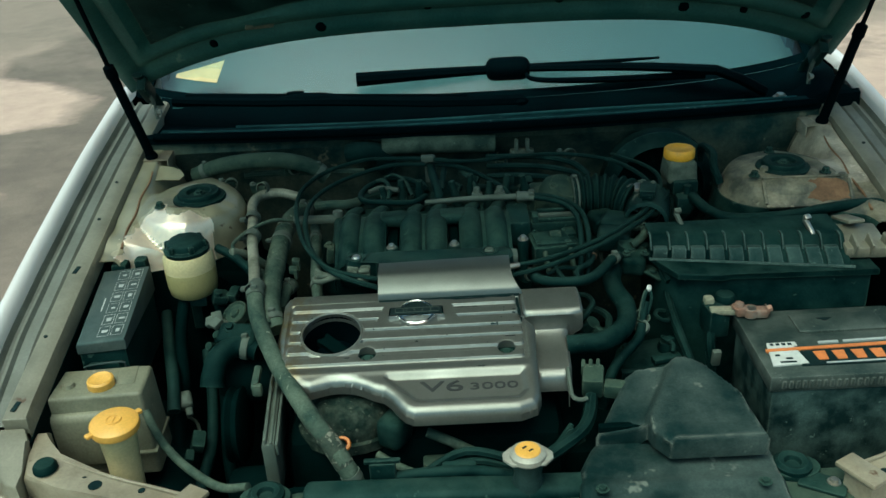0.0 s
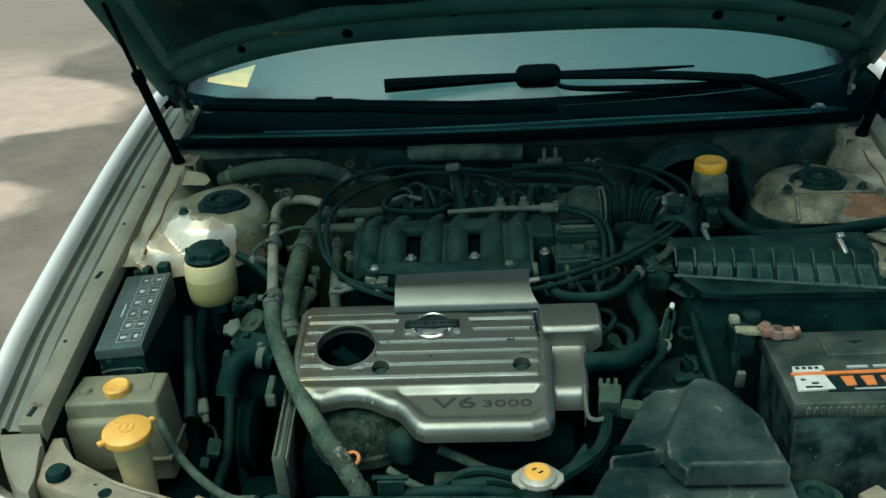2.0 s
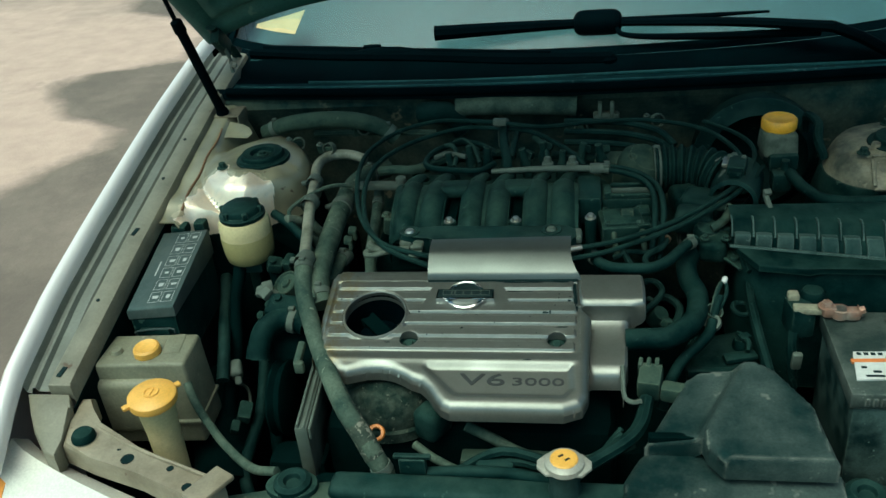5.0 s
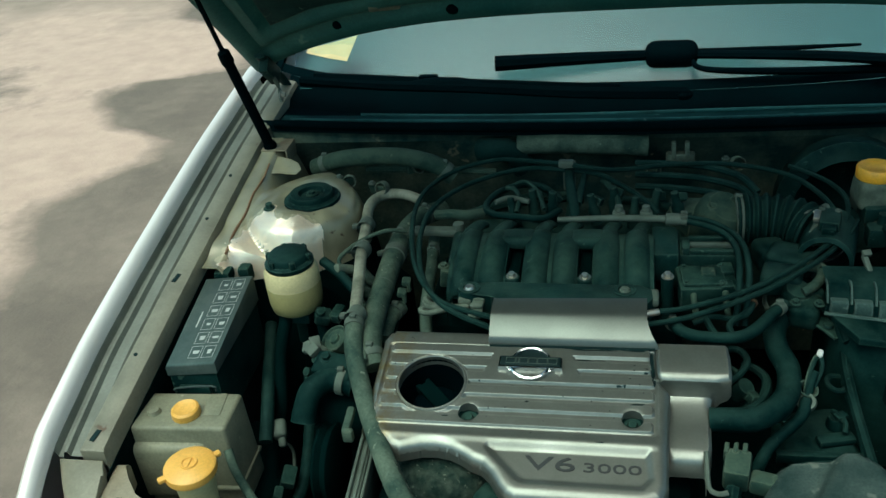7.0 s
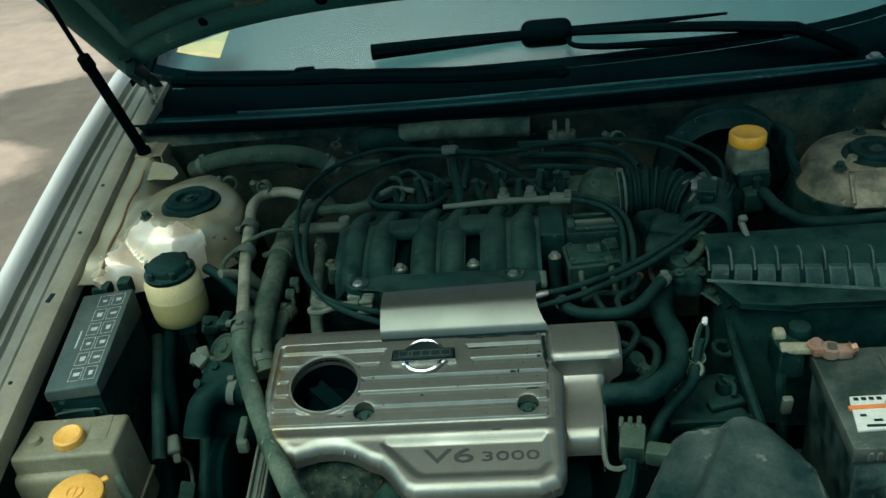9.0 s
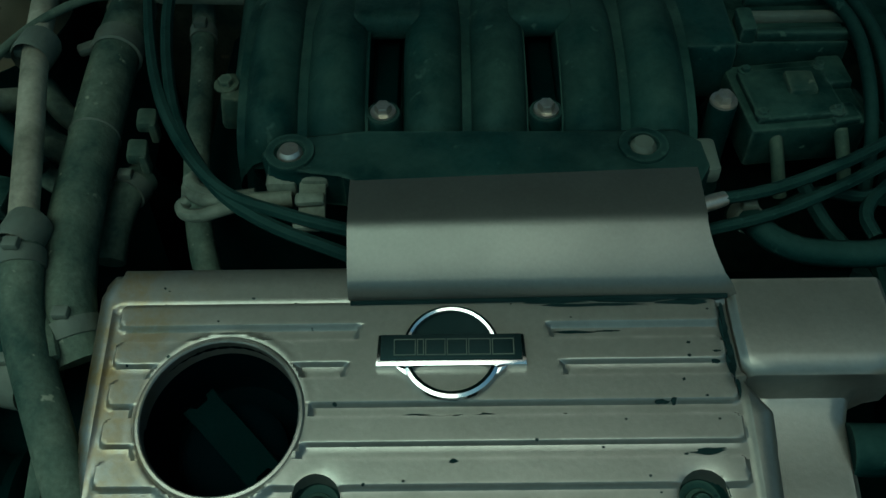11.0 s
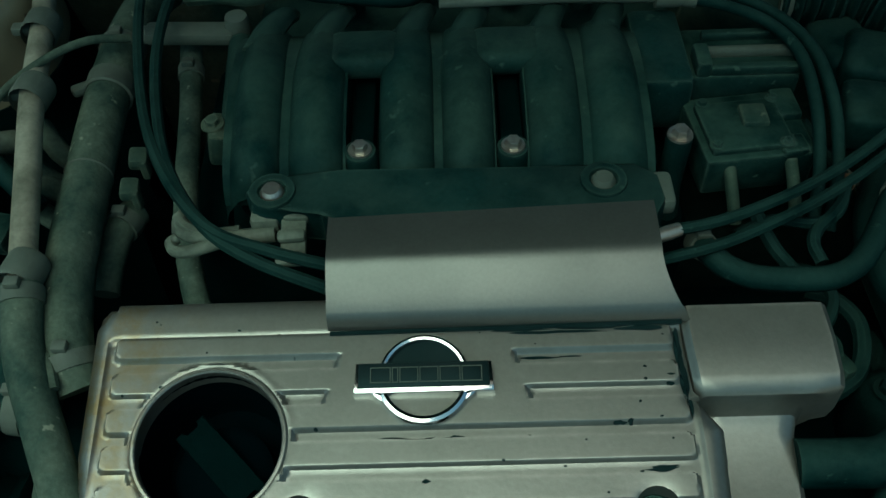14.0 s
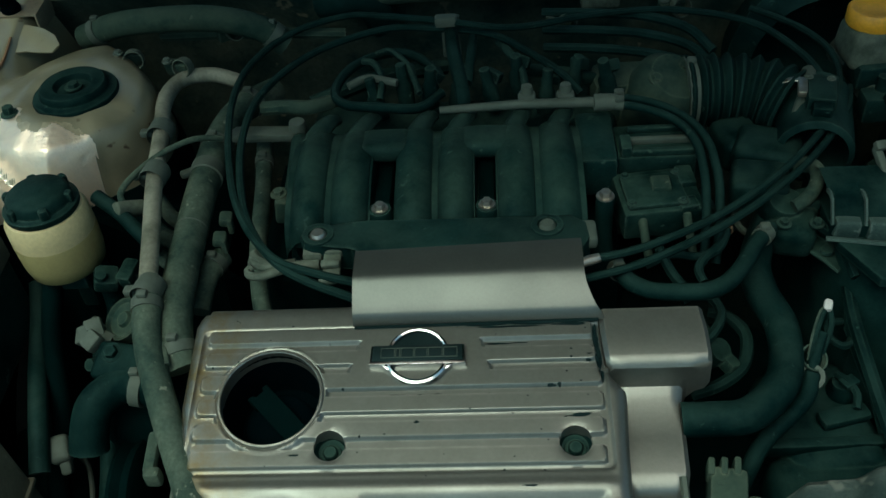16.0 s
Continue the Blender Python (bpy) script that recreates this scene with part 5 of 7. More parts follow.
part("end_bracket", merge(box((-0.292, -0.150, 0.846), (0.014, 0.030, 0.030), 0.004, (0, 8, 6)), bolt((-0.293, -0.150, 0.861), 0.006, 0.006)), "dark_bay", manifold)
part("manifold_flange", box((0.044, -0.10, 0.860), (0.042, 0.09, 0.05), 0.008, (0, 0, 0), 2), "black_plastic", manifold)
post = part("stud_post", lathe([(0, 0.0), (0.009, 0.0), (0.0095, -0.004), (0.009, -0.05), (0.012, -0.08)], (0.046, -0.188, 0.873), 18), "black_plastic", engine)
part("stud_bolt", bolt((0.046, -0.188, 0.8725), 0.0062, 0.007), "steel", post)
part("shield_lug", box((0.026, -0.238, 0.868), (0.014, 0.03, 0.014), 0.004), "cast", engine)

# fuel rail and injector side at the back of the manifold
railp = part("fuel_rail", sweep([(-0.122, -0.054, 0.893), (-0.09, -0.054, 0.894), (-0.03, -0.054, 0.896), (0.060, -0.057, 0.896)], (0.0042, 0.0058), 12, 2), "cast", engine, "pale metal fuel rail tube")
for x in (-0.026, 0.016):
    part("rail_bracket", merge(box((x, -0.046, 0.898), (0.020, 0.018, 0.012), 0.004), lathe([(0, 0.012), (0.006, 0.011), (0.0075, 0.0)], (x, -0.043, 0.901), 14)), "cast", railp)
part("rail_fitting", lathe([(0, 0.014), (0.008, 0.013), (0.0095, 0.004), (0.0095, -0.012), (0, -0.014)], (0.058, -0.057, 0.896), 14, (0, 90, 0)), "cast", railp)
for k in range(9):
    x = -0.20 + 0.033 * k
    z = 0.885 + 0.006 * (k % 3)
    part("injector", merge(lathe([(0, 0.022), (0.006, 0.021), (0.007, 0.0), (0.010, -0.004), (0.010, -0.03)], (x, -0.005 + 0.018 * (k % 2), z), 12, (-14 + 9 * (k % 3), 8 * ((k % 4) - 1.5), 0)), box((x + 0.006, 0.008 + 0.018 * (k % 2), z + 0.004), (0.014, 0.02, 0.014), 0.003, (10, 20 * (k % 3), 15 * k))), "dark_cast", engine)
LINES = (([(-0.121, -0.012, 0.888), (-0.146, -0.040, 0.888), (-0.19, -0.037, 0.889), (-0.23, -0.028, 0.889), (-0.245, -0.003, 0.889), (-0.237, 0.039, 0.889), (-0.212, 0.069, 0.889), (-0.179, 0.080, 0.889), (-0.150, 0.064, 0.889), (-0.129, 0.031, 0.889)], 0.0058, "rubber"),
         ([(-0.228, -0.006, 0.899), (-0.206, 0.006, 0.901), (-0.172, -0.004, 0.899)], 0.0045, "cast"),
         ([(-0.200, 0.060, 0.900), (-0.182, 0.054, 0.906), (-0.160, 0.021, 0.904), (-0.146, -0.017, 0.892)], 0.0042, "dark_cast"),
         ([(-0.215, 0.045, 0.900), (-0.200, 0.030, 0.905), (-0.190, 0.005, 0.900), (-0.192, -0.02, 0.888)], 0.0042, "dark_cast"),
         ([(-0.113, 0.120, 0.900), (-0.112, 0.100, 0.909), (-0.108, 0.046, 0.908), (-0.098, -0.016, 0.895), (-0.096, -0.035, 0.875)], 0.0085, "rubber"),
         ([(-0.080, 0.110, 0.898), (-0.085, 0.084, 0.905), (-0.088, 0.032, 0.905), (-0.092, -0.005, 0.895)], 0.006, "rubber"),
         ([(-0.055, 0.080, 0.895), (-0.045, 0.045, 0.905), (-0.030, 0.010, 0.900), (-0.025, -0.03, 0.885)], 0.005, "dark_cast"),
         ([(-0.330, -0.012, 0.878), (-0.300, -0.018, 0.883), (-0.275, -0.023, 0.884), (-0.250, -0.007, 0.880)], 0.0085, "dark_bay"),
         ([(-0.28, 0.02, 0.86), (-0.20, 0.06, 0.868), (-0.12, 0.09, 0.86)], 0.010, "dark_cast"),
         ([(-0.02, 0.06, 0.868), (0.03, 0.03, 0.878), (0.06, 0.03, 0.868)], 0.008, "dark_cast"))
for path, r, m in LINES:
    part("injector_pipe", sweep(path, r, 9, 6), m, engine)

# throttle body on the right of the manifold
thr = part("throttle_body", merge(box((0.101, -0.168, 0.845), (0.082, 0.068, 0.034), 0.004, (0, 0, 6)), box((0.105, -0.10, 0.85), (0.085, 0.06, 0.05), 0.006)), "dark_cast", engine, "dusty dark throttle body")
part("throttle_lid", merge(box((0.096, -0.172, 0.864), (0.060, 0.050, 0.006), 0.002, (0, 0, 6)), box((0.131, -0.150, 0.862), (0.018, 0.030, 0.012), 0.003, (0, 0, 4)), box((0.128, -0.190, 0.860), (0.020, 0.018, 0.010), 0.003, (0, 0, 10))), "dark_cast", thr)
for x, y in ((0.070, -0.150), (0.122, -0.146), (0.072, -0.194), (0.122, -0.192)):
    part("throttle_bolt", bolt((x, y, 0.866), 0.0036, 0.004), "dark_cast", thr)
for k in range(3):
    part("throttle_fin", box((0.115, -0.125 + 0.020 * k, 0.878), (0.072, 0.007, 0.008), 0.002), "cast" if k == 1 else "dark_cast", thr)
part("throttle_pad", box((0.104, -0.165, 0.866), (0.020, 0.022, 0.010), 0.003), "dark_bay", thr)
part("throttle_lug", box((0.074, -0.115, 0.876), (0.012, 0.026, 0.020), 0.003), "dark_cast", thr)
for x in (0.082, 0.126):
    part("throttle_nozzle", sweep([(x, -0.198, 0.855), (x + 0.001, -0.212, 0.845), (x + 0.006, -0.226, 0.82)], 0.0046, 10, 4), "dark_bay", thr)
part("rear_housing", merge(lathe([(0, 0.03), (0.03, 0.026), (0.042, 0.012), (0.045, -0.02), (0.04, -0.06)], (0.135, 0.005, 0.868), 24, (20, 20, 0)), box((0.10, 0.03, 0.85), (0.10, 0.06, 0.06), 0.015), bolt((0.118, -0.012, 0.893), 0.006, 0.006, (20, 20, 0)), bolt((0.152, 0.012, 0.892), 0.006, 0.006, (20, 20, 0))), "dark_bay", engine, "dusty cast housing behind the throttle")

# timing side at the front left of the engine
drum = [(-0.243 + 0.071 * math.cos(a), -0.468 + 0.058 * math.sin(a)) for a in np.linspace(math.pi, 2 * math.pi, 25)]
timing = part("timing_cover", relief(drum, [], 0.003, lambda x, y, d: 0.722 + 0.054 * np.sqrt(np.maximum(0.0, 1 - ((x + 0.243) / 0.0715) ** 2 - ((y + 0.468) / 0.0585) ** 2)) ** 0.8 + 0.0018 * np.sin(x * 310 + 9 * np.sin(y * 70)) * np.sin(y * 230 + 7 * np.sin(x * 60)), 0.02), "rough_crust", engine, "dusty dark timing cover bulging below the engine cover")
part("timing_flange", prism([(-0.243 + 0.078 * math.cos(a), -0.468 + 0.066 * math.sin(a)) for a in np.linspace(math.pi, 2 * math.pi, 25)], 0.704, 0.720, 0.004, 2), "rough_crust", timing)
part("timing_side", box((-0.172, -0.515, 0.735), (0.040, 0.05, 0.05), 0.012, (0, 0, -30), 3), "dark_cast", timing)
upright = part("engine_bracket", box((-0.358, -0.468, 0.700), (0.020, 0.18, 0.10), 0.006, (0, 0, 5)), "cast", engine, "pale dusty upright bracket")
for k in range(3):
    part("bracket_rib", box((-0.362 + 0.008 * k, -0.470, 0.746 - 0.004 * k), (0.0045, 0.172, 0.020), 0.002, (0, 0, 5)), "cast", upright)
part("bracket_head", box((-0.352, -0.392, 0.752), (0.034, 0.020, 0.024), 0.006, (10, 0, 5)), "cast", upright)
part("front_wiring", merge(*[sweep([(-0.14 + 0.02 * k, -0.585, 0.70), (-0.07 + 0.01 * k, -0.575 - 0.006 * k, 0.735 - 0.012 * k), (0.02, -0.582, 0.72 - 0.01 * k), (0.085, -0.555 + 0.01 * k, 0.735)], 0.007 - 0.001 * k, 8, 5) for k in range(4)]), "rubber", engine, "black wiring loom below the cover")
part("coil_pack", merge(box((-0.104, -0.542, 0.685), (0.058, 0.034, 0.022), 0.004, (-12, 0, 2)), box((-0.028, -0.545, 0.690), (0.046, 0.026, 0.024), 0.005, (-12, 0, -4))), "dark_bay", engine, "dusty plugs below the engine cover")
part("lower_hose", sweep([(-0.125, -0.526, 0.735), (-0.088, -0.534, 0.72), (-0.050, -0.545, 0.706), (0.0, -0.556, 0.70), (0.05, -0.552, 0.705), (0.10, -0.535, 0.72)], 0.0075, 10, 5), "dusty_rubber", engine, "dusty hose below the engine cover")
part("lower_hose", sweep([(-0.200, -0.528, 0.70), (-0.165, -0.548, 0.69), (-0.120, -0.568, 0.686), (-0.06, -0.578, 0.684), (0.01, -0.575, 0.69)], 0.006, 10, 5), "dusty_rubber", engine)
part("dipstick_ring", lathe([(0.0075, 0.003), (0.011, 0.003), (0.0125, 0.0), (0.011, -0.003), (0.0075, -0.003), (0.0065, 0.0), (0.0075, 0.003)], (-0.246, -0.549, 0.738), 18, (35, 0, 10)), "orange", engine, "orange dipstick ring")


# ---------------------------------------------------------------- left side of the bay
def fuse_box():
    f = thing("fuse_box", (-0.65, -0.262, 0.70), "black fuse box with a dusty grey lid and white symbols", "fuse box")
    quad = [(-0.692, -0.168), (-0.613, -0.157), (-0.604, -0.354), (-0.679, -0.364)]
    part("lid", prism(quad, 0.795, 0.8425, 0.004, 2, lambda x, y: 0.15 * (y + 0.168)), "lid", f, "dusty dark grey lid")
    part("body", prism([(-0.689, -0.172), (-0.616, -0.161), (-0.607, -0.3515), (-0.677, -0.361)], 0.70, 0.797, 0.003, 2), "black_plastic", f)
    part("latch", box((-0.642, -0.361, 0.765), (0.05, 0.008, 0.022), 0.003), "black_plastic", f)
    part("latch_wire", sweep([(-0.672, -0.365, 0.765), (-0.668, -0.368, 0.775), (-0.615, -0.361, 0.776), (-0.61, -0.359, 0.766)], 0.0016, 6, 3), "lid", f)
    part("hinge_tab", merge(box((-0.668, -0.148, 0.835), (0.03, 0.03, 0.03), 0.008), box((-0.632, -0.142, 0.838), (0.022, 0.024, 0.03), 0.006)), "dark_cast", f)

    def on_lid(u, v):
        a, b, c, d = (Vector((x, y, 0.8425 + 0.15 * (y + 0.168) + 0.0006)) for x, y in quad)
        return a.lerp(b, u).lerp(d.lerp(c, u), v)

    for row in range(6):
        for col in range(2):
            u0, u1, v0, v1 = 0.40 + 0.27 * col, 0.63 + 0.27 * col, 0.05 + 0.153 * row, 0.175 + 0.153 * row
            bm = bmesh.new()
            t = 0.007
            for a, b, c, d in ((u0, u1, v0, v0 + t * 0.55), (u0, u1, v1 - t * 0.55, v1), (u0, u0 + t * 1.4, v0, v1), (u1 - t * 1.4, u1, v0, v1)):
                bm.faces.new([bm.verts.new(on_lid(*q)) for q in ((a, c), (b, c), (b, d), (a, d))])
            part("symbol_frame", bm, "print_white", f)
            bm = bmesh.new()
            cu, cv, w, h = (u0 + u1) / 2 + 0.01, (v0 + v1) / 2, 0.045 + 0.012 * ((row + col) % 3), 0.012 + 0.005 * ((row * 2 + col) % 3)
            bm.faces.new([bm.verts.new(on_lid(*q)) for q in ((cu - w, cv - h), (cu + w, cv - h), (cu + w * 0.8, cv + h), (cu - w * 0.8, cv + h))])
            part("symbol", bm, "print_white", f)
    bm = bmesh.new()
    bm.faces.new([bm.verts.new(on_lid(*q)) for q in ((0.27, 0.42), (0.30, 0.42), (0.30, 0.60), (0.27, 0.60))])
    part("symbol_bar", bm, "print_white", f)


fuse_box()

PSR = (-0.535, -0.178)
psr = thing("power_steering_reservoir", (*PSR, 0.78), "cloudy yellowish power steering fluid reservoir with black cap", "reservoir")
part("reservoir_body", lathe([(0.0, 0.0), (0.0355, 0.0), (0.040, 0.004), (0.0425, 0.018), (0.0437, 0.056), (0.0432, 0.070), (0.040, 0.077), (0.032, 0.080)], (*PSR, 0.800), 40), "milky", psr)
cap = part("reservoir_cap", lathe([(0.0370, 0.0), (0.0388, 0.003), (0.0388, 0.008), (0.0335, 0.011), (0.0320, 0.020), (0.028, 0.0235), (0.0, 0.0245)], (*PSR, 0.8775), 36), "black_plastic", psr, "black screw cap")
for k in range(6):
    a = k * math.pi / 3
    part("cap_lug", box((PSR[0] + 0.0325 * math.cos(a), PSR[1] + 0.0325 * math.sin(a), 0.892), (0.009, 0.010, 0.014), 0.003, (0, 0, math.degrees(a))), "black_plastic", cap)
part("fluid_level", lathe([(0.0360, -0.0004), (0.0406, 0.0036), (0.0431, 0.018), (0.0441, 0.047), (0.0437, 0.048)], (*PSR, 0.800), 40), "fluid", psr, "darker fluid showing through the wall")
part("reservoir_bracket", merge(box((-0.535, -0.178, 0.790), (0.05, 0.05, 0.02), 0.004), box((-0.545, -0.135, 0.76), (0.02, 0.05, 0.10), 0.004)), "black_plastic", psr)

tank = thing("washer_tank", (-0.63, -0.42, 0.64), "dusty beige plastic washer fluid tank with yellow caps", "tank")
tb = box((-0.640, -0.416, 0.700), (0.172, 0.086, 0.152), 0.006, (0, 0, 3), 3, (0.94, 0.92))
part("tank_body", merge(tb, box((-0.652, -0.454, 0.70), (0.125, 0.03, 0.10), 0.012, (0, 0, 3), 3)), "tank", tank)
part("tank_seam", box((-0.640, -0.418, 0.668), (0.176, 0.092, 0.006), 0.002, (0, 0, 3)), "tank", tank)
part("tank_ridge", box((-0.592, -0.402, 0.774), (0.03, 0.05, 0.008), 0.004, (0, 0, 8)), "tank", tank)
part("tank_lug", lathe([(0, 0.008), (0.008, 0.007), (0.011, 0)], (-0.676, -0.425, 0.775), 14), "tank", tank)
part("tank_cap", lathe([(0.0205, 0.0), (0.021, 0.004), (0.020, 0.011), (0.017, 0.0135), (0.014, 0.012), (0.0, 0.0125)], (-0.625, -0.425, 0.776), 26, (4, 0, 0)), "yellow", tank, "orange-yellow screw cap")
neck = part("filler_neck", lathe([(0.0275, 0.0), (0.029, -0.006), (0.027, -0.010), (0.0285, -0.014), (0.027, -0.02), (0.024, -0.06), (0.022, -0.15)], (-0.571, -0.529, 0.776), 30, (3, 2, 0)), "milky", tank, "ribbed cloudy filler neck")
wc = part("washer_cap", lathe([(0.0345, -0.004), (0.0355, 0.0), (0.0345, 0.007), (0.031, 0.010), (0.0, 0.0115)], (-0.571, -0.531, 0.776), 36, (3, 2, 0)), "yellow", tank, "yellow flip cap")
part("cap_tab", merge(box((-0.598, -0.556, 0.7795), (0.014, 0.010, 0.006), 0.002, (0, 0, 45))), "yellow", wc)
part("cap_tab", box((-0.546, -0.505, 0.7795), (0.014, 0.010, 0.006), 0.002, (0, 0, 45)), "yellow", wc)
part("cap_emblem", merge(lathe([(0.008, 0.0), (0.009, 0.002), (0.011, 0.002), (0.012, 0.0)], (-0.571, -0.531, 0.7867), 20), box((-0.571, -0.531, 0.7875), (0.004, 0.016, 0.002), 0.001)), "yellow", wc)

tube("washer_hose", "grey rubber hose from the washer filler to the radiator", [(-0.548, -0.470, 0.755), (-0.535, -0.487, 0.735), (-0.514, -0.502, 0.705), (-0.471, -0.545, 0.70), (-0.418, -0.590, 0.705), (-0.372, -0.612, 0.722)], 0.0065, "dusty_rubber")

# pipes and hoses between fender and engine
tube("steel_pipe", "dusty pale metal coolant pipe beside the engine", [(-0.375, 0.07, 0.865), (-0.41, 0.078, 0.872), (-0.446, 0.07, 0.873), (-0.459, 0.03, 0.872), (-0.445, -0.048, 0.871), (-0.433, -0.123, 0.869), (-0.416, -0.208, 0.862), (-0.402, -0.285, 0.852)], 0.0095, "pipe_metal", "pipe")
for c, rz in (((-0.434, -0.118, 0.869), -5), ((-0.402, -0.280, 0.853), -8), ((-0.447, -0.04, 0.871), 0)):
    alone("pipe_clamp", merge(lathe([(0.0135, -0.012), (0.0145, -0.010), (0.0145, 0.010), (0.0135, 0.012)], c, 16, (85, 0, rz)), box((c[0] - 0.016, c[1], c[2]), (0.016, 0.010, 0.008), 0.002)), "cast", "dull metal clamp round the coolant pipe", "clamp", c, "clamps on the pipe")
lower_hose = tube("radiator_hose", "thick dusty black radiator hose curving to the radiator", [(-0.401, -0.290, 0.852), (-0.392, -0.335, 0.838), (-0.372, -0.385, 0.818), (-0.338, -0.455, 0.802), (-0.288, -0.548, 0.792), (-0.256, -0.582, 0.766), (-0.236, -0.597, 0.735), (-0.225, -0.60, 0.71)], 0.0135, "dusty_rubber", n=14, clamps=(0.03, 0.93))
part("hose_flaking", sweep([(-0.300, -0.526, 0.7945), (-0.280, -0.558, 0.786), (-0.256, -0.582, 0.766), (-0.238, -0.596, 0.738)], 0.0141, 14, 6), "flaked_rubber", lower_hose, "pale flaking skin at the hose end")
thick = tube("coolant_hose", "thick dusty grey hose running to the firewall", [(-0.345, 0.10, 0.83), (-0.37, 0.05, 0.842), (-0.386, 0.0, 0.844), (-0.39, -0.08, 0.843), (-0.387, -0.18, 0.838), (-0.383, -0.26, 0.832), (-0.373, -0.32, 0.825), (-0.362, -0.345, 0.81)], 0.0175, "dusty_rubber", n=14, clamps=(0.12, 0.35, 0.9))
part("hose_seam", lathe([(0.0176, -0.0012), (0.0183, 0.0), (0.0176, 0.0012)], (-0.3872, -0.177, 0.838), 22, (88, 0, 2)), "cast", thick)
part("crusted_clamp", merge(lathe([(0.0178, -0.010), (0.0195, -0.009), (0.0192, 0.0), (0.0197, 0.009), (0.0178, 0.010)], (-0.3895, -0.085, 0.843), 22, (88, 0, 0)), box((-0.409, -0.092, 0.850), (0.016, 0.010, 0.008), 0.003, (0, 0, 30))), "cast", thick, "dull corroded clamp")
tube("engine_hose", "short dusty olive hose beside the engine", [(-0.360, -0.186, 0.806), (-0.367, -0.206, 0.808), (-0.370, -0.230, 0.804), (-0.371, -0.256, 0.795)], (0.0125, 0.0105), "dusty_rubber", n=12, clamps=(0.2,))
for y in (-0.160, -0.192):
    alone("hose_guide", merge(box((-0.3535, y, 0.838), (0.014, 0.018, 0.010), 0.003, (0, 10, 8)), box((-0.349, y - 0.004, 0.832), (0.006, 0.010, 0.018), 0.002)), "dark_bay", "small dusty hose guide", "bracket", (-0.3535, y, 0.825))
for k in range(2):
    tube("branch_hose", "short dusty hose joining two pipes", [(-0.440, -0.118 - 0.036 * k, 0.835), (-0.428, -0.134 - 0.036 * k, 0.832), (-0.412, -0.150 - 0.034 * k, 0.830), (-0.392, -0.154 - 0.034 * k, 0.828)], 0.0085, "dusty_rubber")
tube("coolant_hose", "thin dusty hose beside the intake manifold", [(-0.335, -0.02, 0.84), (-0.325, -0.10, 0.83), (-0.315, -0.20, 0.82), (-0.300, -0.27, 0.80), (-0.275, -0.31, 0.78)], 0.0095, "dusty_rubber", clamps=(0.12, 0.55))
alone("pipe_bracket", merge(box((-0.325, -0.046, 0.866), (0.075, 0.020, 0.012), 0.004, (0, 0, -3)), lathe([(0, 0.012), (0.009, 0.011), (0.011, 0.0), (0.009, -0.011), (0, -0.012)], (-0.286, -0.044, 0.869), 14), lathe([(0, 0.012), (0.007, 0.01), (0.008, -0.01)], (-0.36, -0.046, 0.866), 12, (0, 90, 0))), "cast", "pale dusty hose bracket at the manifold", "bracket", (-0.325, -0.046, 0.86))
tube("vacuum_hose", "thin black vacuum hose with a pale end", [(-0.455, -0.165, 0.865), (-0.462, -0.15, 0.872), (-0.452, -0.12, 0.875), (-0.43, -0.09, 0.878), (-0.40, -0.07, 0.880), (-0.372, -0.055, 0.87)], 0.0035, "dusty_rubber")
alone("hose_nipple", lathe([(0, 0.016), (0.008, 0.015), (0.009, 0.0), (0.009, -0.016), (0, -0.018)], (-0.452, -0.165, 0.862), 14, (60, 0, -40)), "pale_plastic", "pale plastic hose end", "connector", (-0.452, -0.165, 0.862))
for k, (x, y, z) in enumerate(((-0.41, -0.17, 0.825), (-0.405, -0.20, 0.815))):
    tube("branch_hose", "short dusty hose joining two pipes", [(x - 0.02, y, z + 0.015), (x, y - 0.004, z), (x + 0.03, y, z + 0.005)], 0.008, "dusty_rubber")
tube("return_hose", "black rubber hose below the steering reservoir", [(-0.50, -0.185, 0.80), (-0.485, -0.21, 0.76), (-0.49, -0.26, 0.71), (-0.47, -0.32, 0.68), (-0.46, -0.40, 0.60), (-0.44, -0.46, 0.50)], 0.011, "deep")
tube("return_hose", "black rubber hose below the steering reservoir", [(-0.55, -0.20, 0.79), (-0.555, -0.24, 0.74), (-0.545, -0.30, 0.68), (-0.55, -0.36, 0.62), (-0.53, -0.42, 0.52)], 0.011, "deep")
tube("reservoir_hose", "black hose behind the steering reservoir", [(-0.49, -0.15, 0.868), (-0.462, -0.17, 0.862), (-0.44, -0.19, 0.855), (-0.415, -0.21, 0.84)], 0.008, "rubber")

alone("idler_pulley", merge(lathe([(0, 0.004), (0.007, 0.005), (0.009, 0.001), (0.018, 0.002), (0.0215, 0.006), (0.0235, 0.004), (0.0225, -0.010), (0, -0.012)], (-0.445, -0.268, 0.80), 28, (20, -24, 0)), box((-0.436, -0.262, 0.786), (0.03, 0.024, 0.018), 0.005)), "dark_bay", "dusty grimy idler pulley behind the coolant hose", "pulley", (-0.445, -0.268, 0.78))
tube("stub_hose", "short thick black hose behind the coolant hose", [(-0.472, -0.378, 0.730), (-0.470, -0.368, 0.745), (-0.461, -0.352, 0.768), (-0.4405, -0.336, 0.776), (-0.418, -0.335, 0.775), (-0.398, -0.340, 0.770)], (0.0195, 0.0175), "rubber", n=14, clamps=(0.8,))
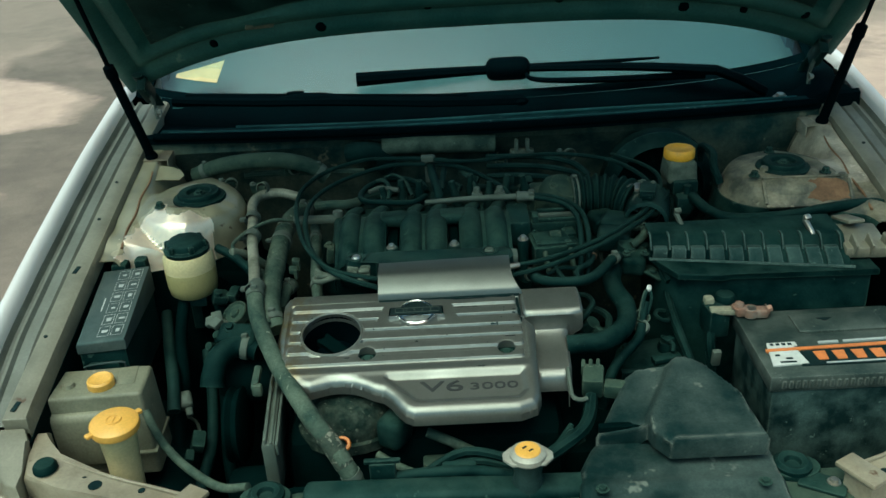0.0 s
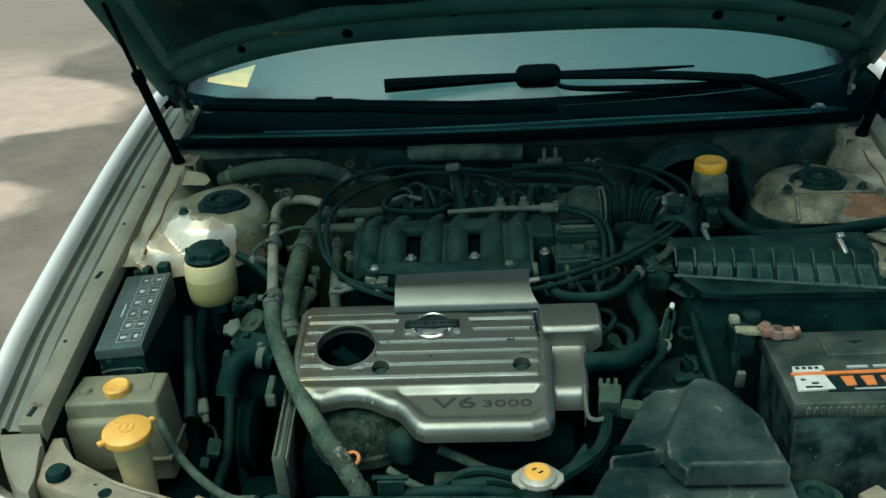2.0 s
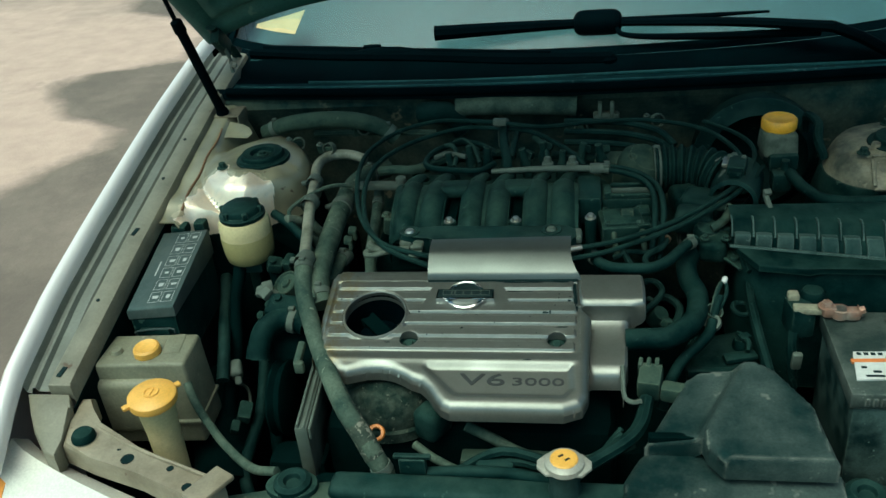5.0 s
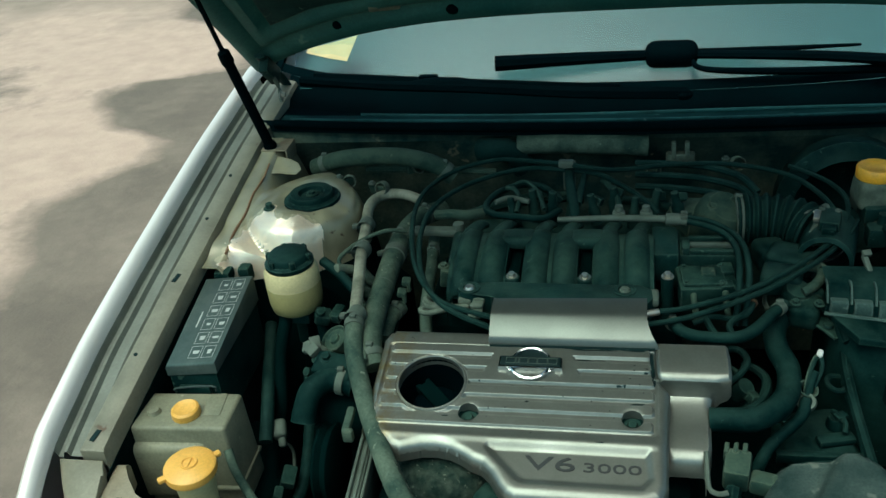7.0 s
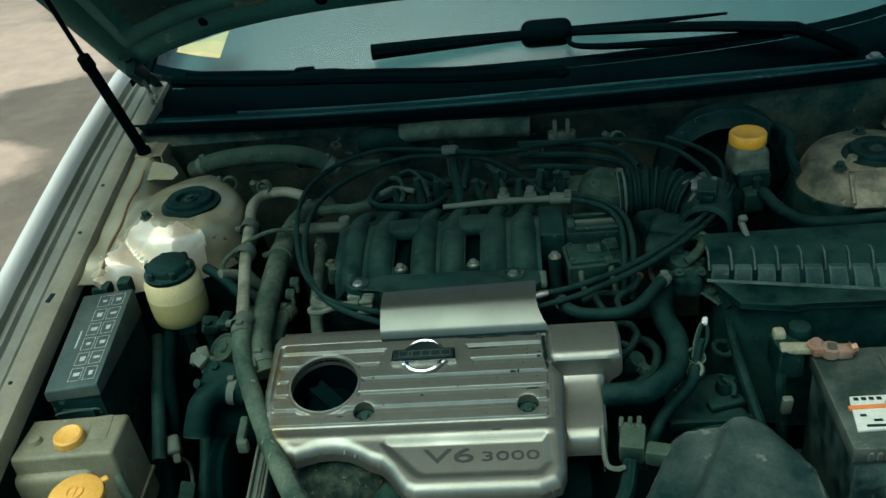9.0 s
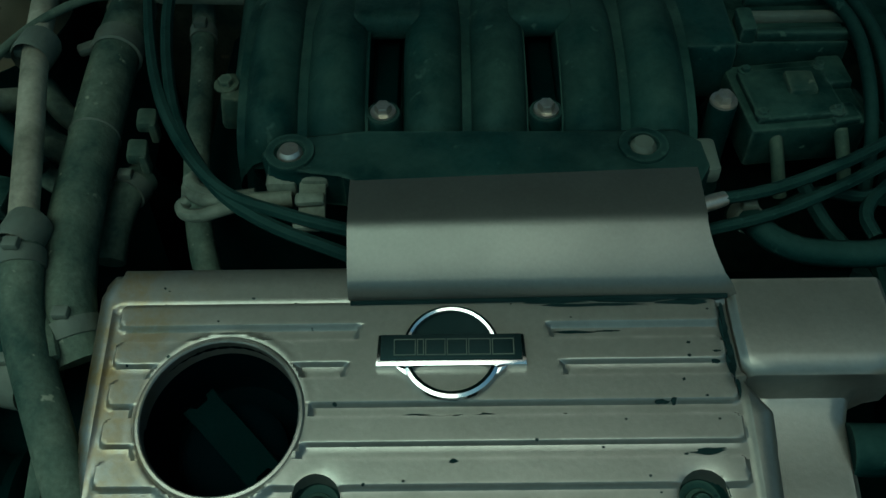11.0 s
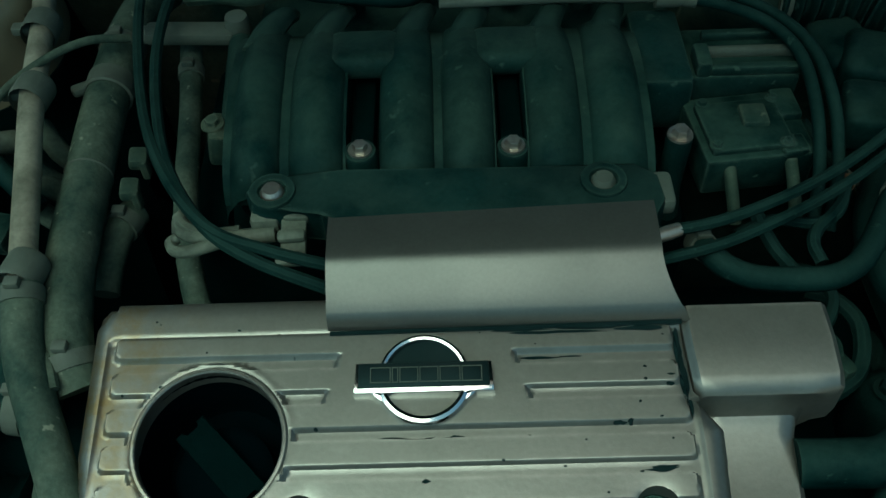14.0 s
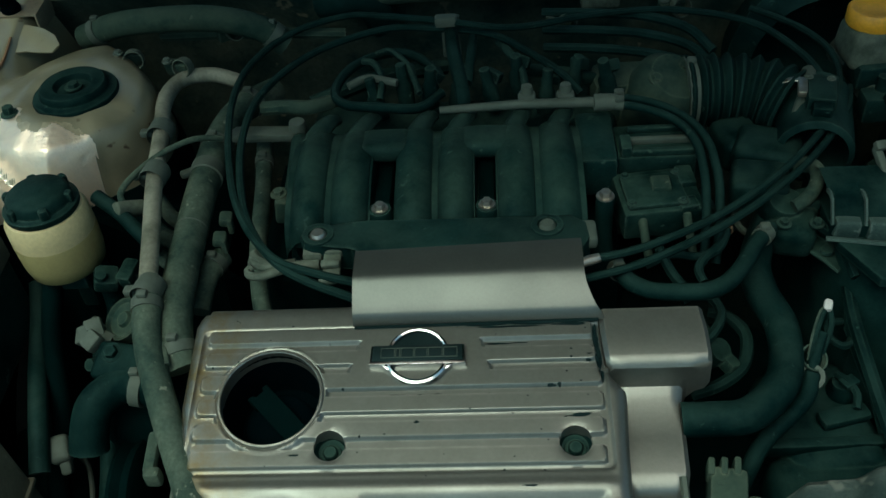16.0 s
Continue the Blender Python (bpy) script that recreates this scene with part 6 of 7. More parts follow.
alone("fork_bracket", merge(sweep([(-0.407, -0.284, 0.842), (-0.399, -0.302, 0.838), (-0.388, -0.320, 0.836), (-0.377, -0.340, 0.834), (-0.371, -0.356, 0.830)], 0.0042, 8, 4), sweep([(-0.388, -0.320, 0.836), (-0.386, -0.338, 0.834), (-0.382, -0.350, 0.828)], 0.0036, 8, 3), lathe([(0.003, 0.003), (0.0085, 0.002), (0.0085, -0.002), (0.003, -0.003)], (-0.403, -0.274, 0.850), 14, (60, 0, 20))), "dusty_rubber", "dusty forked metal bracket between the two hoses", "bracket", (-0.388, -0.32, 0.83))
alone("oily_plug", merge(box((-0.484, -0.207, 0.800), (0.026, 0.026, 0.020), 0.005, (14, 18, 16)), box((-0.461, -0.199, 0.800), (0.018, 0.030, 0.018), 0.004, (10, 0, -12)), lathe([(0, 0.006), (0.006, 0.005), (0.007, 0)], (-0.484, -0.215, 0.811), 10, (14, 18, 0))), "dark_cast", "oily metal fitting behind the steering reservoir", "fitting", (-0.48, -0.207, 0.79))
alone("pump_bracket", merge(box((-0.436, -0.318, 0.790), (0.060, 0.040, 0.016), 0.007, (24, 0, -12), 3), box((-0.414, -0.326, 0.782), (0.030, 0.046, 0.030), 0.010, (16, 0, -10), 3), bolt((-0.446, -0.312, 0.800), 0.007, 0.007, (24, 0, 0))), "rubber", "dusty cast bracket over the steering pump", "bracket", (-0.436, -0.318, 0.775))
alone("foil_sleeve", merge(*[box((-0.4735 + 0.009 * dx, -0.286 + 0.010 * dy, 0.798 + 0.004 * dz), (0.017, 0.019, 0.011), 0.002, (18 + 22 * dz, 25 * dx, 40 * dy)) for dx, dy, dz in ((-1, 0, 0), (0, 0.6, 1), (1, -0.4, -1), (0.2, -1, 0.4), (-0.4, 1.2, -0.6))]), "cast", "crumpled oily metal sleeve above the pump", "sleeve", (-0.4735, -0.286, 0.785))
alone("pale_connector", merge(box((-0.533, -0.341, 0.680), (0.022, 0.030, 0.022), 0.006, (30, 0, 20), 3), box((-0.526, -0.354, 0.668), (0.012, 0.018, 0.014), 0.004, (40, 0, 20))), "cast", "dull pale connector low in the bay", "connector", (-0.533, -0.341, 0.665))
alone("post_clip", merge(box((-0.391, -0.405, 0.762), (0.012, 0.040, 0.012), 0.004, (28, 0, -6)), box((-0.388, -0.424, 0.752), (0.016, 0.012, 0.020), 0.004)), "dusty_rubber", "dusty metal clip on the upright bracket", "clip", (-0.391, -0.405, 0.745))
tube("feed_hose", "dusty dark hose under the steering reservoir", [(-0.604, -0.150, 0.74), (-0.592, -0.195, 0.725), (-0.572, -0.262, 0.718), (-0.553, -0.323, 0.708), (-0.545, -0.37, 0.68)], 0.011, "black_plastic", n=10)
tube("wire", "thin dusty wire low in the bay", [(-0.575, -0.292, 0.615), (-0.556, -0.301, 0.62), (-0.532, -0.319, 0.622), (-0.519, -0.345, 0.618), (-0.516, -0.37, 0.60)], 0.0028, "cast", "wiring", 6)

pump = thing("power_steering_pump", (-0.45, -0.33, 0.60), "grimy power steering pump with pulley", "pump")
part("pump_body", merge(lathe([(0, 0.05), (0.035, 0.05), (0.045, 0.03), (0.048, -0.03), (0.03, -0.05), (0, -0.05)], (-0.425, -0.31, 0.70), 24, (0, 90, 0)), box((-0.42, -0.28, 0.745), (0.05, 0.04, 0.04), 0.01)), "deep", pump)
part("pump_pulley", lathe([(0, 0.016), (0.02, 0.016), (0.05, 0.012), (0.060, 0.016), (0.062, 0.012), (0.056, 0.004), (0.062, -0.006), (0.056, -0.010), (0.0, -0.012)], (-0.435, -0.385, 0.66), 32, (0, -90, 0)), "deep", pump, "dark grooved pulley")
part("pump_fitting", merge(lathe([(0, 0.02), (0.008, 0.019), (0.010, 0.006), (0.012, 0.0), (0.012, -0.02)], (-0.478, -0.26, 0.745), 8, (20, -20, 0)), lathe([(0, 0.016), (0.007, 0.015), (0.008, 0.0)], (-0.49, -0.275, 0.74), 8, (40, -30, 0))), "dark_cast", pump, "dull metal hose fitting")
alone("alternator", merge(lathe([(0, 0.06), (0.05, 0.058), (0.066, 0.04), (0.068, -0.03), (0.05, -0.055), (0, -0.06)], (-0.40, -0.50, 0.52), 28, (0, 90, 0)), box((-0.40, -0.46, 0.44), (0.10, 0.06, 0.36), 0.02)), "deep", "grimy alternator deep beside the engine, coloured near-black for shade", "alternator", (-0.40, -0.5, 0.26))
alone("side_duct", merge(sweep([(-0.60, -0.26, 0.58), (-0.57, -0.36, 0.57), (-0.53, -0.48, 0.54)], 0.05, 14, 5), box((-0.58, -0.36, 0.38), (0.12, 0.26, 0.30), 0.03)), "deep", "dark plastic housing low in the bay", "housing", (-0.58, -0.3, 0.25))
tube("harness", "taped black wiring harness low beside the pump", [(-0.52, -0.22, 0.70), (-0.50, -0.30, 0.66), (-0.49, -0.38, 0.62), (-0.50, -0.46, 0.57), (-0.46, -0.53, 0.55)], 0.010, "rubber", "wiring")
alone("harness_plug", merge(box((-0.505, -0.40, 0.640), (0.022, 0.032, 0.022), 0.004, (20, 20, 10)), box((-0.515, -0.425, 0.63), (0.014, 0.02, 0.016), 0.003, (20, 20, 10))), "dark_cast", "dull grey plug on the wiring harness", "connector", (-0.505, -0.40, 0.63))
for k in range(2):
    tube("thin_rod", "thin grey metal rod low in the bay", [(-0.395 - 0.02 * k, -0.54, 0.60), (-0.44 - 0.02 * k, -0.60, 0.60)], 0.004, "cast", "rod", 6, 2)

# ---------------------------------------------------------------- cables and hoses over the engine
tube("throttle_cable", "black cable looping from the heat shield round the engine", [(-0.19, -0.290, 0.862), (-0.235, -0.278, 0.866), (-0.28, -0.258, 0.870), (-0.318, -0.207, 0.878), (-0.345, -0.131, 0.882), (-0.365, -0.022, 0.886), (-0.360, 0.064, 0.888), (-0.318, 0.125, 0.896), (-0.250, 0.143, 0.907), (-0.1965, 0.124, 0.915), (-0.1187, 0.085, 0.925), (-0.038, 0.067, 0.922), (0.057, 0.100, 0.915), (0.152, 0.112, 0.910), (0.2425, 0.091, 0.900), (0.287, 0.0225, 0.895), (0.305, -0.040, 0.884)], 0.0043, n=8)
tube("vacuum_hose", "black hose looping from the heat shield round the engine", [(-0.19, -0.303, 0.852), (-0.25, -0.280, 0.862), (-0.287, -0.251, 0.870), (-0.320, -0.189, 0.878), (-0.341, -0.079, 0.884), (-0.331, 0.011, 0.888), (-0.280, 0.085, 0.892), (-0.1967, 0.109, 0.905), (-0.136, 0.097, 0.910), (-0.067, 0.074, 0.912), (-0.025, 0.036, 0.910), (0.015, -0.002, 0.900), (0.035, -0.02, 0.885)], 0.0045, n=8)
tube("vacuum_hose", "black hose running across to the intake duct", [(0.016, -0.272, 0.866), (0.067, -0.262, 0.868), (0.135, -0.232, 0.872), (0.197, -0.188, 0.876), (0.256, -0.130, 0.880), (0.302, -0.064, 0.884), (0.325, 0.024, 0.886), (0.305, 0.085, 0.89), (0.25, 0.125, 0.9)], 0.0040, n=8)
tube("vacuum_hose", "black hose running across to the intake duct", [(0.016, -0.288, 0.857), (0.07, -0.274, 0.861), (0.139, -0.242, 0.868), (0.203, -0.196, 0.872), (0.264, -0.136, 0.876), (0.312, -0.069, 0.878), (0.335, -0.01, 0.87)], 0.0040, n=8)
for k in range(2):
    tube("breather_hose", "black hose curving over the throttle body", [(0.060, -0.046 - 0.012 * k, 0.895), (0.10 - 0.004 * k, -0.053 - 0.014 * k, 0.893), (0.133 - 0.006 * k, -0.076 - 0.012 * k, 0.891), (0.155 - 0.011 * k, -0.115 - 0.006 * k, 0.887), (0.160 - 0.013 * k, -0.165, 0.876), (0.156 - 0.013 * k, -0.21, 0.855), (0.15 - 0.012 * k, -0.24, 0.825)], 0.0047, n=10, clamps=(0.05,))
clip = alone("hose_clip", merge(box((-0.2222, -0.262, 0.862), (0.017, 0.040, 0.004), 0.0015, (12, 0, 2)), box((-0.2212, -0.246, 0.8655), (0.018, 0.012, 0.010), 0.003, (10, 0, 0)), box((-0.2228, -0.2655, 0.8665), (0.019, 0.009, 0.007), 0.003, (12, 0, 4)), box((-0.2235, -0.2805, 0.8605), (0.019, 0.010, 0.008), 0.003, (12, 0, 4)), box((-0.2425, -0.2475, 0.862), (0.020, 0.014, 0.014), 0.004)), "pale_plastic", "dusty pale hose clip", "clip", (-0.2222, -0.262, 0.855))
alone("hose_barb", lathe([(0, 0.010), (0.0046, 0.009), (0.0052, 0.0), (0.0046, -0.012), (0, -0.013)], (0.024, -0.272, 0.866), 12, (0, 90, 20)), "steel", "small bright hose end", "fitting", (0.024, -0.272, 0.866))
hook = tube("rubber_elbow", "pale forked rubber tube beside the hose clip", [(-0.236, -0.2555, 0.857), (-0.2605, -0.2575, 0.857), (-0.2755, -0.2560, 0.856), (-0.2890, -0.2520, 0.856), (-0.2995, -0.2455, 0.857), (-0.3045, -0.2375, 0.858)], (0.0058, 0.0048), "pale_plastic", n=9)
part("fork", sweep([(-0.255, -0.2570, 0.856), (-0.2690, -0.2580, 0.855), (-0.2836, -0.2618, 0.853), (-0.2950, -0.2640, 0.851), (-0.3045, -0.2625, 0.851), (-0.3080, -0.2565, 0.852), (-0.3040, -0.2530, 0.853)], (0.0052, 0.0040), 9, 6), "pale_plastic", hook)
part("fork_tip", sweep([(-0.2600, -0.2530, 0.856), (-0.2780, -0.2545, 0.8555), (-0.2930, -0.2545, 0.8555), (-0.3030, -0.2480, 0.8555), (-0.3055, -0.2390, 0.8555), (-0.3035, -0.2320, 0.8555)], (0.0058, 0.0030), 9, 6), "pale_plastic", hook)
alone("loom_bracket", merge(box((-0.1165, 0.083, 0.927), (0.026, 0.014, 0.013), 0.003), box((-0.112, 0.094, 0.900), (0.022, 0.008, 0.055), 0.002)), "cast", "small pale cable bracket", "bracket", (-0.1165, 0.083, 0.875))

# brackets and stubs at the foot of the firewall
def stub_bracket(at, turn, label):
    b = thing("pipe_clip", at, label, "bracket")
    x, y, z = at
    part("clip_plate", box((x, y, z), (0.034, 0.012, 0.022), 0.003, (12, 0, turn)), "dark_bay", b)
    part("clip_band", lathe([(0.011, -0.006), (0.0125, -0.006), (0.0125, 0.006), (0.011, 0.006), (0.011, -0.006)], (x + 0.010, y - 0.010, z + 0.006), 18, (78, 0, turn)), "pale_plastic", b)
    part("clip_bolt", bolt((x - 0.010, y - 0.004, z + 0.012), 0.0045, 0.005), "cast", b)


for at, turn in (((-0.520, 0.100, 0.886), 12), ((-0.455, 0.085, 0.880), -20), ((-0.400, 0.150, 0.892), 35), ((0.02, 0.130, 0.890), -10), ((0.16, 0.150, 0.892), 15)):
    stub_bracket(at, turn, "dusty pipe clip bolted below the firewall")
tube("return_pipe", "dark bent pipe along the firewall foot", [(-0.50, 0.175, 0.876), (-0.42, 0.158, 0.884), (-0.33, 0.148, 0.886), (-0.25, 0.150, 0.880)], 0.0075, "dark_bay", "pipe", 8)
# firewall pipes
tube("insulated_pipe", "dusty insulated pipe along the firewall", [(-0.21, 0.185, 0.918), (-0.15, 0.182, 0.921), (-0.05, 0.18, 0.919), (0.02, 0.183, 0.914)], 0.0185, "dusty_rubber", "pipe", 14)
tube("heater_hose", "large dusty grey hose along the firewall", [(-0.60, 0.165, 0.885), (-0.55, 0.155, 0.905), (-0.48, 0.135, 0.921), (-0.41, 0.13, 0.921), (-0.355, 0.13, 0.905), (-0.325, 0.13, 0.88)], 0.0165, "dark_bay", n=14, clamps=(0.1, 0.9))
tube("firewall_pipe", "black hose dropping from the firewall", [(-0.28, 0.18, 0.91), (-0.25, 0.17, 0.915), (-0.22, 0.18, 0.905), (-0.20, 0.18, 0.87)], 0.022, "rubber", n=12)
alone("firewall_clip", merge(box((0.065, 0.185, 0.90), (0.008, 0.012, 0.04), 0.002), box((0.088, 0.185, 0.90), (0.008, 0.012, 0.04), 0.002), box((0.077, 0.19, 0.888), (0.05, 0.02, 0.018), 0.004)), "pale_plastic", "pale twin clip on the firewall", "clip", (0.077, 0.19, 0.88))
for k, z in enumerate((0.905, 0.893, 0.88)):
    tube("brake_pipe", "dusty black line behind the engine", [(0.0, 0.13 - 0.02 * k, z), (0.06, 0.115 - 0.02 * k, z + 0.004), (0.12, 0.11 - 0.022 * k, z), (0.17, 0.085 - 0.02 * k, z - 0.006), (0.195, 0.055 - 0.02 * k, z - 0.02)], 0.006, "rubber", "pipe", 8)

# ---------------------------------------------------------------- right side of the bay
booster = thing("brake_master_cylinder", (0.37, 0.12, 0.74), "dusty brake master cylinder with a cloudy reservoir", "brake cylinder")
part("booster_shell", lathe([(0, -0.05), (0.05, -0.05), (0.09, -0.03), (0.115, 0.0), (0.115, 0.03), (0.09, 0.05)], (0.35, 0.17, 0.82), 32, (90, 0, 0)), "black_plastic", booster, "black round vacuum booster")
part("cylinder_body", lathe([(0, 0.10), (0.014, 0.10), (0.016, 0.0), (0.022, -0.03)], (0.37, 0.08, 0.845), 18, (90, 0, 0)), "cast", booster)
part("fluid_tank", box((0.368, 0.047, 0.893), (0.060, 0.062, 0.044), 0.009, (0, 0, 4), 3, (0.9, 0.9)), "pale_plastic", booster, "cloudy fluid reservoir")
part("fluid_neck", box((0.372, 0.03, 0.866), (0.05, 0.045, 0.03), 0.006, (0, 0, 4)), "black_plastic", booster)
part("fluid_cap", lathe([(0.0285, 0.0), (0.0295, 0.002), (0.0295, 0.016), (0.027, 0.019), (0.020, 0.019), (0.018, 0.0175), (0.0, 0.0175)], (0.368, 0.052, 0.914), 32), "yellow_green", booster, "yellow screw cap")
part("fluid_sensor", merge(box((0.366, -0.012, 0.845), (0.032, 0.03, 0.034), 0.006), lathe([(0, 0.012), (0.007, 0.011), (0.008, -0.012)], (0.373, -0.006, 0.868), 12)), "black_plastic", booster)
tube("brake_hose", "black rubber hose past the strut tower", [(0.378, -0.02, 0.862), (0.395, -0.07, 0.856), (0.43, -0.105, 0.852), (0.52, -0.118, 0.858), (0.60, -0.108, 0.864), (0.67, -0.10, 0.866), (0.70, -0.10, 0.862)], 0.010, n=10)
tube("vacuum_line", "black vacuum line from the booster", [(0.43, 0.12, 0.88), (0.425, 0.10, 0.915), (0.435, 0.06, 0.915), (0.43, 0.03, 0.90), (0.44, 0.015, 0.87)], 0.008, n=8)

tube("intake_bellows", "black ribbed rubber intake duct", [(0.155, 0.005, 0.862), (0.185, 0.006, 0.862), (0.215, 0.004, 0.862), (0.245, -0.006, 0.86), (0.268, -0.025, 0.857)], 0.040, "rubber", "intake duct", 20, 10, clamps=(0.04,), ripple=0.004, pitch=0.0145)
flow = thing("air_flow_sensor", (0.285, -0.06, 0.84), "black air flow meter in the intake duct", "sensor")
part("sensor_tube", lathe([(0.034, 0.05), (0.040, 0.045), (0.041, -0.05), (0.036, -0.055)], (0.285, -0.062, 0.853), 24, (90, 0, -14)), "black_plastic", flow)
head = part("sensor_head", box((0.285, -0.06, 0.895), (0.03, 0.05, 0.022), 0.005, (0, 0, -14)), "black_plastic", flow)
part("sensor_plug", box((0.278, -0.090, 0.896), (0.020, 0.016, 0.014), 0.003, (0, 0, -14)), "rubber", head)
for dx, dy in ((-0.010, 0.018), (0.012, 0.012)):
    part("sensor_screw", bolt((0.285 + dx, -0.06 + dy, 0.906), 0.0032, 0.003), "cast", head)
alone("duct_clamp", merge(lathe([(0.0425, -0.005), (0.0435, -0.004), (0.0435, 0.004), (0.0425, 0.005)], (0.275, -0.036, 0.856), 28, (90, 0, -25)), box((0.268, -0.05, 0.899), (0.010, 0.03, 0.008), 0.002, (0, 0, -14))), "steel", "shiny metal hose clamp", "clamp", (0.275, -0.036, 0.85))
tube("duct_pipe", "pale dusty tube beside the intake duct", [(0.255, -0.085, 0.872), (0.268, -0.06, 0.882), (0.282, -0.03, 0.888), (0.29, 0.0, 0.885)], 0.009, "cast", "pipe")
res = thing("resonator", (0.23, -0.09, 0.82), "black plastic resonator below the duct", "resonator")
part("chamber", box((0.23, -0.09, 0.845), (0.07, 0.06, 0.035), 0.012, (0, 0, -20), 3), "black_plastic", res)
part("neck", box((0.205, -0.06, 0.835), (0.05, 0.06, 0.04), 0.012, (0, 0, 10), 3), "black_plastic", res)
part("front_chamber", box((0.210, -0.143, 0.842), (0.058, 0.052, 0.034), 0.008, (0, 0, -12), 3), "black_plastic", res)


def lid_foot(x):
    return -0.175 - 0.2 * x


def lid_ledge(x):
    return -0.204 - 0.1 * x


def air_box():
    a = thing("air_filter_box", (0.42, -0.18, 0.62), "dusty black air filter housing with a ribbed lid", "air filter box")
    part("box_body", prism([(0.272, -0.10), (0.60, -0.115), (0.60, -0.295), (0.365, -0.288), (0.295, -0.265), (0.275, -0.23)], 0.62, 0.832, 0.004), "black_plastic", a)
    lip = part("box_lip", prism([(0.262, -0.115), (0.61, -0.12), (0.61, -0.302), (0.375, -0.293), (0.358, -0.298), (0.330, -0.292), (0.290, -0.285), (0.266, -0.235)], 0.832, 0.842, 0.002), "rubber", a, "flanged rim of the filter housing")
    lid = part("box_lid", loft([[(x, lid_foot(x) + 0.004, 0.836), (x, lid_foot(x) + 0.005, 0.842), (x, lid_ledge(x) + 0.004, 0.858), (x, lid_ledge(x) + 0.009, 0.860), (x, lid_ledge(x) + 0.022, 0.875), (x, lid_ledge(x) + 0.028, 0.878), (x, -0.165, 0.880), (x, -0.150, 0.868), (x, -0.148, 0.835)] for x in np.linspace(0.258, 0.572, 20)], cap=False), "rubber", a, "ribbed dusty filter lid")
    for k in range(11):
        x = 0.258 + 0.0305 * k
        part("lid_rib", thicken(loft([[(x + dx, lid_ledge(x) + dy, z) for dy, z in ((0.002, 0.859), (0.004, 0.864), (0.017, 0.880), (0.026, 0.8815), (0.034, 0.879))] for dx in (-0.0011, 0.0011)], cap=False), 0.004), "grey_plastic", lid)
        if k < 10:
            block = []
            for u, q in ((0.0035, 0.0), (0.0042, 0.7), (0.008, 1.0), (0.0225, 1.0), (0.0263, 0.7), (0.027, 0.0)):
                xx = x + u
                f, e = lid_foot(xx), lid_ledge(xx)
                deep = 0.005 * (1 - q)
                block.append([(xx, f + deep, 0.843), (xx, f * 0.5 + e * 0.5 - 0.001 + deep, 0.8525), (xx, e + 0.0005 + deep, 0.8595 - 0.3 * deep), (xx, e + 0.003 + deep, 0.8625 - 0.5 * deep), (xx, e + 0.011, 0.8632 - 0.5 * deep), (xx, e + 0.013, 0.860)])
            part("lid_block", loft(block, cap=False), "grey_plastic", lid)
    part("lid_ridge", sweep([(x, lid_foot(x) - 0.003, 0.843) for x in (0.255, 0.42, 0.574)], 0.0028, 6, 4), "grey_plastic", lid)
    for x, y in ((0.522, -0.205), (0.318, -0.152)):
        part("lid_clip", merge(box((x, y - 0.012, 0.882), (0.008, 0.034, 0.008), 0.002, (30, 0, 12)), box((x, y, 0.894), (0.012, 0.010, 0.008), 0.002, (30, 0, 12))), "steel" if x > 0.5 else "cast", lid, "worn spring clip")
    end = part("box_end", merge(box((0.605, -0.228, 0.858), (0.07, 0.085, 0.02), 0.004, (4, 0, -4)), *[box((0.580 + 0.026 * k, -0.262, 0.868), (0.004, 0.03, 0.022), 0.001, (20, 0, 0)) for k in range(3)]), "rail_paint", a, "dusty gusseted end bracket")
    part("end_tab", box((0.600, -0.185, 0.878), (0.03, 0.055, 0.006), 0.002, (-14, 0, 8)), "rail_paint", end)


air_box()


def battery():
    b = thing("battery", (0.49, -0.42, 0.60), "dusty black car battery with orange and white labels", "battery")
    z = 0.79
    part("case", box((0.4945, -0.42, 0.682), (0.236, 0.176, 0.164), 0.004), "battery", b)
    lid = part("lid", merge(box((0.4945, -0.418, 0.776), (0.246, 0.186, 0.026), 0.004), *[box((0.392 + 0.0098 * k, -0.511, 0.776), (0.0045, 0.004, 0.012), 0.001) for k in range(22)]), "dusty_lid", b, "dusty dark grey battery lid")
    part("lid_panel", box((0.52, -0.372, z + 0.0005), (0.135, 0.052, 0.005), 0.002), "dusty_lid", lid)
    part("handle_slot", prism([(0.49, -0.362), (0.515, -0.362), (0.503, -0.370)], z + 0.001, z + 0.0038, 0), "label_black", lid)

    def flat(name, pts, mat, h, label=""):
        part(name, prism(pts, z - 0.001, z + h, 0), mat, lid, label)

    flat("label_ground", [(0.436, -0.447), (0.610, -0.440), (0.610, -0.486), (0.425, -0.486)], "label_black", 0.0008)
    flat("label", [(0.391, -0.4335), (0.430, -0.4325), (0.437, -0.481), (0.384, -0.484)], "label_white", 0.0012, "white printed label")
    flat("orange_band", [(0.386, -0.441), (0.612, -0.434), (0.612, -0.4415), (0.386, -0.4475)], "label_orange", 0.0022, "orange stripe")
    flat("label_top", [(0.393, -0.424), (0.436, -0.423), (0.4365, -0.4325), (0.391, -0.4335)], "label_white", 0.0012)
    for k in range(4):
        flat("print_bar", [(0.396 + 0.009 * k, -0.426), (0.402 + 0.009 * k, -0.426), (0.402 + 0.009 * k, -0.4315), (0.396 + 0.009 * k, -0.4315)], "label_black", 0.0016)
    for k, (x0, x1) in enumerate(((0.395, 0.402), (0.408, 0.418), (0.397, 0.420))):
        y = -0.456 - 0.009 * k
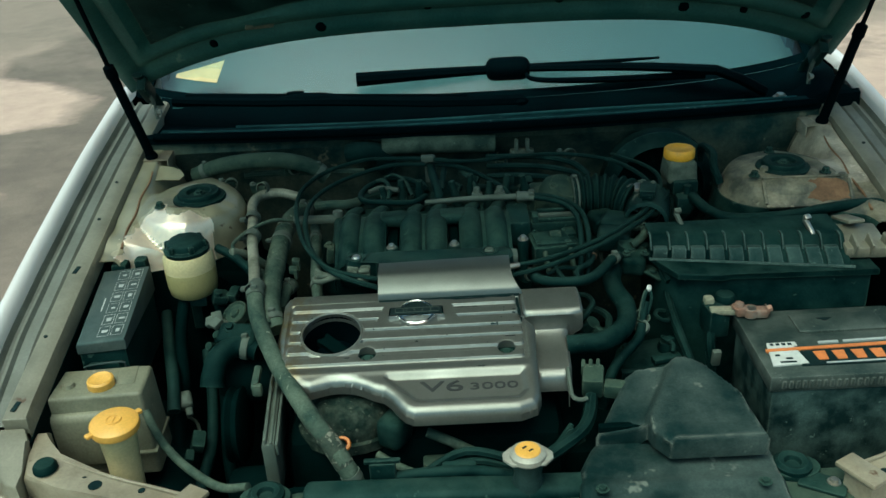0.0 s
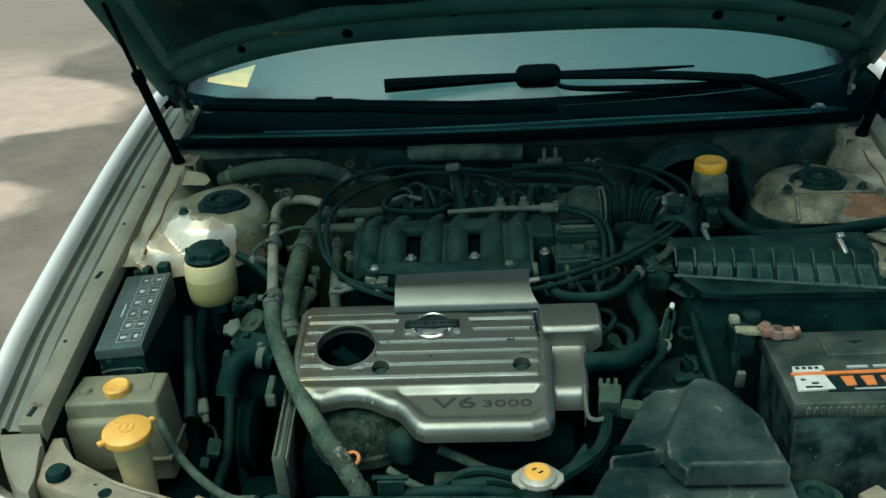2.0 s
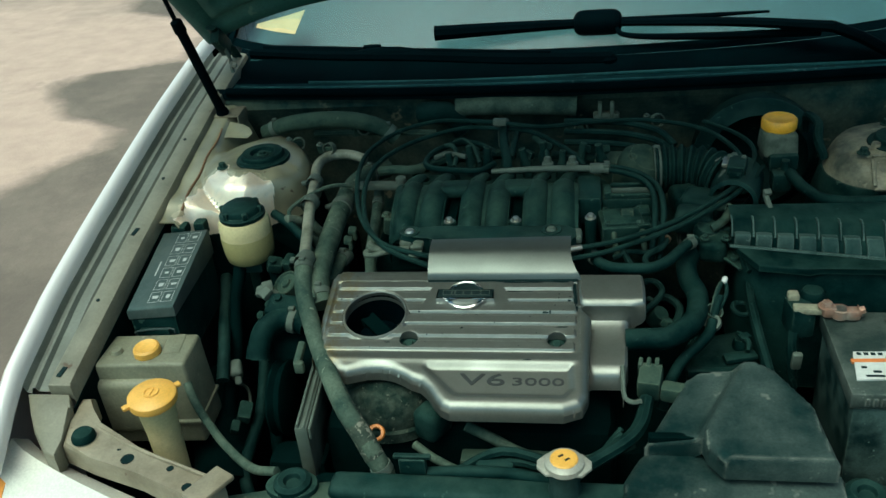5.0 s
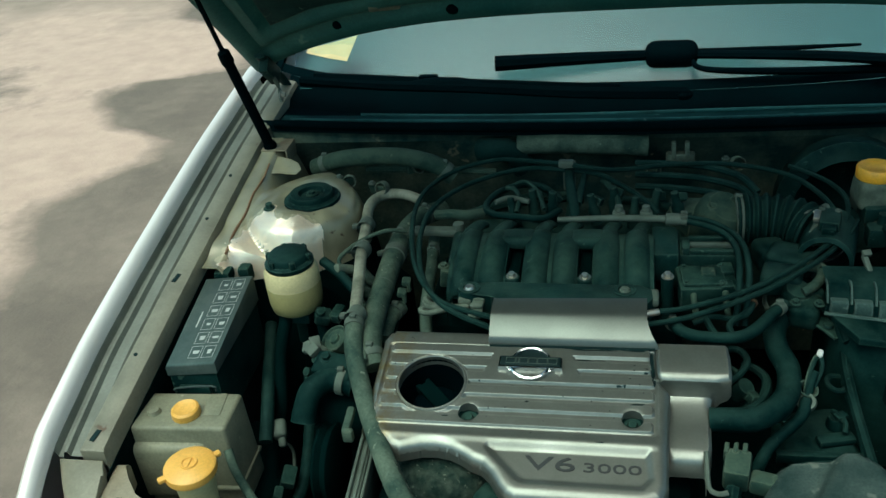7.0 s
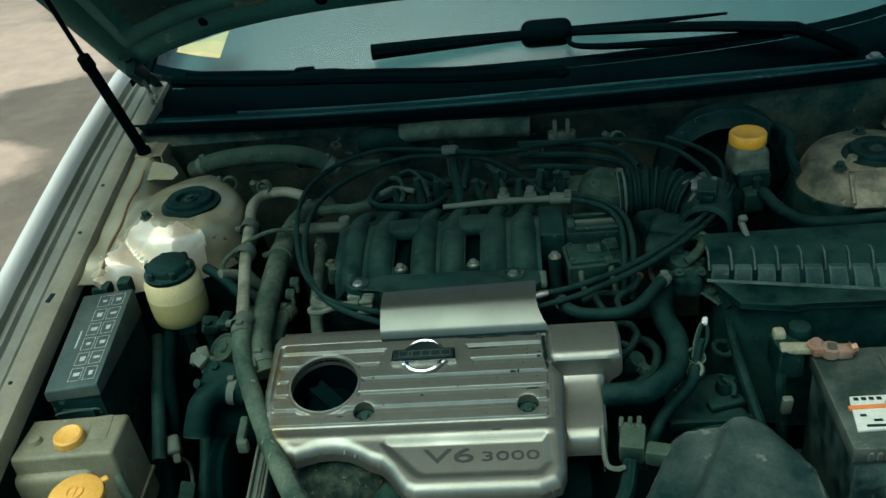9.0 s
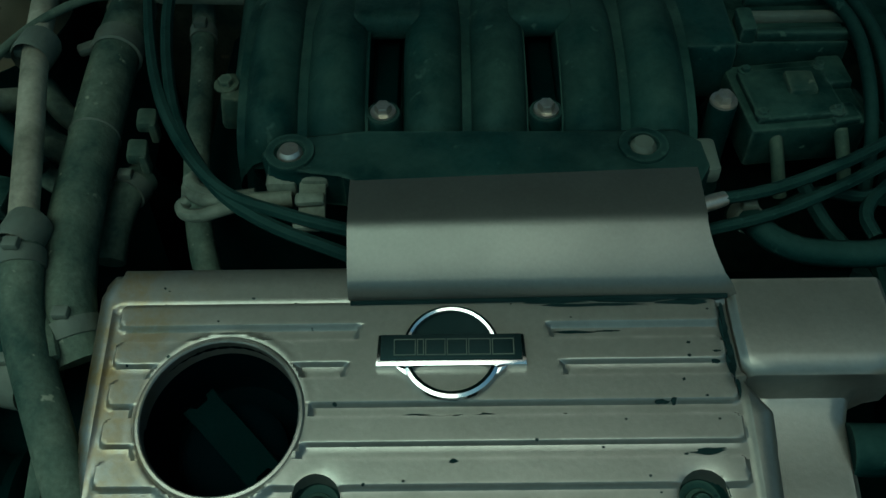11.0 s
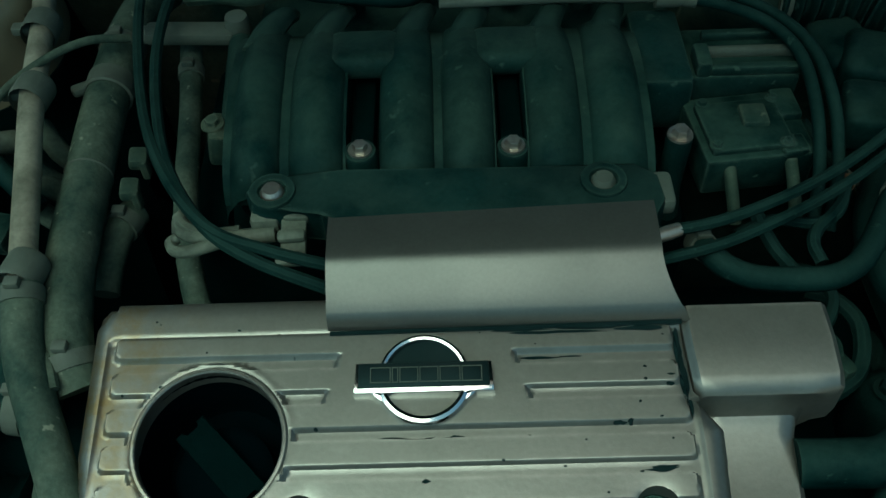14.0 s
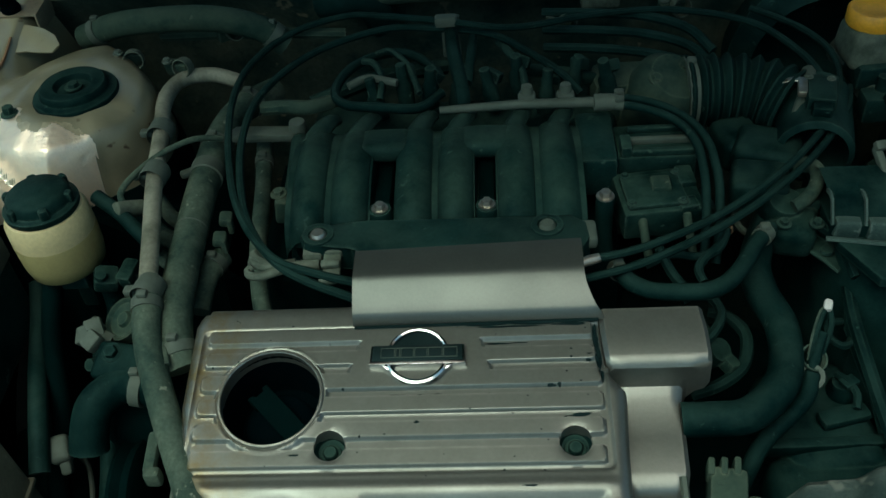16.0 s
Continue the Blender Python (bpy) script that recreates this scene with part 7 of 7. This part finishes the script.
        flat("print_bar", [(x0, y), (x1, y), (x1, y - 0.004), (x0, y - 0.004)], "label_black", 0.0018)
    for k in range(5):
        x = 0.452 + 0.028 * k
        flat("brand_block", [(x, -0.452), (x + 0.018, -0.4515), (x + 0.016, -0.474), (x + 0.002, -0.4745)], "label_orange", 0.0020, "orange block lettering shape")
    flat("print_bar", [(0.470, -0.4245), (0.500, -0.4235), (0.500, -0.4285), (0.470, -0.4295)], "print_white", 0.0012)
    flat("print_bar", [(0.508, -0.4235), (0.600, -0.4205), (0.600, -0.4255), (0.508, -0.4285)], "print_white", 0.0012)
    flat("print_bar", [(0.462, -0.480), (0.57, -0.478), (0.57, -0.4815), (0.462, -0.4835)], "print_white", 0.0014)
    post = part("terminal_post", lathe([(0, 0.016), (0.0085, 0.016), (0.0095, 0.0)], (0.394, -0.342, z), 16), "steel", b)
    part("terminal_clamp", merge(lathe([(0.0085, -0.006), (0.0125, -0.006), (0.0125, 0.006), (0.0085, 0.006)], (0.394, -0.342, z + 0.009), 18), box((0.410, -0.345, z + 0.009), (0.020, 0.018, 0.016), 0.004), box((0.379, -0.338, z + 0.010), (0.02, 0.022, 0.015), 0.004, (0, 0, 8))), "copper", post, "corroded copper-coloured battery clamp")
    part("clamp_bolt", bolt((0.418, -0.346, z + 0.014), 0.006, 0.008, (0, 70, 0)), "copper", post)
    part("clamp_nut", bolt((0.376, -0.338, z + 0.016), 0.008, 0.008), "copper", post)


battery()
alone("battery_tray", box((0.50, -0.42, 0.592), (0.27, 0.21, 0.016), 0.004), "black_plastic", "dusty black plastic tray under the battery", "tray", (0.5, -0.42, 0.58))
term = thing("cable_terminal", (0.345, -0.31, 0.76), "dusty fused cable terminal beside the battery", "terminal")
part("terminal_body", box((0.345, -0.318, 0.775), (0.035, 0.045, 0.05), 0.006, (0, 0, 8)), "black_plastic", term)
part("terminal_lug", merge(box((0.355, -0.332, 0.797), (0.045, 0.018, 0.010), 0.003, (0, 0, -4)), box((0.337, -0.306, 0.802), (0.016, 0.018, 0.014), 0.004)), "crusted", term, "pale crusted metal lug")
part("terminal_cap", lathe([(0, 0.012), (0.014, 0.010), (0.018, 0.002), (0.018, -0.004)], (0.365, -0.300, 0.800), 20), "rubber", term)
part("terminal_cable", sweep([(0.338, -0.33, 0.77), (0.334, -0.345, 0.735), (0.338, -0.35, 0.69), (0.345, -0.34, 0.63)], 0.008, 8, 5), "rubber", term)
part("terminal_tag", box((0.336, -0.372, 0.735), (0.014, 0.010, 0.03), 0.003, (10, 0, 0)), "cast", term)


def snorkel():
    d = thing("air_intake_snorkel", (0.22, -0.58, 0.70), "dusty dark grey plastic air intake snorkel on the radiator support", "air intake")
    up = [(0.172, -0.468), (0.192, -0.456), (0.262, -0.451), (0.286, -0.470), (0.323, -0.532), (0.326, -0.56), (0.336, -0.622), (0.205, -0.622), (0.187, -0.600), (0.180, -0.574), (0.112, -0.574), (0.130, -0.545)]
    o = np.array(up)

    def top(x, y, dd):
        base = 0.797 - 0.13 * np.maximum(0, -0.46 - y) - 0.16 * np.maximum(0, 0.19 - x)
        ridge = -0.016 * step(0.232 + 0.55 * (y + 0.47) * 0.9 - x, 0.009)
        k = np.clip(1 - dd / 0.007, 0, 1)
        return base + ridge - 0.006 * (1 - np.sqrt(np.maximum(0, 1 - k * k)))

    part("snorkel_hood", relief(up, [], 0.005, top, 0.026), "snorkel", d, "raised faceted top of the snorkel")
    lowp = [(0.135, -0.545), (0.335, -0.560), (0.350, -0.600), (0.350, -0.70), (0.075, -0.70), (0.080, -0.625), (0.105, -0.575)]

    def flat(x, y, dd):
        k = np.clip(1 - dd / 0.012, 0, 1)
        return 0.735 - 0.08 * np.maximum(0, -0.60 - y) - 0.010 * (1 - np.sqrt(np.maximum(0, 1 - k * k))) + 0.004 * np.exp(-((y + 0.655) / 0.01) ** 2)

    part("snorkel_base", relief(lowp, [], 0.006, flat, 0.03), "snorkel", d, "flat lower duct of the snorkel")
    # near-black box drawn for the dark inside the slot
    part("snorkel_slot", box((0.148, -0.566, 0.752), (0.062, 0.012, 0.022), 0.002), "deep", d)
    for x in (0.106, 0.318):
        part("snorkel_bolt", bolt((x, -0.668, 0.738), 0.006, 0.005), "dark_cast", d)


snorkel()

# hoses and plugs between cover and battery
tube("radiator_hose", "thick black coolant hose bending beside the engine cover", [(0.235, -0.14, 0.825), (0.215, -0.175, 0.815), (0.194, -0.222, 0.809), (0.193, -0.262, 0.804), (0.202, -0.302, 0.801), (0.197, -0.345, 0.798), (0.181, -0.377, 0.797), (0.152, -0.400, 0.795), (0.125, -0.402, 0.793), (0.095, -0.400, 0.79)], 0.0158, "rubber", n=14, clamps=(0.06,))
tube("heater_hose", "black heater hose with a clamp", [(0.050, -0.255, 0.838), (0.054, -0.270, 0.845), (0.063, -0.285, 0.846), (0.080, -0.294, 0.845), (0.105, -0.297, 0.845), (0.130, -0.296, 0.845), (0.150, -0.286, 0.845), (0.168, -0.265, 0.845), (0.188, -0.234, 0.845), (0.206, -0.210, 0.843)], 0.0085, "rubber", n=10, clamps=(0.06, 0.95))
tube("bypass_hose", "thin black hose below the throttle body", [(0.150, -0.150, 0.845), (0.155, -0.176, 0.845), (0.161, -0.198, 0.846), (0.160, -0.222, 0.845), (0.148, -0.242, 0.844), (0.129, -0.248, 0.843), (0.105, -0.243, 0.842), (0.080, -0.250, 0.835)], 0.0042, "rubber", n=8)
tube("bypass_hose", "thin black hose below the throttle body", [(0.160, -0.196, 0.846), (0.163, -0.212, 0.846), (0.157, -0.228, 0.845), (0.146, -0.242, 0.845), (0.133, -0.254, 0.844), (0.127, -0.267, 0.843), (0.130, -0.280, 0.840)], 0.0045, "rubber", n=8)
alone("hose_clip", lathe([(0.0052, 0.004), (0.0062, 0.003), (0.0062, -0.003), (0.0052, -0.004)], (0.163, -0.214, 0.8465), 12, (80, 0, -15)), "rust", "small rusty spring clip on a hose", "clip", (0.163, -0.214, 0.84))
tube("bypass_hose", "thin black hose beside the engine cover", [(0.094, -0.236, 0.845), (0.099, -0.248, 0.838), (0.106, -0.264, 0.832), (0.118, -0.278, 0.825)], 0.005, "rubber", n=8)
alone("hose_flange", merge(lathe([(0.021, 0.006), (0.0235, 0.004), (0.0235, -0.004), (0.021, -0.006)], (0.205, -0.165, 0.817), 20, (80, 0, -35)), box((0.235, -0.165, 0.835), (0.012, 0.02, 0.016), 0.003)), "cast", "pale corroded hose clamp", "clamp", (0.205, -0.165, 0.81))
water = thing("water_outlet", (0.238, -0.19, 0.80), "grimy dark cast water outlet with a pale tan pipe", "fitting")
part("outlet_body", merge(box((0.236, -0.188, 0.822), (0.046, 0.056, 0.040), 0.012, (8, 0, -14), 3), lathe([(0, 0.010), (0.017, 0.008), (0.021, 0.0), (0.021, -0.02)], (0.228, -0.176, 0.842), 18, (14, 6, 0)), box((0.252, -0.168, 0.836), (0.024, 0.03, 0.026), 0.008, (0, 0, 10), 3)), "dark_cast", water)
part("outlet_pipe", sweep([(0.250, -0.128, 0.858), (0.2615, -0.140, 0.862), (0.2635, -0.154, 0.862), (0.256, -0.172, 0.860), (0.243, -0.187, 0.857), (0.232, -0.192, 0.853)], (0.0085, 0.0065), 12, 5), "dusty_rubber", water, "pale tan corroded pipe")
for x, y in ((0.221, -0.205), (0.252, -0.207)):
    part("outlet_bolt", bolt((x, y, 0.843), 0.005, 0.006, (10, 0, 0)), "dark_cast", water)
part("outlet_bracket", merge(box((0.265, -0.212, 0.808), (0.046, 0.022, 0.003), 0.001, (6, 10, -48)), sweep([(0.243, -0.204, 0.812), (0.258, -0.222, 0.811), (0.271, -0.241, 0.808)], 0.0022, 6, 3), sweep([(0.260, -0.186, 0.812), (0.271, -0.203, 0.811), (0.283, -0.223, 0.808)], 0.0022, 6, 3), lathe([(0, 0.005), (0.006, 0.004), (0.007, 0)], (0.266, -0.214, 0.811), 12)), "dark_cast", water, "thin pressed metal bracket")
tube("wiring_loop", "black ringed wire loop behind the dipstick", [(0.278, -0.262, 0.76), (0.263, -0.268, 0.764), (0.258, -0.284, 0.764), (0.268, -0.296, 0.762), (0.281, -0.286, 0.758), (0.283, -0.268, 0.756)], 0.004, "rubber", "wiring", 8)
tube("bypass_hose", "thin black hose beside the engine cover", [(0.118, -0.256, 0.79), (0.134, -0.249, 0.792), (0.148, -0.256, 0.792), (0.153, -0.276, 0.79), (0.142, -0.296, 0.785), (0.126, -0.305, 0.775)], 0.005, "rubber", n=8)
tube("bypass_hose", "thin black hose low beside the engine cover", [(0.150, -0.246, 0.762), (0.168, -0.256, 0.763), (0.180, -0.280, 0.762), (0.171, -0.314, 0.758), (0.148, -0.330, 0.75), (0.12, -0.335, 0.74)], 0.0065, "rubber", n=8)
alone("small_valve", merge(lathe([(0, 0.012), (0.012, 0.010), (0.014, 0.0), (0.014, -0.014)], (0.146, -0.30, 0.762), 16, (20, 30, 0)), box((0.158, -0.312, 0.758), (0.016, 0.02, 0.014), 0.003, (0, 20, 30)), sweep([(0.146, -0.30, 0.77), (0.14, -0.285, 0.778), (0.132, -0.278, 0.78)], 0.004, 8, 3)), "dark_cast", "small grimy valve beside the engine cover", "valve", (0.146, -0.30, 0.75))
dip = thing("transmission_dipstick", (0.20, -0.40, 0.70), "black dipstick tube with a bright metal handle", "dipstick")
part("dipstick_tube", sweep([(0.219, -0.352, 0.790), (0.213, -0.368, 0.780), (0.200, -0.380, 0.770), (0.174, -0.396, 0.75), (0.158, -0.415, 0.73), (0.145, -0.43, 0.69)], 0.0082, 12, 5), "rubber", dip)
part("dipstick_handle", sweep([(0.219, -0.343, 0.795), (0.224, -0.328, 0.812), (0.232, -0.312, 0.824), (0.239, -0.304, 0.827), (0.241, -0.317, 0.816), (0.230, -0.337, 0.80)], 0.0030, 8, 4), "rubber", dip, "looped black handle")
part("handle_strand", sweep([(0.217, -0.342, 0.797), (0.222, -0.327, 0.814), (0.230, -0.311, 0.826), (0.237, -0.304, 0.829)], 0.0014, 6, 4), "dusty_rubber", dip, "thin wire strand of the handle")
part("dipstick_sheath", sweep([(0.219, -0.350, 0.788), (0.226, -0.336, 0.804), (0.232, -0.325, 0.816)], (0.0065, 0.004), 10, 4), "rubber", dip)
part("dipstick_tip", box((0.239, -0.304, 0.829), (0.008, 0.012, 0.008), 0.003, (20, 0, -20)), "label_white", dip)
part("dipstick_funnel", lathe([(0.0085, -0.010), (0.0095, -0.002), (0.0125, 0.004), (0.0130, 0.006), (0.0112, 0.006), (0.0090, 0.0)], (0.221, -0.340, 0.796), 18, (24, 14, 0)), "dusty_rubber", dip, "beige metal lip")
part("dipstick_collar", lathe([(0.008, 0.004), (0.012, 0.003), (0.0125, -0.004), (0.009, -0.006)], (0.219, -0.354, 0.788), 16, (40, 0, -30)), "cast", dip)
plug = thing("sensor_plug", (0.125, -0.47, 0.72), "dusty grey wiring plug beside the engine cover", "connector")
part("plug_body", merge(box((0.125, -0.462, 0.765), (0.032, 0.040, 0.036), 0.005, (10, 0, -10)), *[box((0.113 + 0.011 * k, -0.444, 0.778), (0.006, 0.016, 0.020), 0.002, (10, 0, -10)) for k in range(3)]), "dark_bay", plug)
part("plug_elbow", merge(box((0.155, -0.478, 0.76), (0.034, 0.024, 0.024), 0.006, (0, 0, -15)), box((0.172, -0.482, 0.765), (0.018, 0.018, 0.018), 0.006)), "dark_bay", plug)
part("plug_bracket", sweep([(0.088, -0.455, 0.785), (0.088, -0.475, 0.778), (0.090, -0.492, 0.762), (0.10, -0.498, 0.758), (0.112, -0.495, 0.758)], 0.0035, 6, 3), "cast", plug)
part("plug_cable", sweep([(0.12, -0.48, 0.75), (0.11, -0.52, 0.74), (0.09, -0.55, 0.735), (0.04, -0.58, 0.72)], 0.010, 8, 5), "rubber", plug)
gearbox = thing("gearbox", (0.24, -0.36, 0.25), "grimy gearbox casing deep beside the battery", "gearbox")
part("casing", box((0.24, -0.3, 0.43), (0.18, 0.26, 0.36), 0.03), "rubber", gearbox)
part("top_casing", merge(box((0.247, -0.34, 0.66), (0.10, 0.13, 0.12), 0.022, (4, -6, 8), 3), box((0.25, -0.425, 0.655), (0.13, 0.10, 0.11), 0.02, (0, 0, 4), 3)), "rubber", gearbox, "oily grey cast top of the gearbox")
part("casing_flange", merge(box((0.245, -0.378, 0.715), (0.125, 0.012, 0.016), 0.003, (0, 2, 3)), box((0.262, -0.352, 0.725), (0.05, 0.020, 0.012), 0.005, (0, 0, 14))), "rubber", gearbox)
part("shift_lever", merge(lathe([(0, 0.012), (0.010, 0.011), (0.014, 0.002), (0.015, -0.01)], (0.268, -0.322, 0.728), 16, (0, -6, 0)), sweep([(0.262, -0.315, 0.742), (0.268, -0.326, 0.745), (0.275, -0.338, 0.741), (0.272, -0.352, 0.736)], 0.004, 6, 3), box((0.27, -0.327, 0.745), (0.016, 0.012, 0.005), 0.001, (0, 0, 30))), "rubber", gearbox, "dull steel lever on the gearbox")
for x, y in ((0.205, -0.31), (0.275, -0.32), (0.27, -0.43)):
    part("casing_bolt", bolt((x, y, 0.72), 0.007, 0.008), "rubber", gearbox)
for k in range(2):
    tube("harness", "black wiring harness between battery and engine", [(0.29 + 0.008 * k, -0.20 - 0.02 * k, 0.80 - 0.02 * k), (0.285, -0.26 - 0.015 * k, 0.775 - 0.015 * k), (0.29 + 0.006 * k, -0.33 - 0.01 * k, 0.75 - 0.02 * k), (0.30, -0.40, 0.72 - 0.02 * k)], 0.007, "rubber", "wiring", 8)
tube("harness", "black wiring harness to the air flow meter", [(0.235, -0.155, 0.83), (0.25, -0.19, 0.835), (0.275, -0.215, 0.825), (0.285, -0.25, 0.81)], 0.006, "rubber", "wiring", 8)

# radiator
rad = thing("radiator", (0, -0.63, 0.26), "dark radiator with a yellow-topped pressure cap", "radiator")
part("radiator_core", box((0.0, -0.645, 0.47), (0.72, 0.03, 0.42), 0.004), "dark_cast", rad)
part("top_tank", box((-0.085, -0.632, 0.703), (0.42, 0.045, 0.05), 0.012, (0, 0, -1), 3), "black_plastic", rad, "black plastic top tank")
part("tank_inlet", sweep([(-0.225, -0.605, 0.70), (-0.225, -0.618, 0.705), (-0.222, -0.635, 0.70)], 0.02, 12, 3), "grey_plastic", rad)
part("filler", lathe([(0.024, 0.0), (0.020, -0.006), (0.019, -0.03), (0.026, -0.06)], (0.012, -0.632, 0.768), 24), "grey_plastic", rad)
pc = part("pressure_cap", merge(lathe([(0.0, 0.010), (0.018, 0.010), (0.024, 0.006), (0.025, 0.0), (0.022, -0.004)], (0.012, -0.632, 0.769), 32), prism([(-0.0215, -0.638), (-0.0215, -0.626), (-0.010, -0.613), (0.034, -0.613), (0.0455, -0.626), (0.0455, -0.638), (0.034, -0.651), (-0.010, -0.651)], 0.767, 0.7705, 0.001)), "dull_steel", rad, "steel pressure cap with two ears")
part("cap_label", lathe([(0, 0.0125), (0.016, 0.0120), (0.0175, 0.0105), (0.0175, 0.009)], (0.012, -0.632, 0.769), 28), "yellow", pc, "round yellow warning label")
for k, (dx, dy) in enumerate(((-0.004, 0.003), (0.004, -0.003))):
    part("cap_mark", box((0.012 + dx, -0.632 + dy, 0.7815), (0.007, 0.003, 0.0008), 0.0002, (0, 0, 35)), "label_black", pc)
part("overflow_pipe", sweep([(-0.005, -0.615, 0.722), (-0.06, -0.608, 0.728), (-0.13, -0.606, 0.726), (-0.175, -0.605, 0.72)], 0.0085, 10, 4), "rubber", rad)
part("rad_clip", merge(box((-0.185, -0.607, 0.735), (0.036, 0.012, 0.03), 0.003), box((-0.185, -0.607, 0.752), (0.05, 0.008, 0.006), 0.002)), "black_plastic", rad)
part("fan_shroud", merge(box((-0.16, -0.592, 0.50), (0.36, 0.05, 0.38), 0.02), box((0.20, -0.592, 0.50), (0.28, 0.05, 0.36), 0.02)), "deep", rad, "black fan shroud")
part("shroud_tab", box((-0.08, -0.585, 0.712), (0.05, 0.03, 0.03), 0.005), "black_plastic", rad)
tube("latch_cable", "thin pale cable over the radiator support", [(0.43, -0.66, 0.735), (0.50, -0.63, 0.75), (0.58, -0.60, 0.757), (0.64, -0.575, 0.757)], 0.003, "pipe_metal", "cable", 6, 4)
